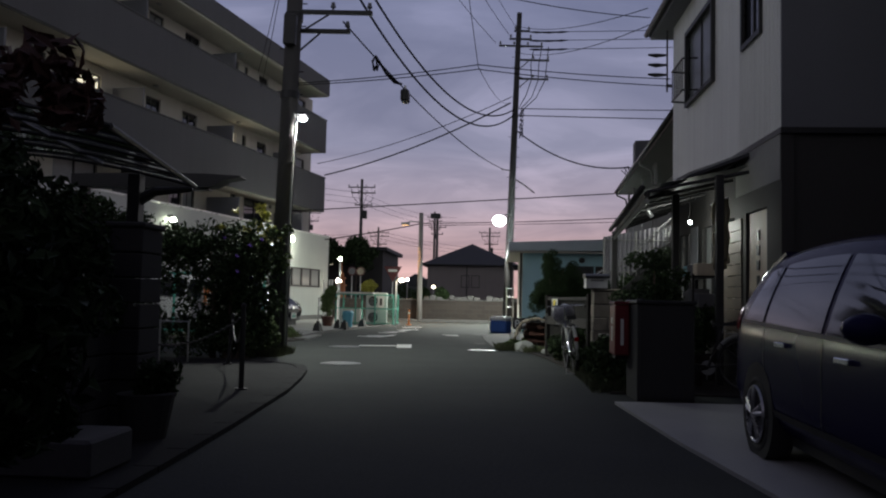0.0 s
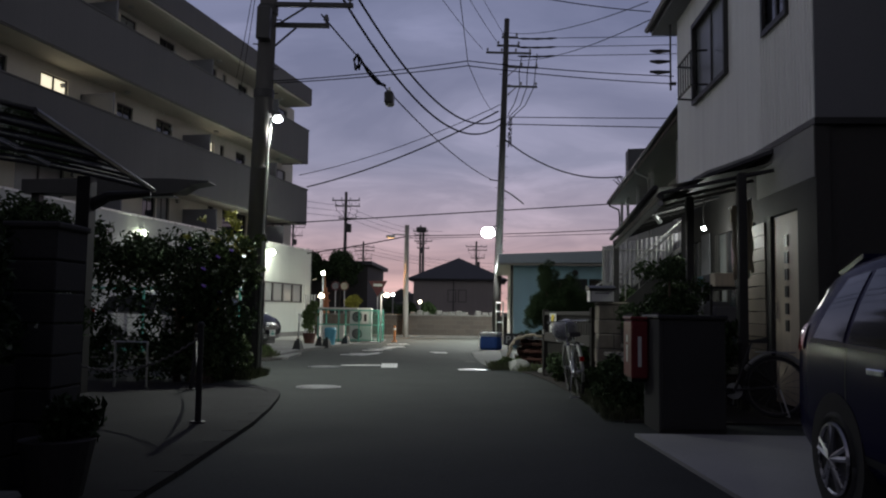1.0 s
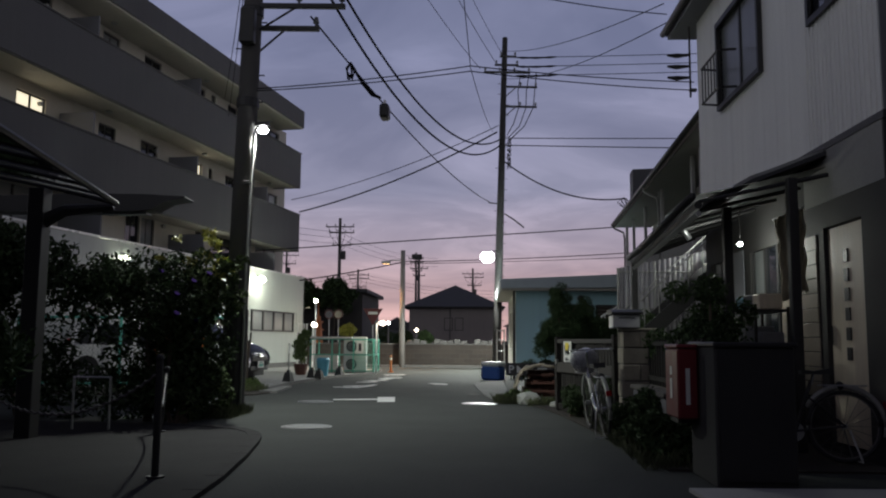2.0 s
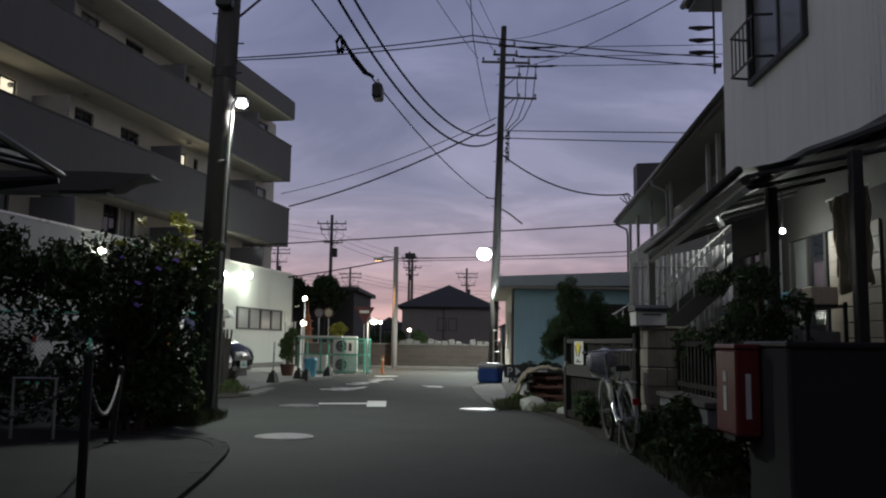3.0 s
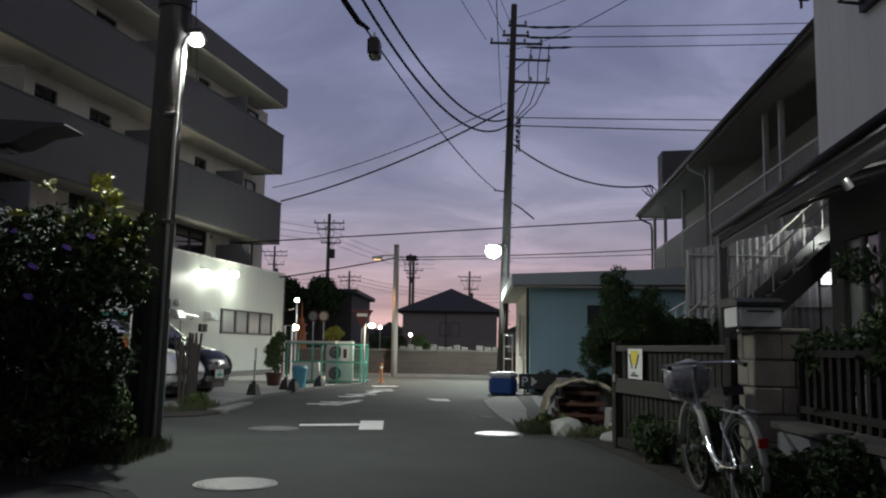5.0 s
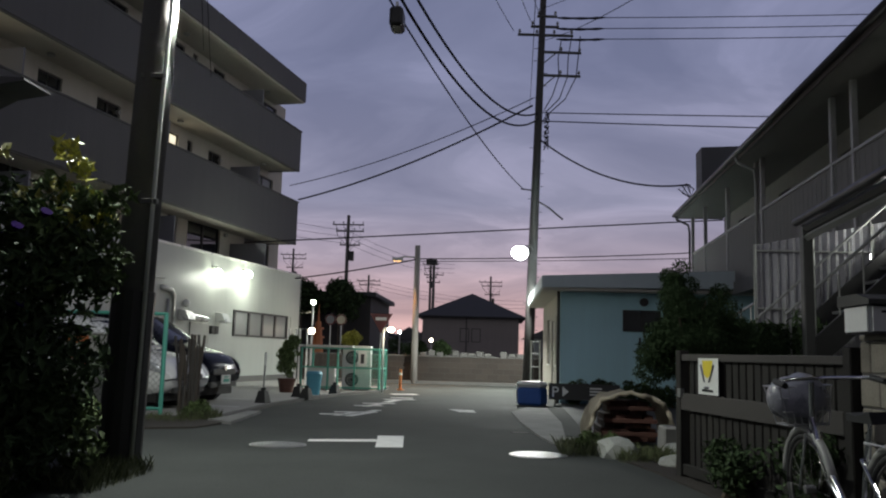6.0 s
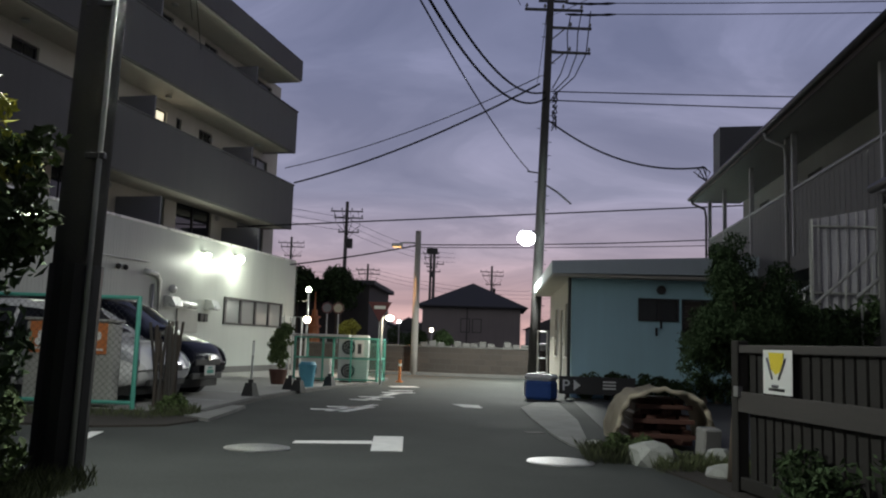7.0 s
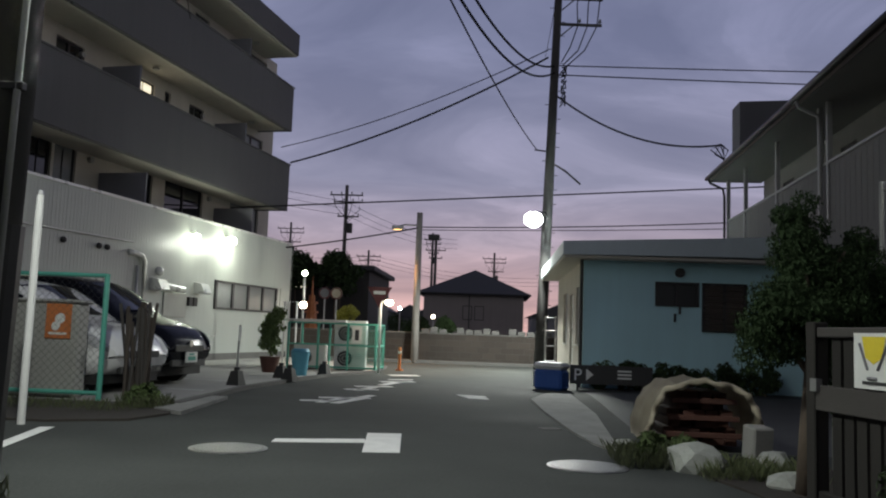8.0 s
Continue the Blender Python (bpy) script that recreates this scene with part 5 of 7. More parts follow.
def car(m, paint, label, tail_lit=False, group="parked cars"):
    t = thing("parked_car", label=label, category="car", group=group, m=m)
    ys = [-2.15 + 4.3 * i / 46 for i in range(47)]
    ks = [i / 22 for i in range(23)]
    bm = bmesh.new()
    grid = []
    for y in ys:
        half = [ring(HATCH, y, k) for k in ks]
        row_ = [bm.verts.new(p) for p in half] + [bm.verts.new((-p.x, p.y, p.z)) for p in half[-2:0:-1]]
        grid.append(row_)
    n = len(grid[0])
    for a, b in zip(grid, grid[1:]):
        for i in range(n):
            bm.faces.new((a[i], a[(i + 1) % n], b[(i + 1) % n], b[i]))
    bm.faces.new(grid[0])
    bm.faces.new(grid[-1][::-1])
    part("body", bm, paint, t, smooth=True)

    def patch(fn, nu, nv):
        q = bmesh.new()
        v = [[q.verts.new(fn(i / nu, j / nv)) for j in range(nv + 1)] for i in range(nu + 1)]
        for i in range(nu):
            for j in range(nv):
                q.faces.new((v[i][j], v[i + 1][j], v[i + 1][j + 1], v[i][j + 1]))
        return q
    for s in (1, -1):
        for ya, yb, lean in ((-1.78, -1.34, 0.16), (-1.27, -0.2, 0.0), (-0.12, 0.92, -0.30)):
            def side(u, v, ya=ya, yb=yb, lean=lean, s=s):
                y = ya + (yb - ya) * u + (lean * v if (lean > 0 and u < 0.5) or (lean < 0 and u >= 0.5) else 0) * (abs(u - 0.5) * 2)
                p = ring(HATCH, y, 0.515 + 0.26 * v)
                return Vector((s * (p.x + 0.007), y, p.z))
            w = part("side_window", patch(side, 8, 4), GLASS_DARK, t, smooth=True)
        part("window_trim", patch(lambda u, v, s=s: Vector((s * (ring(HATCH, -1.8 + 2.75 * u, 0.5 + 0.012 * v).x + 0.01), -1.8 + 2.75 * u, ring(HATCH, -1.8 + 2.75 * u, 0.5 + 0.012 * v).z)), 16, 1), METAL_DARK, t)
        for y in (-0.95, 0.1):
            q = ring(HATCH, y, 0.455)
            part("door_handle", B(s * q.x - 0.015, s * q.x + 0.03, y, y + 0.2, q.z - 0.015, q.z + 0.02, bev=0.006), CHROME, t)
        for y in (-1.28, -0.16, 0.98):
            part("door_seam", patch(lambda u, v, y=y, s=s: Vector((s * (ring(HATCH, y, 0.2 + 0.3 * u).x + 0.003), y + 0.012 * v, ring(HATCH, y, 0.2 + 0.3 * u).z)), 8, 1), INK, t)
        part("sill_strip", patch(lambda u, v, s=s: Vector((s * (ring(HATCH, -1.1 + 2.0 * u, 0.19 + 0.03 * v).x + 0.008), -1.1 + 2.0 * u, ring(HATCH, -1.1 + 2.0 * u, 0.19 + 0.03 * v).z)), 10, 1), RUBBER, t)
        mir = part("mirror", ball(bmesh.new(), (s * 0.95, 0.72, 1.02), 0.11, 2, 0.75), paint, t, smooth=True)
        part("mirror_foot", R((s * 0.82, 0.75, 0.98), (s * 0.92, 0.73, 0.99), 0.03, n=8), RUBBER, mir)
        # lamps wrap round the corners
        part("tail_lamp", patch(lambda u, v, s=s: Vector((s * (ring(HATCH, -2.125 + 0.2 * u, 0.47 + 0.12 * v).x + 0.008), -2.135 + 0.2 * u, ring(HATCH, -2.125 + 0.2 * u, 0.47 + 0.12 * v).z)), 5, 4), TAIL, t, smooth=True)
        part("headlamp", patch(lambda u, v, s=s: Vector((s * (ring(HATCH, 1.72 + 0.36 * u, 0.42 + 0.13 * v).x + 0.008), 1.73 + 0.37 * u, ring(HATCH, 1.72 + 0.36 * u, 0.42 + 0.13 * v).z)), 6, 4), HEADLAMP, t, smooth=True)
        for y in (-1.42, 1.36):
            part("wheel_arch", R((s * 0.70, y, 0.33), (s * 0.851, y, 0.33), 0.37, n=28), RUBBER, t)
            wh = part("wheel", R((s * 0.68, y, 0.31), (s * 0.86, y, 0.31), 0.215, n=28), METAL_DARK, t)
            bm = bmesh.new()
            tube(bm, [(s * 0.772, y + 0.255 * math.cos(2 * math.pi * i / 28), 0.31 + 0.255 * math.sin(2 * math.pi * i / 28)) for i in range(29)], 0.058, 8)
            bmesh.ops.scale(bm, vec=(1.6, 1, 1), space=Matrix.Translation((-s * 0.772, 0, 0)), verts=bm.verts)
            part("tyre", bm, RUBBER, wh, smooth=True)
            bm = bmesh.new()
            for i in range(5):
                a = 2 * math.pi * i / 5 + 0.3
                for d in (-0.16, 0.16):
                    tube(bm, [(s * 0.872, y, 0.31), (s * 0.866, y + 0.205 * math.cos(a + d), 0.31 + 0.205 * math.sin(a + d))], [0.024, 0.016], 6)
            tube(bm, [(s * 0.864, y + 0.205 * math.cos(2 * math.pi * i / 28), 0.31 + 0.205 * math.sin(2 * math.pi * i / 28)) for i in range(29)], 0.012, 5)
            rod(bm, (s * 0.85, y, 0.31), (s * 0.885, y, 0.31), 0.04, n=12)
            part("rim", bm, ALLOY, wh)
    part("rear_window", patch(lambda u, v: Vector((-0.58 + 1.16 * u, -2.115 + 0.14 * v, 1.06 + 0.34 * v)), 6, 4), GLASS_DARK, t)
    part("windscreen", patch(lambda u, v: Vector(((-0.66 + 1.32 * u) * (1 - 0.08 * v), 1.21 - 0.62 * v - 0.10 * (2 * u - 1) ** 2, 1.085 + 0.405 * v + 0.02 - 0.03 * (2 * u - 1) ** 2)), 10, 6), GLASS_DARK, t, smooth=True)
    part("front_grille", B(-0.42, 0.42, 2.1, 2.165, 0.5, 0.6, bev=0.01), INK, t)
    part("lower_grille", B(-0.5, 0.5, 2.08, 2.16, 0.28, 0.38, bev=0.01), INK, t)
    part("badge", R((0, 2.15, 0.62), (0, 2.18, 0.62), 0.05, n=12), CHROME, t)
    for y, z in ((2.19, 0.42), (-2.19, 0.62)):
        pl = part("number_plate", B(-0.165, 0.165, y - 0.01, y + 0.01, z - 0.08, z + 0.08), PAPER, t)
        yo = y + (0.013 if y > 0 else -0.013)
        part("plate_bar", B(-0.11, 0.11, yo - 0.002, yo + 0.002, z - 0.05, z + 0.01), GREEN_STEEL, pl)
        part("plate_bar", B(-0.06, 0.08, yo - 0.002, yo + 0.002, z + 0.03, z + 0.055), GREEN_STEEL, pl)
    part("spoiler", extrude_profile(bmesh.new(), [(-2.02, 1.43), (-1.7, 1.53), (-1.7, 1.56), (-2.08, 1.46)], "x", -0.56, 0.56), paint, t)
    part("underbody", B(-0.72, 0.72, -1.95, 1.95, 0.14, 0.3), RUBBER, t)
    return t


car(pose(2.67, 4.68, 0.03, 0, 0, 178.5) @ Matrix.Diagonal((1, 1, 0.94, 1)), CAR_NAVY, "dark violet-blue hatchback parked on the forecourt", group="")
car(pose(-8.35, 24.98, 0.03, 0, 0, -100) @ Matrix.Diagonal((1.04, 1.05, 1.1, 1)), CAR_BLACK, "black compact car parked beside the clad wing")
car(pose(-8.25, 23.1, 0.03, 0, 0, -100), CAR_WHITE, "white compact car parked behind the green fence")


# ---- bicycles ----
def bicycle(m, label, frame_mat=CHROME, cover=True):
    """Origin under the rear hub, forward is +y."""
    t = thing("bicycle", label=label, category="bicycle", group="bicycles", m=m)
    for y in (0, 1.1):
        w = part("wheel", R((-0.03, y, 0.33), (0.03, y, 0.33), 0.025, n=10), METAL_GREY, t)
        part("tyre", tube(bmesh.new(), [(0, y + 0.315 * math.cos(2 * math.pi * i / 32), 0.33 + 0.315 * math.sin(2 * math.pi * i / 32)) for i in range(33)], 0.02, 6), RUBBER, w, smooth=True)
        part("rim", tube(bmesh.new(), [(0, y + 0.292 * math.cos(2 * math.pi * i / 32), 0.33 + 0.292 * math.sin(2 * math.pi * i / 32)) for i in range(33)], 0.009, 5), STEEL_RUSTY, w, smooth=True)
        bm = bmesh.new()
        for i in range(18):
            a = 2 * math.pi * i / 18
            tube(bm, [(0.02 if i % 2 else -0.02, y, 0.33), (0, y + 0.29 * math.cos(a), 0.33 + 0.29 * math.sin(a))], 0.0018, 4)
        part("spokes", bm, STEEL_RUSTY, w)
        bm = bmesh.new()
        tube(bm, [(0, y + 0.36 * math.cos(a), 0.33 + 0.36 * math.sin(a)) for a in (np.linspace(0.2, 2.9, 14) if y else np.linspace(0.5, 3.4, 14))], 0.026, 5)
        part("mudguard", bm, STEEL_DULL, t, smooth=True)
    part("frame_tube", tube(bmesh.new(), [(0, 0.98, 0.78), (0, 0.86, 0.55), (0, 0.6, 0.30), (0, 0.45, 0.28)], 0.02, 8), frame_mat, t, smooth=True)
    part("frame_tube", tube(bmesh.new(), [(0, 0.99, 0.70), (0, 0.8, 0.42), (0, 0.55, 0.24), (0, 0.43, 0.27)], 0.02, 8), frame_mat, t, smooth=True)
    part("seat_tube", R((0, 0.43, 0.27), (0, 0.27, 0.74), 0.018), frame_mat, t)
    for s in (-0.06, 0.06):
        part("stay", R((s * 0.5, 0.32, 0.6), (s, 0.0, 0.33), 0.009), frame_mat, t)
        part("chain_stay", R((s * 0.5, 0.43, 0.28), (s, 0.0, 0.33), 0.01), frame_mat, t)
        part("fork", tube(bmesh.new(), [(s * 0.7, 0.97, 0.68), (s, 1.02, 0.5), (s, 1.1, 0.33)], 0.011, 6), frame_mat, t)
    part("steerer", R((0, 0.99, 0.66), (0, 0.93, 0.98), 0.017), frame_mat, t)
    part("handlebar", tube(bmesh.new(), [(-0.28, 0.62, 0.98), (-0.27, 0.75, 1.0), (-0.12, 0.92, 1.0), (0.12, 0.92, 1.0), (0.27, 0.75, 1.0), (0.28, 0.62, 0.98)], 0.012, 6), CHROME, t, smooth=True)
    for s in (-1, 1):
        part("grip", R((s * 0.275, 0.76, 1.0), (s * 0.28, 0.6, 0.98), 0.018), RUBBER, t)
    part("saddle", extrude_profile(bmesh.new(), [(0.08, 0.80), (0.1, 0.86), (0.25, 0.83), (0.36, 0.84), (0.36, 0.80)], "x", -0.07, 0.07), RUBBER, t)
    part("seat_post", R((0, 0.27, 0.7), (0, 0.24, 0.82), 0.014), CHROME, t)
    bm = bmesh.new()
    for z, a in ((0.72, 0.12), (0.8, 0.135), (0.88, 0.15), (0.95, 0.16)):
        tube(bm, [(-a, 1.02, z), (a, 1.02, z), (a, 1.02 + 1.7 * a, z), (-a, 1.02 + 1.7 * a, z), (-a, 1.02, z)], 0.005, 4)
    for i in range(7):
        x = -0.12 + 0.04 * i
        tube(bm, [(x * 1.3, 1.02, 0.95), (x, 1.02, 0.72), (x, 1.22, 0.72), (x * 1.3, 1.29, 0.95)], 0.004, 4)
    bk = part("basket", bm, METAL_GREY, t)
    if cover:
        bm = ball(bmesh.new(), (0, 1.16, 0.87), 0.18, 3, 0.9)
        for v in bm.verts:
            v.co.z += 0.05 * noise.noise(v.co * 9)
            v.co += 0.03 * Vector((noise.noise(v.co * 7), noise.noise(v.co * 6 + Vector((5, 0, 0))), 0))
        part("basket_cover", bm, CURTAIN_COVER, t, "crumpled pale plastic basket cover", smooth=True)
    part("carrier", tube(bmesh.new(), [(-0.06, 0.2, 0.7), (-0.06, -0.2, 0.7), (0.06, -0.2, 0.7), (0.06, 0.2, 0.7)], 0.007, 5), METAL_GREY, t)
    part("reflector", B(-0.03, 0.03, -0.37, -0.35, 0.5, 0.56), TAIL, t)
    part("lock", ball(bmesh.new(), (0, 0.02, 0.7), 0.04, 2), RUBBER, t)
    bm = bmesh.new()
    rod(bm, (0.03, 0.43, 0.27), (0.045, 0.43, 0.27), 0.09, n=18)
    part("chain_wheel", bm, METAL_GREY, t)
    part("pedal", B(0.09, 0.17, 0.4, 0.48, 0.1, 0.13), RUBBER, t)
    part("crank", R((0.05, 0.43, 0.27), (0.08, 0.44, 0.12), 0.01), METAL_GREY, t)
    part("stand", tube(bmesh.new(), [(0.1, -0.02, 0.3), (0.15, -0.1, 0.02), (-0.15, -0.1, 0.02), (-0.1, -0.02, 0.3)], 0.01, 6), METAL_GREY, t)
    return t


bicycle(pose(1.16, 12.45, 0.02, 0, -4, 2), "silver bicycle with a covered basket by the fence")
bicycle(pose(3.05, 10.55, 0.03, 0, 3, 82), "dark bicycle parked in the shaded entrance", METAL_DARK)


# ---- right side: pillar, extinguisher box, stone pier, gate ----
pil = thing("gate_pillar", (1.53, 9.27, 0), "dark rendered gate pillar beside the forecourt", "pillar")
part("pier", B(0, 0.62, 0.0, 0.76, 0, 1.08, bev=0.012), BLOCK_DARK, pil)
part("face_panel", B(0.03, 0.6, -0.02, -0.002, 0.05, 1.06), METAL_DARK, pil)
part("cap", B(-0.015, 0.64, -0.03, 0.78, 1.08, 1.12, bev=0.01), METAL_DARK, pil)
ext = thing("extinguisher_box", (1.35, 9.72, 0.48), "red steel fire extinguisher box with white lettering", "extinguisher box")
part("case", B(0, 0.17, 0, 0.46, 0, 0.58, bev=0.015), RED_PAINT, ext)
part("lid", B(-0.008, 0.17, -0.008, 0.468, 0.585, 0.62, bev=0.01), RED_PAINT, ext)
for z, h in ((0.36, 0.07), (0.16, 0.17)):
    part("lettering_bar", B(-0.004, -0.001, 0.2, 0.27, z, z + h), PAPER, ext)
part("lettering_bar", B(0.065, 0.1, -0.004, -0.001, 0.12, 0.42), PAPER, ext)
part("bracket", B(0.02, 0.17, 0.1, 0.36, -0.04, 0.0), METAL_DARK, ext)

pier = thing("block_pier", (1.52, 13.38, 0), "stained concrete block gate pier", "pier")
g = random.Random(3)
for r in range(6):
    z0, z1 = r * 0.21 + 0.005, r * 0.21 + 0.205
    xs = (0, 0.215, 0.22, 0.44) if r % 2 else (0, 0.325, 0.33, 0.44)
    ys = (0.003, 0.26, 0.265, 0.40) if r % 2 else (0.003, 0.13, 0.135, 0.40)
    for x0, x1 in (xs[:2], xs[2:]):
        for y0, y1 in (ys[:2], ys[2:]):
            part("block", B(x0, x1, y0, y1, z0, z1, bev=0.009), BLOCK_STAINED, pier, at=pose(g.uniform(-0.006, 0.006), g.uniform(-0.005, 0.005), 0))
part("mortar", B(0.012, 0.428, 0.015, 0.388, 0.0, 1.255), CONCRETE_DARK, pier)
part("cap", B(-0.004, 0.446, -0.004, 0.405, 1.262, 1.30, bev=0.012), BLOCK_STAINED, pier)
low = thing("garden_wall_low", (1.78, 10.78, 0), "low dark block wall behind the planters", "wall", kind="structure")
for r in range(3):
    for k in range(6):
        part("block", B(0, 0.14, k * 0.42 + 0.005, k * 0.42 + 0.413, r * 0.2 + 0.005, r * 0.2 + 0.195, bev=0.008), BLOCK_STAINED, low)
bars = thing("garden_fence", (1.85, 10.78, 0.6), "dark slatted garden fence above the low wall", "fence")
for k in range(19):
    part("slat", B(-0.015, 0.015, k * 0.138, k * 0.138 + 0.05, 0, 0.55), GATE_DARK, bars)
part("rail", B(-0.03, 0.03, 0, 2.55, 0.48, 0.53), GATE_DARK, bars)
part("rail", B(-0.03, 0.03, 0, 2.55, 0.06, 0.11), GATE_DARK, bars)
for y in (11.3, 12.3):
    pl = thing("planter_shelf", (1.6, y, 0.55), "weathered plank shelf with a planter behind the hedge", "planter", "planter shelves")
    part("plank", B(-0.03, 0.2, 0, 0.9, 0.0, 0.05, bev=0.006), WOOD_GREY, pl)
    part("trough", B(0.0, 0.16, 0.03, 0.87, -0.18, -0.01, bev=0.01), SIDING_GREY, pl)
    part("leg", B(0.05, 0.11, 0.05, 0.11, -0.55, -0.18), WOOD_DARK, pl)
    part("leg", B(0.05, 0.11, 0.79, 0.85, -0.55, -0.18), WOOD_DARK, pl)
mb = thing("post_box", (1.41, 13.36, 1.30), "pale letter box with a dark sloping lid on the pier", "letter box")
part("case", B(0.0, 0.33, 0.0, 0.36, 0, 0.17, bev=0.006), SIDING_GREY, mb)
part("front_plate", B(0.01, 0.32, -0.012, -0.001, 0.01, 0.16), WHITE_PLASTIC, mb)
part("slot", B(0.06, 0.26, -0.016, -0.0125, 0.12, 0.135), INK, mb)
part("side_plate", B(-0.012, -0.001, 0.02, 0.34, 0.01, 0.16), WHITE_PLASTIC, mb)
part("lid", extrude_profile(bmesh.new(), [(-0.05, 0.17), (-0.05, 0.2), (0.12, 0.24), (0.4, 0.24), (0.4, 0.17)], "x", -0.03, 0.36), METAL_DARK, mb)

GATE = Matrix.Translation((0.99, 16.45, 0)) @ Matrix.Rotation(math.atan2(1.52 - 0.99, 16.45 - 13.8), 4, "Z")   # -y runs along the gate
gate = thing("garden_gate", label="weathered brown slatted gate with a middle board", category="gate", m=GATE)
GL = 2.68
part("post", B(-0.05, 0.05, -0.05, 0.05, 0, 1.20, bev=0.008), GATE_DARK, gate)
part("post", B(-0.045, 0.045, -GL, -GL + 0.09, 0, 1.22, bev=0.008), GATE_DARK, gate)
part("top_rail", B(-0.035, 0.035, -GL + 0.09, -0.05, 1.10, 1.165, bev=0.008), GATE_RAIL, gate)
part("middle_board", B(-0.045, -0.015, -GL + 0.09, -0.05, 0.64, 0.80, bev=0.006), GATE_RAIL, gate)
part("bottom_rail", B(-0.03, 0.03, -GL + 0.09, -0.05, 0.04, 0.14, bev=0.006), GATE_DARK, gate)
for k in range(20):
    y = -GL + 0.13 + k * 0.121
    part("slat", B(0.0, 0.02, y, y + 0.09, 0.1, 1.12), GATE_DARK, gate)
part("hinge", B(-0.07, -0.03, -0.1, -0.03, 0.76, 0.84), METAL_GREY, gate)
po = thing("gate_poster", label="small white notice with a yellow and grey design", category="poster", m=GATE @ pose(-0.05, -0.62, 0.87))
part("sheet", B(-0.004, 0.0, -0.23, 0.16, -0.06, 0.26), PAPER, po)
bm = bmesh.new()
for pts in ([(-0.13, 0.24), (0.08, 0.24), (0.05, 0.12), (-0.02, 0.08), (-0.1, 0.12)],):
    v = [bm.verts.new((-0.007, y, z)) for y, z in pts]
    bm.faces.new(v)
part("yellow_shape", bm, YELLOW, po)
for y0, z0, y1, z1 in ((-0.15, 0.2, -0.06, 0.05), (0.1, 0.2, 0.03, 0.05), (-0.05, 0.0, 0.03, 0.0)):
    part("grey_stroke", tube(bmesh.new(), [(-0.008, y0, z0), (-0.008, y1, z1)], 0.01, 4), SIDING_GREY, po)
part("caption_bar", B(-0.008, -0.005, -0.13, 0.08, -0.035, -0.015), INK, po)

# ---- outside stair with railings ----
stair = thing("outside_stair", (2.35, 17.25, 0), "steel outside stair with slender white railings", "stairs")
RUN, RISE, NS = 2.05, 1.95, 11
for s in (0.0, 0.95):
    part("stringer", extrude_profile(bmesh.new(), [(-0.1, 0.78), (-0.1, 1.12), (RUN, 1.12 + RISE), (RUN, 0.78 + RISE)], "y", s - 0.03, s + 0.03), METAL_DARK, stair)
for k in range(NS):
    part("tread", B(RUN * k / NS, RUN * k / NS + 0.22, 0.03, 0.92, 0.98 + RISE * k / NS, 1.01 + RISE * k / NS), METAL_GREY, stair)
for s in (0.0, 0.95):
    part("rail", tube(bmesh.new(), [(-0.1, s, 1.62), (RUN, s, 1.62 + RISE)], 0.018, 6), STEEL_DULL, stair)
    for k in range(9):
        x = -0.05 + RUN * k / 8
        part("baluster", R((x, s, 1.05 + RISE * x / RUN), (x, s, 1.62 + RISE * x / RUN), 0.010, n=6), STEEL_DULL, stair)
part("landing", B(-0.6, -0.05, 0.0, 0.95, 0.86, 0.94), CONCRETE_DARK, stair)
part("landing_base", B(-0.6, -0.05, 0.05, 0.9, 0.0, 0.86), CONCRETE_DARK, stair)
scr = thing("corrugated_screen", (2.3, 18.45, 0), "weathered corrugated clear plastic screen behind the stair", "screen")
for k in range(3):
    bm = bmesh.new()
    prev = None
    for i in range(29):
        x = 0.70 * k + 0.68 * i / 28
        y = 0.018 * math.sin(i * math.pi / 2)
        top_z = 2.52 + 0.2 * x
        pair = (bm.verts.new((x, y + 0.01 * (k % 2), 0.9)), bm.verts.new((x, y + 0.01 * (k % 2), top_z)))
        if prev:
            bm.faces.new((prev[0], pair[0], pair[1], prev[1]))
        prev = pair
    part("corrugated_sheet", bm, SHEET_CLEAR, scr)
for x in (0.0, 0.69, 1.39, 2.07):
    part("upright", R((x, -0.035, 0.0), (x, -0.035, 2.52 + 0.2 * x), 0.02, n=8), STEEL_DULL, scr)
for z in (1.0, 1.75, 2.45):
    part("rail", R((0, -0.03, z), (2.07, -0.03, z), 0.014, n=6), STEEL_DULL, scr)
lw = thing("lit_glass_panel", (3.95, 18.05, 2.0), "brightly lit frosted glass panel beyond the stair", "window panel")
part("pane", B(0.03, 0.45, 0.0, 0.02, 0.03, 0.5), GLASS_LIT_WHITE, lw)
bm = bmesh.new()
for a in ((0, 0.03, -0.01, 0.03, 0, 0.53), (0.45, 0.48, -0.01, 0.03, 0, 0.53), (0.03, 0.45, -0.01, 0.03, 0, 0.03), (0.03, 0.45, -0.01, 0.03, 0.5, 0.53), (0.03, 0.45, -0.012, -0.001, 0.2, 0.225)):
    box(bm, *a)
part("frame", bm, METAL_DARK, lw)
part("leg", R((0.015, 0.01, -2.0), (0.015, 0.01, 0.0), 0.014, n=6), METAL_DARK, lw)
part("leg", R((0.465, 0.01, -2.0), (0.465, 0.01, 0.0), 0.014, n=6), METAL_DARK, lw)
far_scr = thing("far_railing", (1.85, 18.7, 0), "pale slender railing stepping down beyond the tree", "railing")
for k in range(13):
    x = k * 0.12
    part("baluster", R((x, 0, 0.5), (x, 0, 1.5 + 0.9 * x / 1.5), 0.010, n=6), STEEL_WHITE, far_scr)
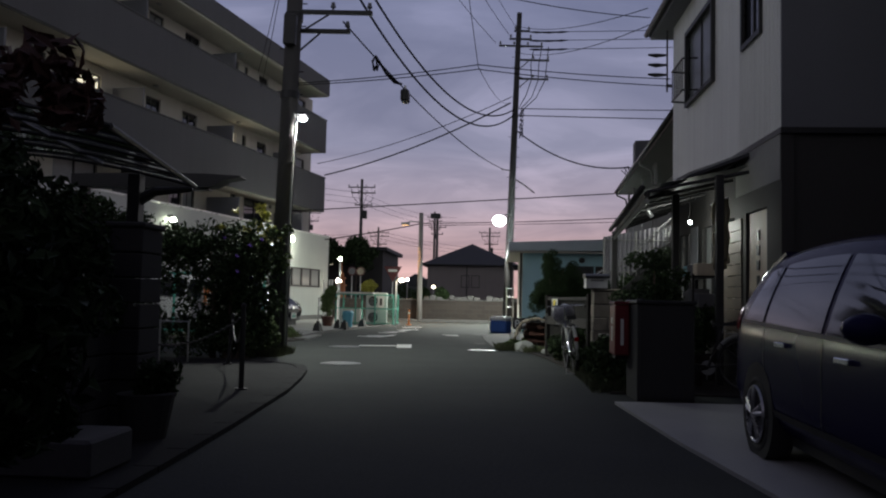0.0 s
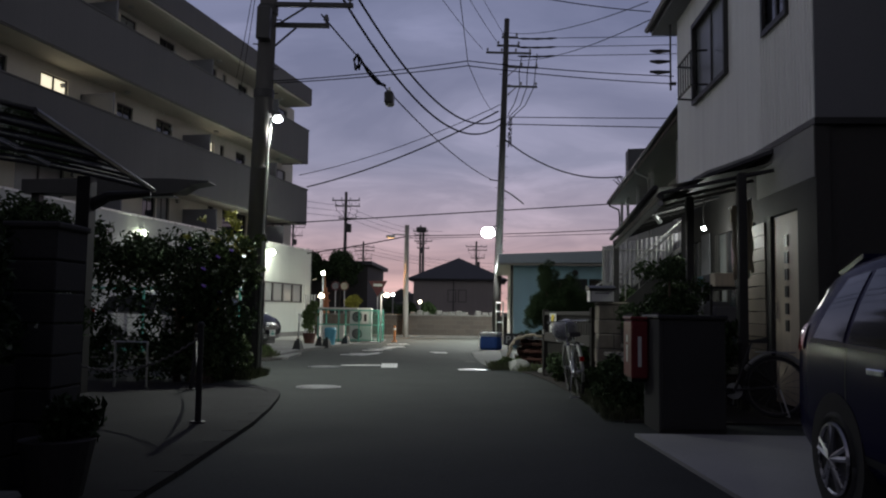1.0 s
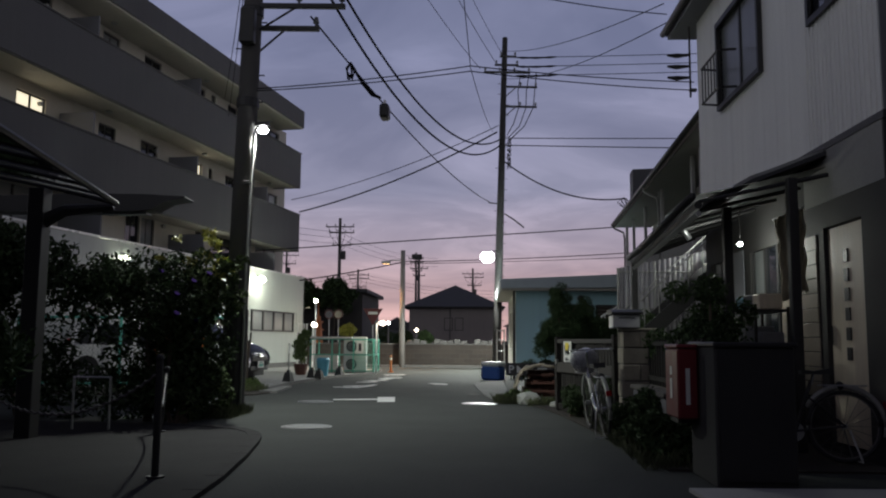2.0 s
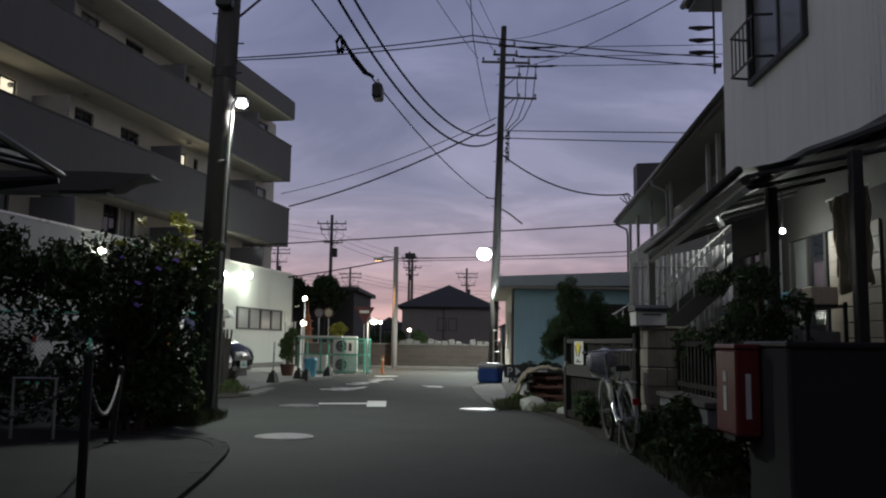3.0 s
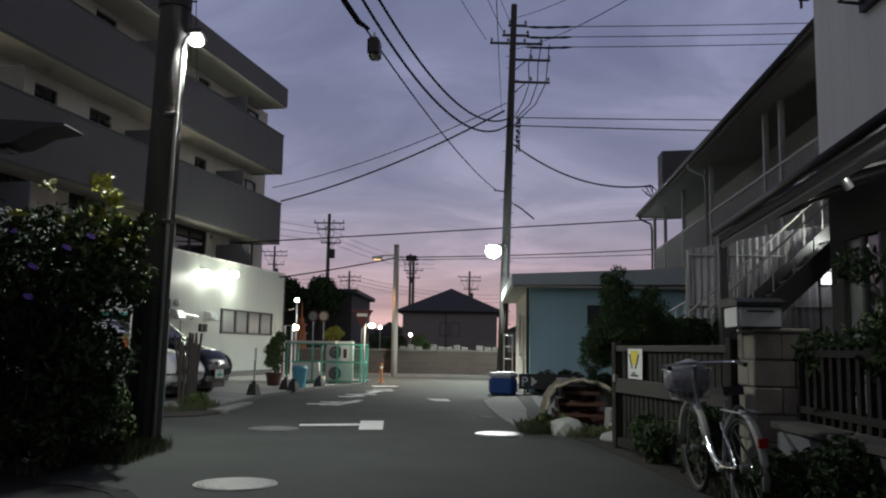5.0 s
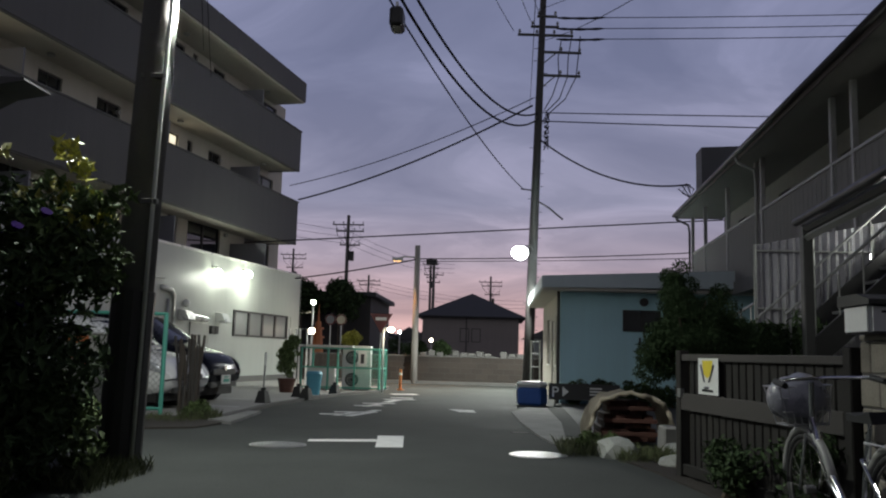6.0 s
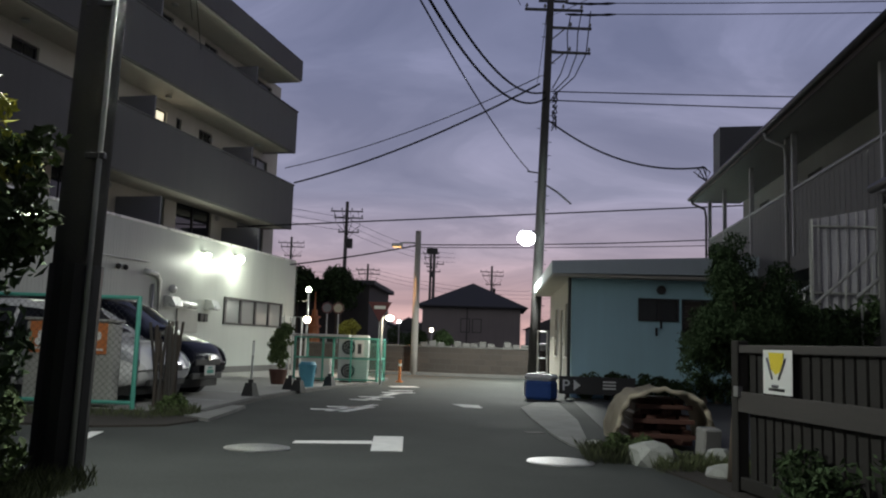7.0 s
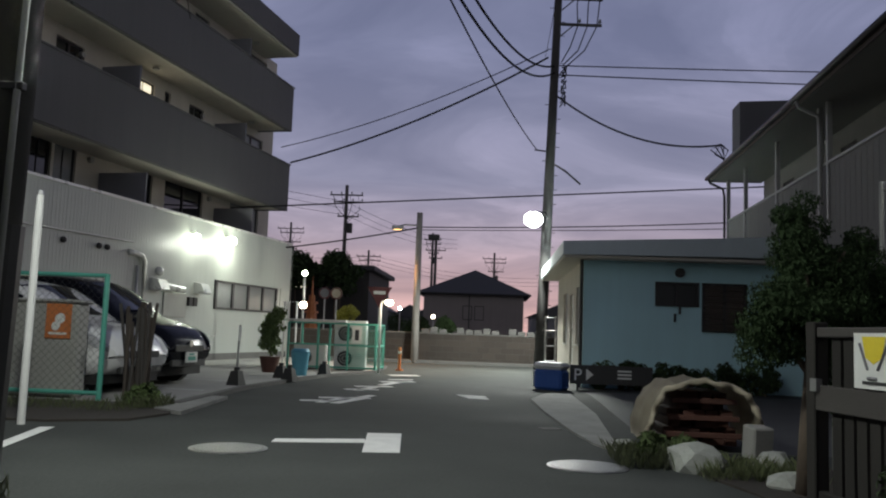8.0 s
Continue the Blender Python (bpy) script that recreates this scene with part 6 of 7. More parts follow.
part("rail", tube(bmesh.new(), [(0, 0, 1.5), (1.5, 0, 2.45)], 0.018, 6), STEEL_WHITE, far_scr)
part("foot_rail", tube(bmesh.new(), [(0, 0, 0.5), (1.5, 0, 0.5)], 0.018, 6), STEEL_WHITE, far_scr)
for (x, y, z) in ((4.15, 19.4, 2.55), (4.5, 19.4, 2.5), (4.2, 21.8, 2.5)):
    lt = thing("tube_lamp", (x, y, z), "short white fluorescent lamp under the gallery", "lamp", "gallery lamps")
    part("case", B(-0.06, 0.06, -0.2, 0.2, 0.04, 0.1), STEEL_WHITE, lt)
    part("tube", tube(bmesh.new(), [(0, -0.18, 0), (0, 0.18, 0)], 0.04, 8), LAMP_WHITE, lt, "glowing white tube")
el = thing("entrance_lamp", (2.98, 13.2, 2.36), "small bare white lamp under the lean-to roof", "lamp")
part("bulb", ball(bmesh.new(), (0, 0, 0), 0.03, 2), LAMP_WHITE, el, "glowing white bulb", smooth=True)
part("holder", R((0, 0, 0.025), (0, 0, 0.47), 0.012, n=8), METAL_DARK, el)
am = thing("amber_lamp", (4.05, 18.3, 3.42), "small amber lamp on the gallery edge", "lamp")
part("bulb", ball(bmesh.new(), (0, 0, 0), 0.05, 2), LAMP_AMBER, am)
part("base", B(-0.03, 0.1, -0.05, 0.05, 0.05, 0.1), METAL_DARK, am)
# clutter in the entrance
for i, (x, y, r, h) in enumerate(((2.6, 11.3, 0.16, 0.3), (2.9, 12.0, 0.2, 0.36), (2.5, 12.9, 0.15, 0.26), (2.95, 13.6, 0.18, 0.3), (2.4, 14.3, 0.16, 0.3))):
    pt = thing("flower_pot", (x, y, 0.02), "dull brown flower pot with a leafy plant", "plant pot", "pots in the entrance")
    bm = rod(bmesh.new(), (0, 0, 0), (0, 0, h), r * 0.7, r, 16)
    rod(bm, (0, 0, h - 0.04), (0, 0, h), r * 1.08, r * 1.08, 16)
    part("pot", bm, WOOD_DARK, pt)
    leaves("plant", LEAF, clumps((0, 0, h + 0.4), (0.2, 0.2, 0.3), 6, 0.16, 20 + i), 500, 0.05, 20 + i, pt)
box_sh = thing("shelf_rack", (2.95, 12.5, 0.02), "dark steel shelf rack stacked with boxes", "shelf")
for z in (0.5, 1.0, 1.45):
    part("board", B(-0.2, 0.2, -0.45, 0.45, z, z + 0.025), METAL_DARK, box_sh)
for x in (-0.18, 0.18):
    for y in (-0.43, 0.43):
        part("upright", B(x - 0.015, x + 0.015, y - 0.015, y + 0.015, 0, 1.5), METAL_DARK, box_sh)
g = random.Random(12)
for z in (0.53, 1.03, 1.48):
    for k in range(3):
        y = 12.5 - 0.3 + k * 0.3
        single("storage_box", B(-0.13, 0.13, -0.12, 0.12, 0, g.uniform(0.15, 0.32), bev=0.01), (WOOD_PALE, SIDING_GREY, BIN_BLUE)[k % 3] if z > 1.2 else SIDING_GREY, "faded storage box on the shelf rack", "box", "boxes on the rack", m=pose(2.95, y, z + 0.015, 0, 0, g.uniform(-12, 12)))

# ---- left foreground: block wall, chain, carport ----
# The wall end's gloom is put into its near-black block colour.
bw = thing("block_wall_pier", (-3.12, 6.2, 0.03), "concrete block wall end by the pavement, darkened for shade", "wall")
for r in range(8):
    part("block", B(0, 0.4, 0.005, 0.395, r * 0.195 + 0.005, r * 0.195 + 0.19, bev=0.008), BLOCK_DARK, bw)
    for k in range(4):
        part("block", B(0.05, 0.2, -0.005 - 0.42 * (k + 1), -0.01 - 0.42 * k, r * 0.195 + 0.005, r * 0.195 + 0.19, bev=0.008), BLOCK_DARK, bw) if r < 5 else None
part("cap", B(-0.02, 0.42, -0.015, 0.41, 1.56, 1.6, bev=0.01), BLOCK_DARK, bw)


def chain_post(x, y, h, lean=0):
    t = thing("chain_post", (x, y, 0.03), "dark steel chain post on the pavement", "bollard", "chain posts")
    part("tube", R((0, 0, 0), (lean, 0, h), 0.03, 0.028, 12), RUBBER, t)
    part("cap", ball(bmesh.new(), (lean, 0, h), 0.035, 2), RUBBER, t)
    part("foot", R((0, 0, 0), (0, 0, 0.02), 0.07, n=16), METAL_DARK, t)
    return t


chain_post(-2.83, 9.17, 0.93)
chain_post(-4.05, 12.4, 0.74, 0.06)
for a, b, d in (((-2.83, 9.17, 0.85), (-4.4, 9.6, 0.6), 0.22), ((-4.0, 12.4, 0.72), (-2.83, 9.17, 0.85), 0.32)):
    pts = sag(a, b, d, 44)
    bm = bmesh.new()
    for i, (p, q) in enumerate(zip(pts, pts[1:])):
        tube(bm, [p.lerp(q, -0.15), p.lerp(q, 0.5) + Vector((0, 0, 0.010 if i % 2 else -0.004)), p.lerp(q, 1.15)], [0.008, 0.014, 0.008], 5)
    single("barrier_chain", bm, STEEL_RUSTY, "dull grey sagging barrier chain between posts", "chain", "barrier chains")
chain_post(-4.4, 9.6, 0.62)

cp = thing("carport", (-5.6, 10.5, 0), "dark steel carport with smoky plastic roof panels", "carport")


def arc(x):          # height over the distance from the road edge
    return 2.66 + 0.42 * math.sin(min(x, 2.6) / 2.6 * 1.5)


E0, E1 = Vector((1.9, -2.9)), Vector((1.13, 1.4))     # the roof's road edge, near and far


def roofpt(u, v):
    p = E0.lerp(E1, u)
    return Vector((p.x - v * 2.7, p.y - v * 0.3, arc(v * 2.6)))


for k in range(5):
    part("roof_rib", tube(bmesh.new(), [roofpt(k / 4, v / 8) for v in range(9)], 0.022, 6), METAL_DARK, cp, smooth=True)
for v in (0, 0.5, 1.0):
    part("purlin", tube(bmesh.new(), [roofpt(u / 6, v) - Vector((0, 0, 0.0)) for u in range(7)], 0.035 if v in (0, 1.0) else 0.022, 6), METAL_DARK, cp)
for k in range(4):
    for j in range(2):
        bm = bmesh.new()
        q = [[bm.verts.new(roofpt((k + 0.02 + 0.96 * a) / 4, (j + 0.02 + 0.96 * b / 3) / 2) + Vector((0, 0, 0.03))) for b in range(4)] for a in range(2)]
        for b in range(3):
            bm.faces.new((q[0][b], q[1][b], q[1][b + 1], q[0][b + 1]))
        ob = part("roof_panel", bm, POLY, cp)
part("post", B(0.24, 0.42, 1.1, 1.3, 0, 2.8, bev=0.01), METAL_DARK, cp)
part("post", B(-0.1, 0.08, -2.6, -2.4, 0, 2.95, bev=0.01), METAL_DARK, cp)
part("arm", tube(bmesh.new(), [(0.33, 1.2, 2.4), (0.6, 1.25, 2.56), (1.1, 1.38, 2.62)], [0.09, 0.07, 0.04], 8), METAL_DARK, cp)
aw = thing("canopy_wing", (-6.6, 14.6, 0), "dark flat canopy wing on a steel post", "canopy")
part("wing", extrude_profile(bmesh.new(), [(-1.1, 2.98), (-1.1, 3.2), (0.3, 3.235), (1.4, 3.225), (2.0, 3.19), (2.0, 3.17), (1.72, 3.12), (1.5, 3.0), (1.2, 2.97)], "y", -0.2, 0.2), METAL_DARK, aw)
part("post", B(-1.0, -0.86, -0.07, 0.07, 0, 3.12), METAL_DARK, aw)
part("lamp_strip", B(0.75, 1.4, -0.1, 0.1, 2.945, 2.972), GLASS_FROST, aw)
pb = thing("planter_trough", (-2.55, 4.85, 0.035), "pale concrete planter trough with low plants", "planter")
# Pale trough in dark concrete; the gloom around it is in its colour.
part("trough", B(-0.55, 0.3, -0.28, 0.28, 0, 0.22, bev=0.02), CONCRETE_DARK, pb)
leaves("foliage", LEAF, clumps((-0.1, 0, 0.3), (0.4, 0.2, 0.1), 8, 0.12, 5), 900, 0.04, 5, pb)
pt = thing("flower_pot", (-2.55, 6.0, 0.035), "dark flower pot with trailing plants", "plant pot")
part("pot", rod(bmesh.new(), (0, 0, 0), (0, 0, 0.32), 0.15, 0.21, 18), DARK_WALL, pt)
leaves("plant", LEAF, clumps((0, 0, 0.42), (0.16, 0.16, 0.08), 6, 0.1, 6), 700, 0.04, 6, pt)
fr = thing("bicycle_stand", (-5.2, 12.6, 0.035), "small grey tubular bicycle stand", "bicycle stand")
part("tube", tube(bmesh.new(), [(0, 0, 0), (0, 0, 0.62), (0.45, 0, 0.62), (0.45, 0, 0)], 0.018, 6), METAL_GREY, fr)


# ---- plants ----
def shrub(name, at, cl, mat, n, size, seed, label, stems=5, category="shrub", extra=()):
    t = thing(name, (*at, 0), label, category)
    r = random.Random(seed)
    for k in range(stems):
        c = cl[(k * 7) % len(cl)]
        bm = tube(bmesh.new(), [(c[0] * 0.75 + r.uniform(-0.1, 0.1), c[1] * 0.5 + r.uniform(-0.1, 0.1), 0), (c[0] * 0.8, c[1] * 0.6, c[2] * 0.5), (c[0] * 0.9, c[1] * 0.9, c[2])], [0.04, 0.028, 0.008], 6)
        part("stem", bm, BARK, t)
    leaves("foliage", mat, cl, n, size, seed, t)
    for mm, cl2, n2, s2 in extra:
        leaves("bright_foliage", mm, cl2, n2, s2, seed + 50, t)
    return t


hedge = []
for k in range(7):
    hedge += clumps((-5.5 + k * 0.95, 0.0, 1.78 if k < 4 else 1.5), (0.6, 0.55, 1.15 if k < 4 else 1.02), 16, 0.36, 30 + k)
    hedge += clumps((-5.5 + k * 0.95, -0.1, 0.55), (0.6, 0.45, 0.45), 9, 0.36, 230 + k)
g = random.Random(77)
hedge = [c for c in hedge if not (0.75 < c[2] < 1.85 and -2.6 < c[0] < 0.35 and g.random() < 0.6)]
hedge += clumps((0.5, -0.2, 1.5), (0.45, 0.4, 0.8), 9, 0.3, 47)
top = clumps((0.66, 0.0, 2.3), (0.22, 0.3, 0.5), 13, 0.09, 41)
shrub("hedge", (-4.75, 14.45), [c for c in hedge if c[0] < 0.85], LEAF, 21000, 0.055, 7, "tall dense dark green hedge with yellow tips", 9, "hedge", [(LEAF_YELLOW, top, 260, 0.055), (LEAF, [c for c in hedge if c[0] < -0.5 and c[2] > 1.6], 12000, 0.06), (WEED, clumps((0.88, -0.1, 1.95), (0.22, 0.3, 0.45), 10, 0.1, 46), 420, 0.055), (WEED, clumps((0.6, -0.1, 1.9), (0.35, 0.35, 0.6), 16, 0.13, 45), 900, 0.05)])
shrub("flowering_shrub", (-4.5, 14.1), clumps((-0.25, 0, 1.5), (0.5, 0.5, 0.8), 16, 0.26, 61) + clumps((0.0, 0.0, 0.4), (0.45, 0.45, 0.3), 10, 0.26, 62), LEAF, 6500, 0.045, 8, "dark leafy shrub with a few violet flowers", 6, "shrub",
      [(LEAF_YELLOW, clumps((-0.05, 0.1, 2.2), (0.32, 0.25, 0.4), 10, 0.07, 63), 90, 0.055)])
g = random.Random(5)
for k in range(7):
    fl = thing("violet_flower", (-4.15 + g.uniform(-0.5, 0.15), 13.55 + g.uniform(-0.2, 0.5), 1.35 + g.uniform(-0.1, 0.7)), "small violet trumpet flower in the shrub", "flower", "violet flowers")
    part("petals", rod(bmesh.new(), (0, 0, 0), (0.03, -0.02, 0.04), 0.008, 0.045, 8), VIOLET, fl)
tr = thing("foreground_shrub", (-2.25, 2.35, 0), "dark overhanging shrub with reddish leaf tips", "shrub")
for k, (x, y) in enumerate(((0.5, 0.0), (0.2, 0.4), (-0.4, 0.1), (0.3, -0.4), (-0.2, -0.3))):
    part("stem", tube(bmesh.new(), [(0.05 * k - 0.1, 0.03 * k, 0), (x * 0.4, y * 0.4, 0.8), (x, y, 1.5 + 0.06 * k)], [0.035, 0.025, 0.008], 6), BARK, tr)
leaves("foliage", LEAF, clumps((0.1, 0.1, 1.05), (0.75, 0.7, 0.6), 34, 0.24, 71), 11000, 0.045, 9, tr)
leaves("reddish_foliage", LEAF_RED, clumps((0.68, 0.05, 1.72), (0.3, 0.35, 0.16), 12, 0.11, 72), 1300, 0.04, 10, tr)
tr = thing("wall_side_shrub", (-3.3, 5.55, 0), "dark dense shrub at the block wall", "shrub")
for k, (x, y) in enumerate(((0.4, 0.1), (-0.3, 0.2), (0.1, -0.3), (-0.1, 0.1))):
    part("stem", tube(bmesh.new(), [(0.04 * k, 0.02 * k, 0), (x * 0.5, y * 0.5, 0.8), (x, y, 1.7)], [0.035, 0.025, 0.008], 6), BARK, tr)
leaves("foliage", LEAF, clumps((0.0, 0, 1.15), (0.62, 0.35, 0.85), 34, 0.24, 76), 10000, 0.045, 16, tr)
tr = thing("garden_shrub", (-5.4, 9.8, 0), "dark shrub mass behind the chain", "shrub")
leaves("foliage", LEAF, clumps((0, 0, 0.9), (0.9, 0.7, 0.7), 22, 0.3, 73), 6000, 0.06, 11, tr)
part("stem", tube(bmesh.new(), [(0, 0, 0), (0.1, 0, 0.6), (0.2, 0.1, 1.2)], [0.05, 0.04, 0.01], 6), BARK, tr)
# juniper beside the gate
jt = thing("juniper_tree", (1.1, 16.95, 0), "dense clipped juniper beside the wooden gate", "tree")
part("trunk", tube(bmesh.new(), [(0, 0, 0), (0.02, 0, 0.5), (0.05, 0, 1.0), (0.05, 0, 1.7)], [0.075, 0.06, 0.045, 0.02], 10), BARK, jt, smooth=True)
for k in range(6):
    a = k * 1.1
    part("limb", tube(bmesh.new(), [(0.03, 0, 0.55 + 0.15 * k), (0.28 * math.cos(a), 0.28 * math.sin(a), 0.85 + 0.17 * k)], [0.03, 0.008], 6), BARK, jt)
cl = clumps((-0.06, 0, 1.98), (0.12, 0.12, 0.16), 6, 0.10, 87) + clumps((-0.04, 0, 1.74), (0.2, 0.2, 0.3), 12, 0.14, 81) + clumps((0.08, 0, 1.35), (0.36, 0.34, 0.32), 20, 0.17, 82) + clumps((-0.22, 0, 1.15), (0.22, 0.24, 0.26), 10, 0.15, 83) + clumps((0.38, 0.1, 1.2), (0.28, 0.28, 0.25), 12, 0.16, 84) + clumps((0.62, 0.1, 1.3), (0.3, 0.3, 0.3), 12, 0.17, 187) + clumps((0.5, 0.1, 0.95), (0.3, 0.25, 0.2), 9, 0.14, 188) + clumps((0.3, 0.05, 1.65), (0.22, 0.2, 0.22), 8, 0.14, 189)
leaves("crown", CONIFER, cl, 70000, 0.017, 12, jt, upright=0.9)
shrub("leafy_shrub", (1.9, 17.4), clumps((0, 0, 0.95), (0.5, 0.3, 0.65), 16, 0.2, 88), LEAF, 4500, 0.045, 15, "thin-leaved garden shrub behind the gate")
shrub("leafy_shrub", (2.5, 18.2), clumps((0, 0, 1.0), (0.55, 0.35, 0.75), 16, 0.24, 85), LEAF, 5000, 0.05, 13, "tall thin-leaved shrub behind the gate")
for i, (x, y, sx, sy, z) in enumerate(((1.42, 10.7, 0.2, 0.45, 0.28), (1.45, 11.6, 0.2, 0.5, 0.32), (1.45, 12.4, 0.2, 0.4, 0.26), (1.32, 14.3, 0.12, 0.4, 0.36), (1.12, 15.2, 0.1, 0.4, 0.3), (2.15, 11.6, 0.35, 0.9, 1.1), (2.25, 13.0, 0.35, 0.6, 1.2))):
    shrub("low_shrub", (x, y), clumps((0, 0, z), (sx, sy, z * 0.75), 12, 0.14 if z < 0.6 else 0.2, 90 + i), LEAF, (1100 if i in (3, 4) else 2600) if z < 0.6 else 3600, 0.035, 100 + i, "low leafy shrub along the fence", 4)
for i in range(9):
    shrub("wall_shrub", (1.15 + i * 0.42, 28.45 + 0.1 * (i % 2)), clumps((0, 0, 0.3), (0.25, 0.2, 0.25), 7, 0.15, 130 + i), LEAF, 900, 0.045, 140 + i, "low dark shrub against the blue wall", 3)


def grass(name, at, rx, ry, n, h, seed, label):
    g = np.random.default_rng(seed)
    p = np.stack([g.uniform(-rx, rx, n), g.uniform(-ry, ry, n), np.zeros(n)], 1)
    a = g.uniform(0, 2 * np.pi, n)
    hh = h * (0.4 + 0.8 * g.random(n))
    tip = p + np.stack([0.5 * hh * np.cos(a), 0.5 * hh * np.sin(a), hh], 1)
    s = np.stack([-np.sin(a), np.cos(a), np.zeros(n)], 1) * 0.0035
    mid = (p + tip) / 2 + np.stack([np.zeros(n), np.zeros(n), 0.15 * hh], 1)
    v = np.stack([p - s, p + s, mid + s * 0.8, tip, mid - s * 0.8], 1).reshape(-1, 3)
    me = bpy.data.meshes.new(name)
    me.from_pydata(v.tolist(), [], np.arange(5 * n).reshape(n, 5).tolist())
    me.materials.append(GRASS)
    ob = new(name, me)
    ob.location = (*at, 0.0)
    return tagged(ob, label, "grass", kind="stuff")


shrub("weed_clump", (-4.25, 14.7), clumps((0, 0, 0.45), (0.3, 0.4, 0.4), 14, 0.14, 160), WEED, 1500, 0.045, 161, "leafy green weeds before the utility pole", 5, "weeds")
shrub("weed_clump", (-4.4, 13.7), clumps((0, 0, 0.25), (0.35, 0.35, 0.2), 10, 0.12, 162), WEED, 700, 0.045, 163, "leafy green weeds before the hedge", 5, "weeds")
shrub("weed_clump", (0.35, 18.45), clumps((0, 0, 0.12), (0.3, 0.35, 0.1), 10, 0.08, 164), WEED, 900, 0.035, 165, "low green weeds beside the wood pile", 4, "weeds")
shrub("weed_clump", (-5.3, 20.9), clumps((0, 0, 0.14), (0.25, 0.2, 0.12), 8, 0.08, 166), WEED, 700, 0.035, 167, "low green weeds below the green fence", 4, "weeds")
grass("grass_tuft", (0.32, 18.3), 0.36, 0.45, 1000, 0.15, 1, "yellowish grass tuft beside the wood pile")
grass("grass_tuft", (1.0, 17.75), 0.45, 0.35, 1000, 0.14, 2, "grass tuft below the gate post")
grass("grass_tuft", (-5.3, 20.95), 0.3, 0.25, 600, 0.16, 3, "weeds at the foot of the green fence")
grass("grass_tuft", (-6.8, 20.6), 1.6, 0.4, 900, 0.12, 4, "sparse weeds in the soil bed")
grass("grass_tuft", (-4.1, 15.0), 0.3, 0.6, 1300, 0.15, 6, "weeds at the foot of the utility pole")
grass("grass_tuft", (1.35, 11.8), 0.2, 1.7, 1500, 0.16, 5, "weeds along the fence foot")

# ---- wood pile under canvas ----
wp = thing("wood_pile", (0.92, 19.4, 0), "stack of red-brown planks under scalloped canvas", "wood pile")
g = random.Random(9)
for r in range(6):
    for k in range(6 - (r // 2)):
        x = -0.39 + k * 0.13 + 0.065 * (r // 2) + g.uniform(-0.01, 0.01)
        z = 0.06 + r * 0.085
        part("plank", B(x * 0.92, x * 0.92 + 0.112, -0.2 + g.uniform(-0.08, 0.06), 0.55, z, z + 0.08, bev=0.006), WOOD_RED, wp)
for r in range(3):
    part("cross_bearer", B(-0.36 + 0.03 * r, 0.36 - 0.02 * r, -0.34, -0.29, 0.14 + 0.16 * r, 0.19 + 0.16 * r, bev=0.006), WOOD_RED, wp)
bm = bmesh.new()
NA, NB = 40, 10
rows_ = []
for j in range(NB + 1):
    line = []
    for i in range(NA + 1):
        a = math.pi * (1 - i / NA)
        scal = 0.09 * abs(math.sin(a * 6.5 + 0.6 * math.sin(a * 2))) * max(0, 1 - j / 5)
        rr = 1.0 + 0.06 * noise.noise(Vector((i * 0.3, j * 0.5, 0)))
        x, z = 0.52 * rr * math.copysign(abs(math.cos(a)) ** 0.75, math.cos(a)), 0.06 + 0.60 * rr * abs(math.sin(a)) ** 0.7
        line.append(bm.verts.new((x, -0.48 + j * 0.11 + scal, max(z, 0.02) + 0.03 * (i == NA // 2))))
    rows_.append(line)
for a, b in zip(rows_, rows_[1:]):
    for i in range(NA):
        bm.faces.new((a[i], a[i + 1], b[i + 1], b[i]))
hem = [v.co.copy() for v in rows_[0]]
bmesh.ops.solidify(bm, geom=list(bm.faces), thickness=0.03)
canvas = part("canvas", bm, TARP, wp, smooth=True)
part("scalloped_hem", tube(bmesh.new(), hem, [0.022 + 0.016 * abs(math.sin(i * 0.9)) for i in range(len(hem))], 6), TARP, canvas, smooth=True)


def rock(at, r, seed, mat=ROCK, label="pale angular rock at the road edge"):
    bm = ball(bmesh.new(), (0, 0, 0), r, 2, 0.7)
    for v in bm.verts:
        v.co *= 1 + 0.35 * noise.noise(v.co * 3 / r * 0.4 + Vector((seed, 0, 0)))
        v.co.z = max(v.co.z, -0.3 * r)
    return single("rock", bm, mat, label, "rock", "edge rocks", m=pose(at[0], at[1], 0.28 * r))


rock((0.6, 17.95), 0.24, 3)
rock((1.25, 18.1), 0.17, 5)
rock((0.15, 19.0), 0.12, 8)
rock((1.05, 17.2), 0.14, 11)
single("white_block", B(-0.1, 0.1, -0.1, 0.1, 0, 0.3, bev=0.015), CONCRETE, "pale concrete block leaning by the wood pile", "block", m=pose(1.32, 18.75, 0.005, 6, 0, 15))

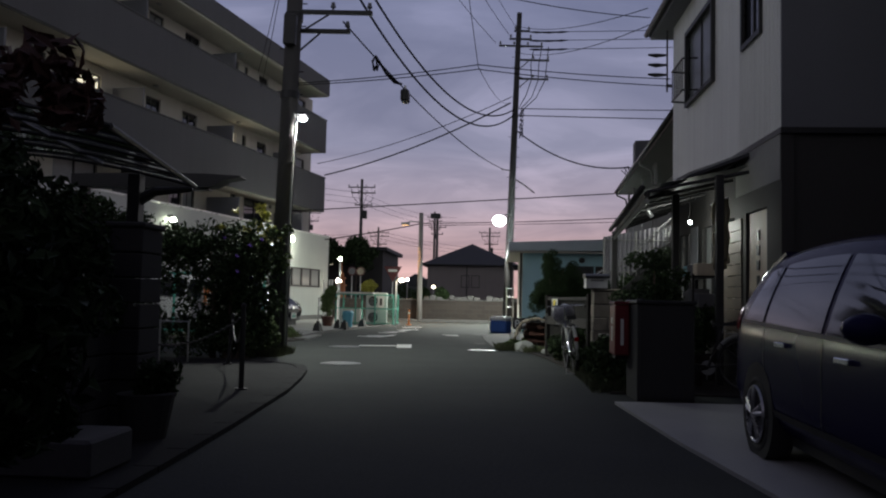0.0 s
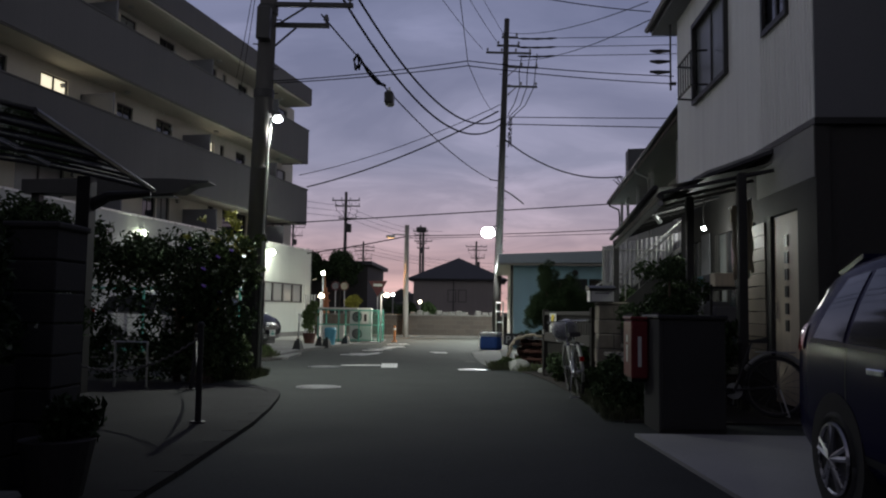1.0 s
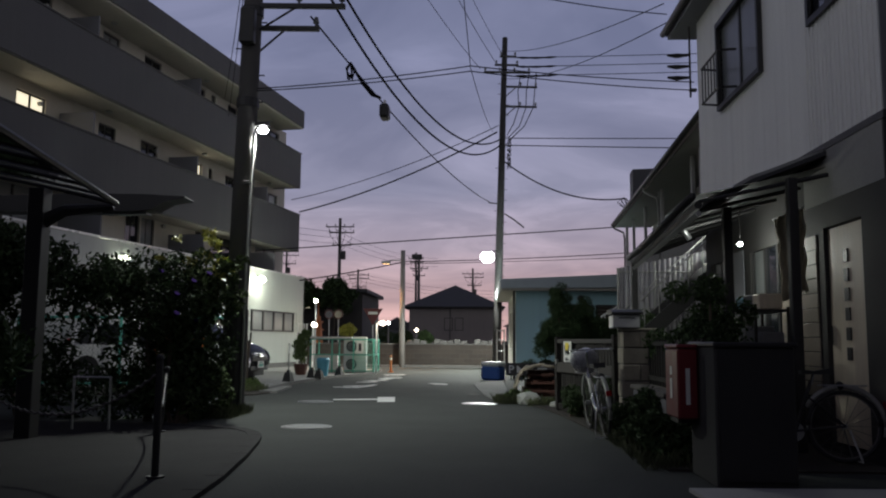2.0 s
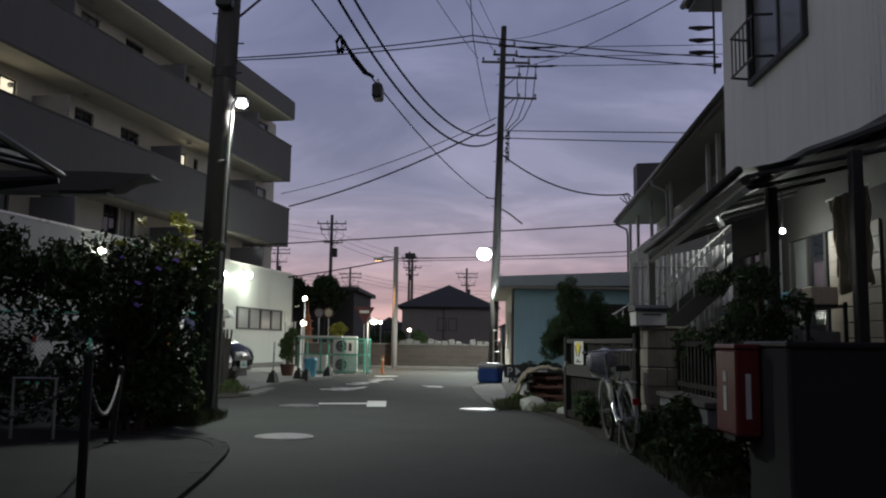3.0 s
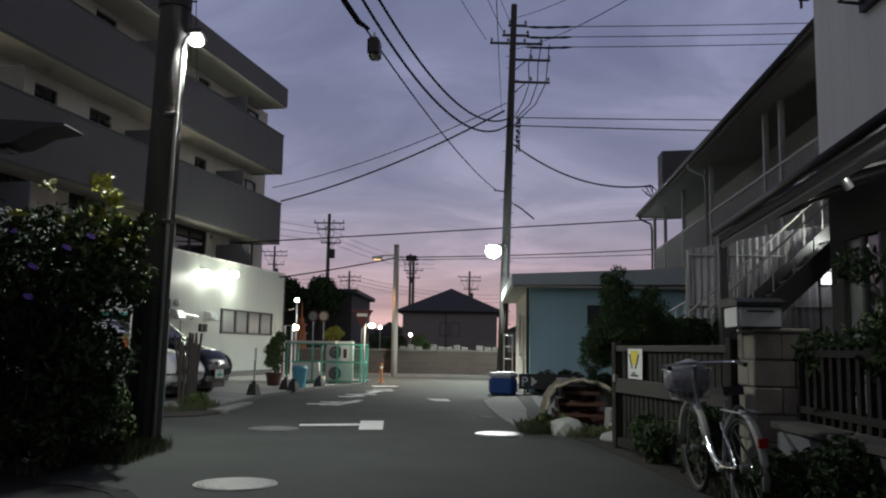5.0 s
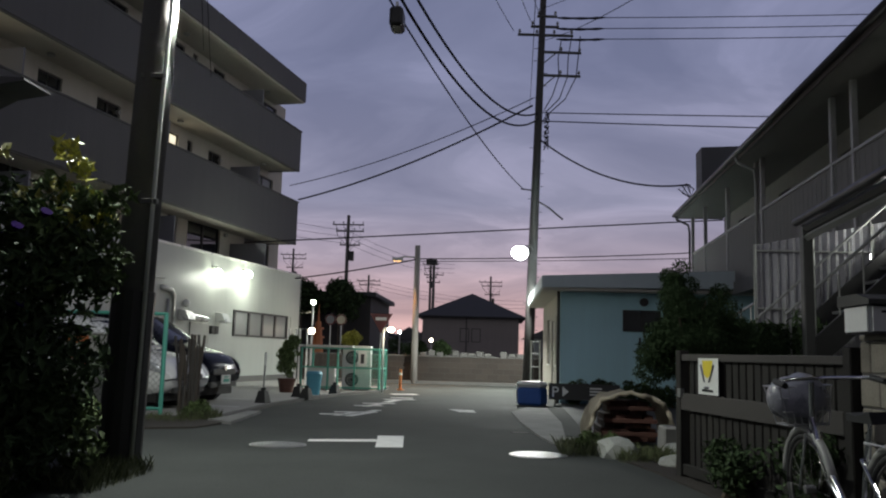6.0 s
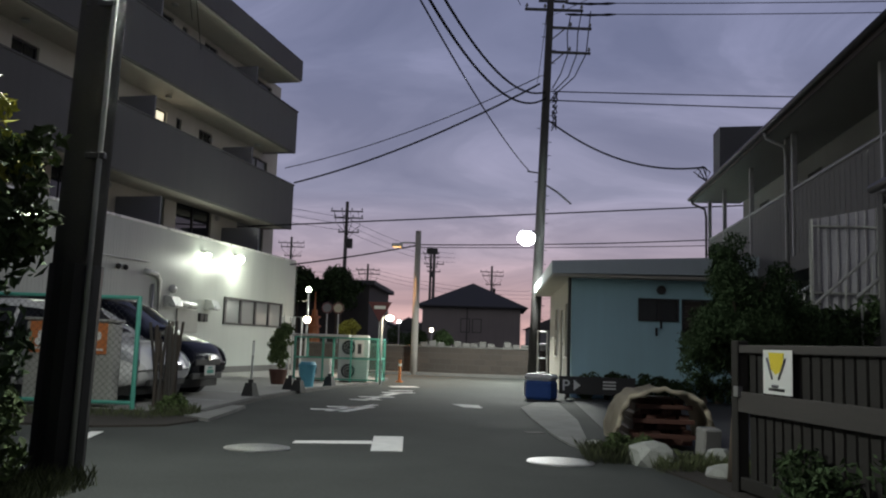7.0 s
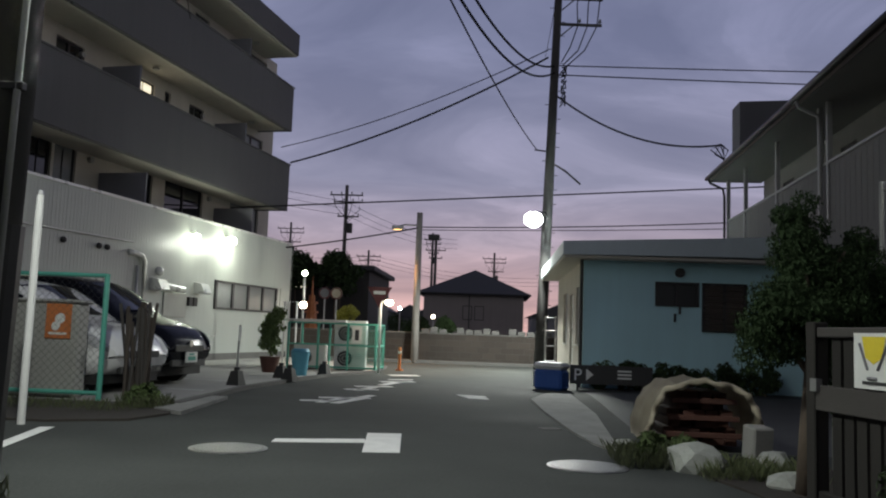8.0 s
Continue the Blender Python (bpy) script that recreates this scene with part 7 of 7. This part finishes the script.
# ---- court things ----
gf = thing("green_fence", (-6.08, 21.35, 0), "green steel frame fence with wire mesh", "fence")
for x in (0.0, -2.4, -4.8):
    part("post", R((x, 0, 0), (x, 0, 1.64), 0.035, n=10), GREEN_STEEL, gf)
for xa, xb in ((0.0, -2.4), (-2.4, -4.8)):
    for z in (0.12, 1.62):
        part("rail", R((xa, 0, z), (xb, 0, z), 0.028, n=8), GREEN_STEEL, gf)
    bm = bmesh.new()
    for k in range(44):
        for s in (-1, 1):
            x0 = xa - 0.1 * k + (2.4 if s > 0 else 0)
            pts = []
            for z in (0.12, 1.62):
                pts.append((x0 + s * -1 * (z - 0.12) * 1.0 if s > 0 else x0 + (z - 0.12), z))
            (x1, z1), (x2, z2) = pts
            lo, hi = xb, xa
            if x1 == x2:
                continue
            ts = sorted((max(0, min(1, (lo - x1) / (x2 - x1))), max(0, min(1, (hi - x1) / (x2 - x1)))))
            if ts[1] - ts[0] < 0.02:
                continue
            a = (x1 + (x2 - x1) * ts[0], 0, z1 + (z2 - z1) * ts[0])
            b = (x1 + (x2 - x1) * ts[1], 0, z1 + (z2 - z1) * ts[1])
            tube(bm, [a, b], 0.0022, 4)
    part("wire_mesh", bm, METAL_DARK, gf)
db = thing("refuse_box", (-6.85, 21.75, 0.03), "grey steel refuse box behind the green fence", "refuse box")
part("case", B(-0.95, 0.37, -0.3, 0.02, 0.0, 1.22, bev=0.03), SIDING_BOX, db)
part("lid", B(-0.98, 0.40, -0.32, 0.05, 1.22, 1.27, bev=0.02), SIDING_BOX, db)
for x0 in (-6.73, -7.55):
    ps = thing("orange_notice", (x0, 21.435, 0.03), "orange notice with a white figure shape", "poster", "orange notices")
    part("sheet", B(-0.17, 0.17, -0.004, 0.004, 0.76, 1.21), ORANGE, ps)
    bm = bmesh.new()
    ball(bm, (0.02, -0.005, 1.02), 0.07, 2)
    ball(bm, (-0.03, -0.005, 0.92), 0.06, 2)
    bmesh.ops.scale(bm, vec=(1, 0.03, 1), space=Matrix.Translation((0, 0.006, 0)), verts=bm.verts)
    part("white_shape", bm, PAPER, ps)
    part("caption_bar", B(-0.12, 0.12, -0.008, -0.005, 0.81, 0.84), PAPER, ps)
st = thing("stake_bundle", (-5.85, 21.9, 0.03), "bundle of dark wooden stakes leaning at the fence", "stakes")
g = random.Random(2)
for k in range(18):
    x = -0.2 + 0.4 * k / 17
    part("stake", R((x * 0.8 + g.uniform(-0.03, 0.03), g.uniform(-0.1, 0.15), 0), (x + g.uniform(-0.05, 0.05), g.uniform(-0.1, 0.1), g.uniform(1.0, 1.3)), 0.022, n=6), WOOD_DARK if k % 3 else GATE_RAIL, st)
wpole = thing("white_post", (-5.7, 18.95, 0), "thin white steel post at the side street", "post")
part("tube", R((0, 0, 0), (0.0, 0, 2.28), 0.038, n=12), WHITE_PLASTIC, wpole)
part("cap", R((0, 0, 2.28), (0, 0, 2.33), 0.042, 0.03, 12), METAL_GREY, wpole)


def weight(x, y, pole=False):
    t = thing("barrier_weight", (x, y, 0.03), "black rubber barrier weight" + (" with a thin pole" if pole else " on the court edge"), "barrier weight", "barrier weights")
    part("base", rod(bmesh.new(), (0, 0, 0), (0, 0, 0.24), 0.17, 0.1, 4), RUBBER, t, at=pose(0, 0, 0, 0, 0, 30))
    part("neck", R((0, 0, 0.24), (0, 0, 0.3), 0.05, n=8), RUBBER, t)
    if pole:
        part("pole", R((0, 0, 0.3), (0.02, 0, 1.02), 0.02, n=8), METAL_GREY, t)
        part("reflector", R((0.015, 0, 0.75), (0.02, 0, 1.0), 0.026, n=8), PAPER, t)


weight(-5.45, 25.05, True)
weight(-5.3, 27.5)
weight(-4.93, 26.7)
weight(-4.75, 29.1)
bn = thing("refuse_bin", (-5.2, 28.7, 0.03), "pale blue plastic refuse bin", "bin")
part("tub", rod(bmesh.new(), (0, 0, 0), (0, 0, 0.5), 0.15, 0.2, 20), BIN_BLUE, bn, smooth=False)
part("lid", rod(bmesh.new(), (0, 0, 0.5), (0, 0, 0.57), 0.215, 0.16, 20), BIN_BLUE, bn)
part("band", R((0, 0, 0.44), (0, 0, 0.47), 0.205, n=20), BIN_BLUE, bn)
pt = thing("bamboo_pot", (-6.05, 29.4, 0.03), "tall leafy bamboo in a brown pot", "plant pot")
part("pot", rod(bmesh.new(), (0, 0, 0), (0, 0, 0.35), 0.16, 0.23, 18), WOOD_RED, pt)
leaves("plant", WEED, clumps((0, 0, 0.95), (0.3, 0.25, 0.6), 20, 0.13, 55), 2200, 0.05, 55, pt, upright=0.8)
part("stem", tube(bmesh.new(), [(0, 0, 0.3), (0.05, 0, 0.9), (0.0, 0.03, 1.4)], 0.015, 5), BARK, pt)

cage = thing("plant_cage", (-5.08, 32.3, 0.03), "green framed enclosure for the outdoor units", "cage")
for x in (-1.1, -0.35, 0.4, 1.1):
    for y in (-0.75, 0.75):
        part("post", B(x - 0.025, x + 0.025, y - 0.025, y + 0.025, 0, 1.15), GREEN_STEEL, cage)
for z in (0.05, 0.6, 1.13):
    part("rail", B(-1.1, 1.1, -0.77, -0.73, z, z + 0.04), GREEN_STEEL, cage)
    part("rail", B(1.08, 1.12, -0.73, 0.73, z, z + 0.04), GREEN_STEEL, cage)
part("roof", B(-1.25, 0.35, -0.85, 0.85, 1.18, 1.24, bev=0.01), STEEL_WHITE, cage)
bm = bmesh.new()
for k in range(24):
    z = 0.08 + k * 0.045
    box(bm, 1.085, 1.1, -0.7, 0.7, z, z + 0.012)
    box(bm, 0.45, 1.08, -0.755, -0.745, z, z + 0.012)
part("mesh", bm, GREEN_STEEL, cage)
for i, (x, z0) in enumerate(((0.42, 0.0), (0.42, 0.62), (-0.6, 0.0))):
    ac = thing("outdoor_unit", (-5.08 + x, 32.25, 0.05 + z0), "white air conditioner outdoor unit", "air conditioner", "outdoor units")
    part("case", B(-0.4, 0.4, -0.5, -0.2, 0, 0.60, bev=0.015), WHITE_PLASTIC, ac)
    f = part("fan_guard", R((-0.12, -0.515, 0.27), (-0.12, -0.5, 0.27), 0.2, n=24), INK, ac)
    bm = bmesh.new()
    for rr in (0.06, 0.12, 0.19):
        tube(bm, [(-0.12 + rr * math.cos(2 * math.pi * i / 20), -0.52, 0.27 + rr * math.sin(2 * math.pi * i / 20)) for i in range(21)], 0.006, 4)
    part("guard_wire", bm, WHITE_PLASTIC, f)
    part("foot", B(-0.35, 0.35, -0.45, -0.25, -0.03, 0.0), METAL_DARK, ac)
sg = thing("entry_notice", (-4.45, 31.5, 0.7), "small white notice on the green enclosure", "notice")
part("sheet", B(-0.12, 0.12, -0.01, 0.0, 0.0, 0.42), PAPER, sg)
part("lettering_bar", B(-0.05, 0.05, -0.014, -0.01, 0.08, 0.34), INK, sg)
cv = thing("convex_gate_frame", (-7.2, 34.6, 0.03), "white tubular frame by the wing's end", "frame")
for x in (0.0, 0.35):
    part("tube", tube(bmesh.new(), [(x - 0.12, 0, 0), (x - 0.12, 0, 1.75), (x + 0.12, 0, 1.75), (x + 0.12, 0, 0)], 0.035, 8), WHITE_PLASTIC, cv)

# ---- crossing: signs, lamps, small buildings ----
sp = thing("corner_lamp_post", (-3.88, 31.5, 0.0), "white lamp post with a glowing head at the crossing corner", "street lamp")
part("tube", tube(bmesh.new(), [(0, 0, 0), (0, 0, 1.68), (0.02, -0.01, 1.76), (0.1, -0.05, 1.79), (0.2, -0.1, 1.79)], 0.028, 10), WHITE_PLASTIC, sp, smooth=True)
part("head", ball(bmesh.new(), (0.21, -0.1, 1.74), 0.105, 3, 0.7), LAMP_WARM, sp, "glowing warm white lamp head", smooth=True)
tri = thing("stop_sign", (-5.3, 41.5, 0), "inverted red triangle stop sign on a grey post", "road sign")
part("post", R((0, 0, 0), (0, 0, 2.1), 0.03, n=8), METAL_GREY, tri)
bm = bmesh.new()
extrude_profile(bm, [(-0.46, 2.65), (0.46, 2.65), (0.0, 1.86)], "y", -0.05, -0.03)
part("plate", bm, SIGN_RED, tri)
bm = bmesh.new()
part("lettering_bar", B(-0.22, 0.22, -0.055, -0.051, 2.38, 2.5), PAPER, tri)
for x, y, z, mat, r, lab in ((-7.2, 37.4, 2.8, LAMP_GREEN, 0.09, "greenish glowing yard lamp on a thin post"), (-7.52, 38.8, 1.82, LAMP_WARM, 0.13, "white glowing yard lamp on a thin post"), (-3.75, 48, 1.75, LAMP_WARM, 0.09, "distant glowing lamp on a thin post"), (-6.6, 60, 2.4, LAMP_WHITE, 0.10, "distant glowing lamp on a thin post")):
    t = thing("post_lamp", (x, y, 0), lab, "lamp", "post lamps")
    part("post", R((0, 0, 0), (0, 0, z - r * 0.7), 0.035, n=8), METAL_GREY, t)
    part("globe", ball(bmesh.new(), (0, 0, z), r, 2), mat, t, "glowing globe", smooth=True)
pg = thing("tower_lantern", (-8.37, 44.0, 0), "orange stepped lantern tower lit from below", "lantern")
z = 0.0
for w, h in ((0.62, 0.9), (0.5, 0.35), (0.62, 0.08), (0.42, 0.32), (0.55, 0.08), (0.34, 0.3), (0.48, 0.08), (0.24, 0.25)):
    part("tier", rod(bmesh.new(), (0, 0, z), (0, 0, z + h), w * 0.55, w * 0.5, 8), ORANGE, pg)
    z += h
part("spire", R((0, 0, z), (0, 0, z + 0.75), 0.05, 0.01, 8), ORANGE, pg)
for x, mat in ((-7.55, SIDING_GREY), (-7.1, CURTAIN_DIM)):
    t = thing("round_sign", (x, 42.5, 0), "round road sign on a thin post", "road sign", "round signs")
    part("post", R((0, 0, 0), (0, 0, 2.45), 0.03, n=8), METAL_GREY, t)
    part("disc", R((0, -0.05, 2.4), (0, -0.03, 2.4), 0.23, n=24), mat, t)
    part("ring", tube(bmesh.new(), [(0.2 * math.cos(2 * math.pi * i / 24), -0.055, 2.4 + 0.2 * math.sin(2 * math.pi * i / 24)) for i in range(25)], 0.025, 5), SIGN_RED, t)
shop = thing("dark_shop", (-9.5, 52, 0), "dark two-storey building beyond the crossing", "building")
part("wall", B(-5.5, 2.2, 0, 8, 0, 4.0), DARK_WALL, shop)
part("roof", B(-5.8, 2.5, -0.3, 8.3, 4.0, 4.25, bev=0.03), ROOF_DARK, shop)
for x, zz in ((-1.6, 3.0), (-0.6, 3.0), (0.6, 1.4)):
    w = part("window", B(x, x + 0.7, -0.06, 0.0, zz, zz + 0.6), METAL_DARK, shop)
    part("pane", B(x + 0.06, x + 0.64, -0.08, -0.06, zz + 0.06, zz + 0.54), GLASS_LIT if x == -1.6 else GLASS_DARK, w)
for i, (x, y, w, h) in enumerate(((-16, 105, 6, 5.2), (-8.6, 110, 4.5, 4.2), (7, 100, 8, 5.0), (-26, 100, 9, 5.5), (16, 95, 9, 5.6), (-12, 120, 5, 4.6))):
    t = thing("distant_house", (x, y, 0), "distant dark house with a gabled roof", "house", "distant houses")
    part("wall", B(-w / 2, w / 2, 0, 8, 0, h * 0.65), SIDING_GREY, t)
    part("roof", extrude_profile(bmesh.new(), [(-w / 2 - 0.4, h * 0.62), (0, h), (w / 2 + 0.4, h * 0.62)], "y", -0.4, 8.4), ROOF_DARK, t)
    wd = part("window", B(-0.6, 0.6, -0.05, 0.0, h * 0.25, h * 0.45), METAL_GREY, t)
    part("pane", B(-0.52, 0.52, -0.07, -0.05, h * 0.27, h * 0.43), GLASS_LIT if i == 1 else GLASS_DARK, wd)
for i, (x, y, r, mat) in enumerate(((-6.7, 43, 0.5, LEAF_YELLOW), (-2.9, 42.2, 0.5, LEAF), (-4.3, 46, 0.6, LEAF), (-7, 62, 1.1, LEAF))):
    shrub("round_bush", (x, y), clumps((0, 0, 1.65 if i == 0 else 1.25), (r * 0.7, r * 0.6, r * 0.55), 9, r * 0.4, 160 + i), mat, 1500, 0.07, 170 + i, "rounded clipped bush behind the wall", 3)
for i, (x, z) in enumerate(((-12.6, 3.6), (-10.6, 3.9), (-8.6, 3.7))):
    shrub("dark_tree", (x, 50.5), clumps((0, 0, z), (0.9, 0.6, 0.75), 14, 0.5, 180 + i), LEAF, 2600, 0.13, 190 + i, "dark ragged garden tree before the shop", 4, "tree")
dl = thing("delineator", (-3.55, 33.2, 0), "short orange delineator post", "post")
part("tube", R((0, 0, 0), (0, 0, 0.62), 0.04, n=10), ORANGE, dl)
part("base", R((0, 0, 0), (0, 0, 0.04), 0.1, n=12), ORANGE, dl)
part("reflector", R((0, 0, 0.45), (0, 0, 0.52), 0.042, n=10), PAPER, dl)
# cool box, parking board and ladder by the blue house
cb = thing("cool_box", (0.1, 27.75, 0.0), "blue and white plastic box at the house corner", "box", rz=-28)
part("tub", B(-0.3, 0.3, -0.22, 0.22, 0, 0.40, bev=0.05), BLUE_PLASTIC, cb)
part("lid", B(-0.32, 0.32, -0.24, 0.24, 0.40, 0.54, bev=0.06), WHITE_PLASTIC, cb)
part("side_panel", B(-0.32, -0.305, -0.18, 0.18, 0.08, 0.38), WHITE_PLASTIC, cb)
ps = thing("parking_board", (0.95, 28.1, 0.0), "black parking board with white letter and arrow", "sign")
part("board", B(-0.45, 1.2, -0.02, 0.02, 0.12, 0.5), INK, ps)
for x in (-0.3, 1.0):
    part("leg", B(x - 0.02, x + 0.02, -0.015, 0.015, 0.0, 0.12), METAL_DARK, ps)
letters("P", 0.34, PAPER, ps, pose(-0.3, -0.025, 0.19, 90, 0, 0), 0.003, "white letter P")
bm = bmesh.new()
v = [bm.verts.new((x, -0.026, z)) for x, z in ((-0.13, 0.19), (-0.13, 0.43), (0.02, 0.31))]
bm.faces.new(v)
part("arrow", bm, PAPER, ps)
for z in (0.24, 0.31, 0.38):
    part("lettering_bar", B(0.5, 0.78, -0.026, -0.022, z, z + 0.035), PAPER, ps)
ld = thing("ladder_rack", (0.45, 33.6, 0.0), "pale steel rack beside the house wall", "rack")
for x in (-0.12, 0.15):
    part("upright", R((x, 0, 0), (x, 0, 1.6), 0.025, n=8), METAL_GREY, ld)
for z in (0.4, 0.8, 1.2, 1.55):
    part("rung", R((-0.12, 0, z), (0.15, 0, z), 0.018, n=8), METAL_GREY, ld)

# cloth hung up before the entrance
cl_ = thing("hanging_cloth", (3.05, 11.75, 1.62), "beige cloth hanging from the lean-to rafters", "cloth")
bm = bmesh.new()
q = [[bm.verts.new((0.05 * math.sin(i * 1.1) + 0.015 * math.sin(j * 1.7 + i), -0.38 + 0.76 * i / 20 * (0.8 + 0.02 * j), 0.09 * j + (0.05 * math.sin(i * 0.7) if j == 0 else 0))) for j in range(11)] for i in range(21)]
for i in range(20):
    for j in range(10):
        bm.faces.new((q[i][j], q[i + 1][j], q[i + 1][j + 1], q[i][j + 1]))
bmesh.ops.solidify(bm, geom=list(bm.faces), thickness=0.006)
part("sheet", bm, TARP, cl_, smooth=True)
part("hanging_rod", R((0.0, -0.45, 0.9), (0.0, 0.45, 0.9), 0.012, n=8), METAL_GREY, cl_)
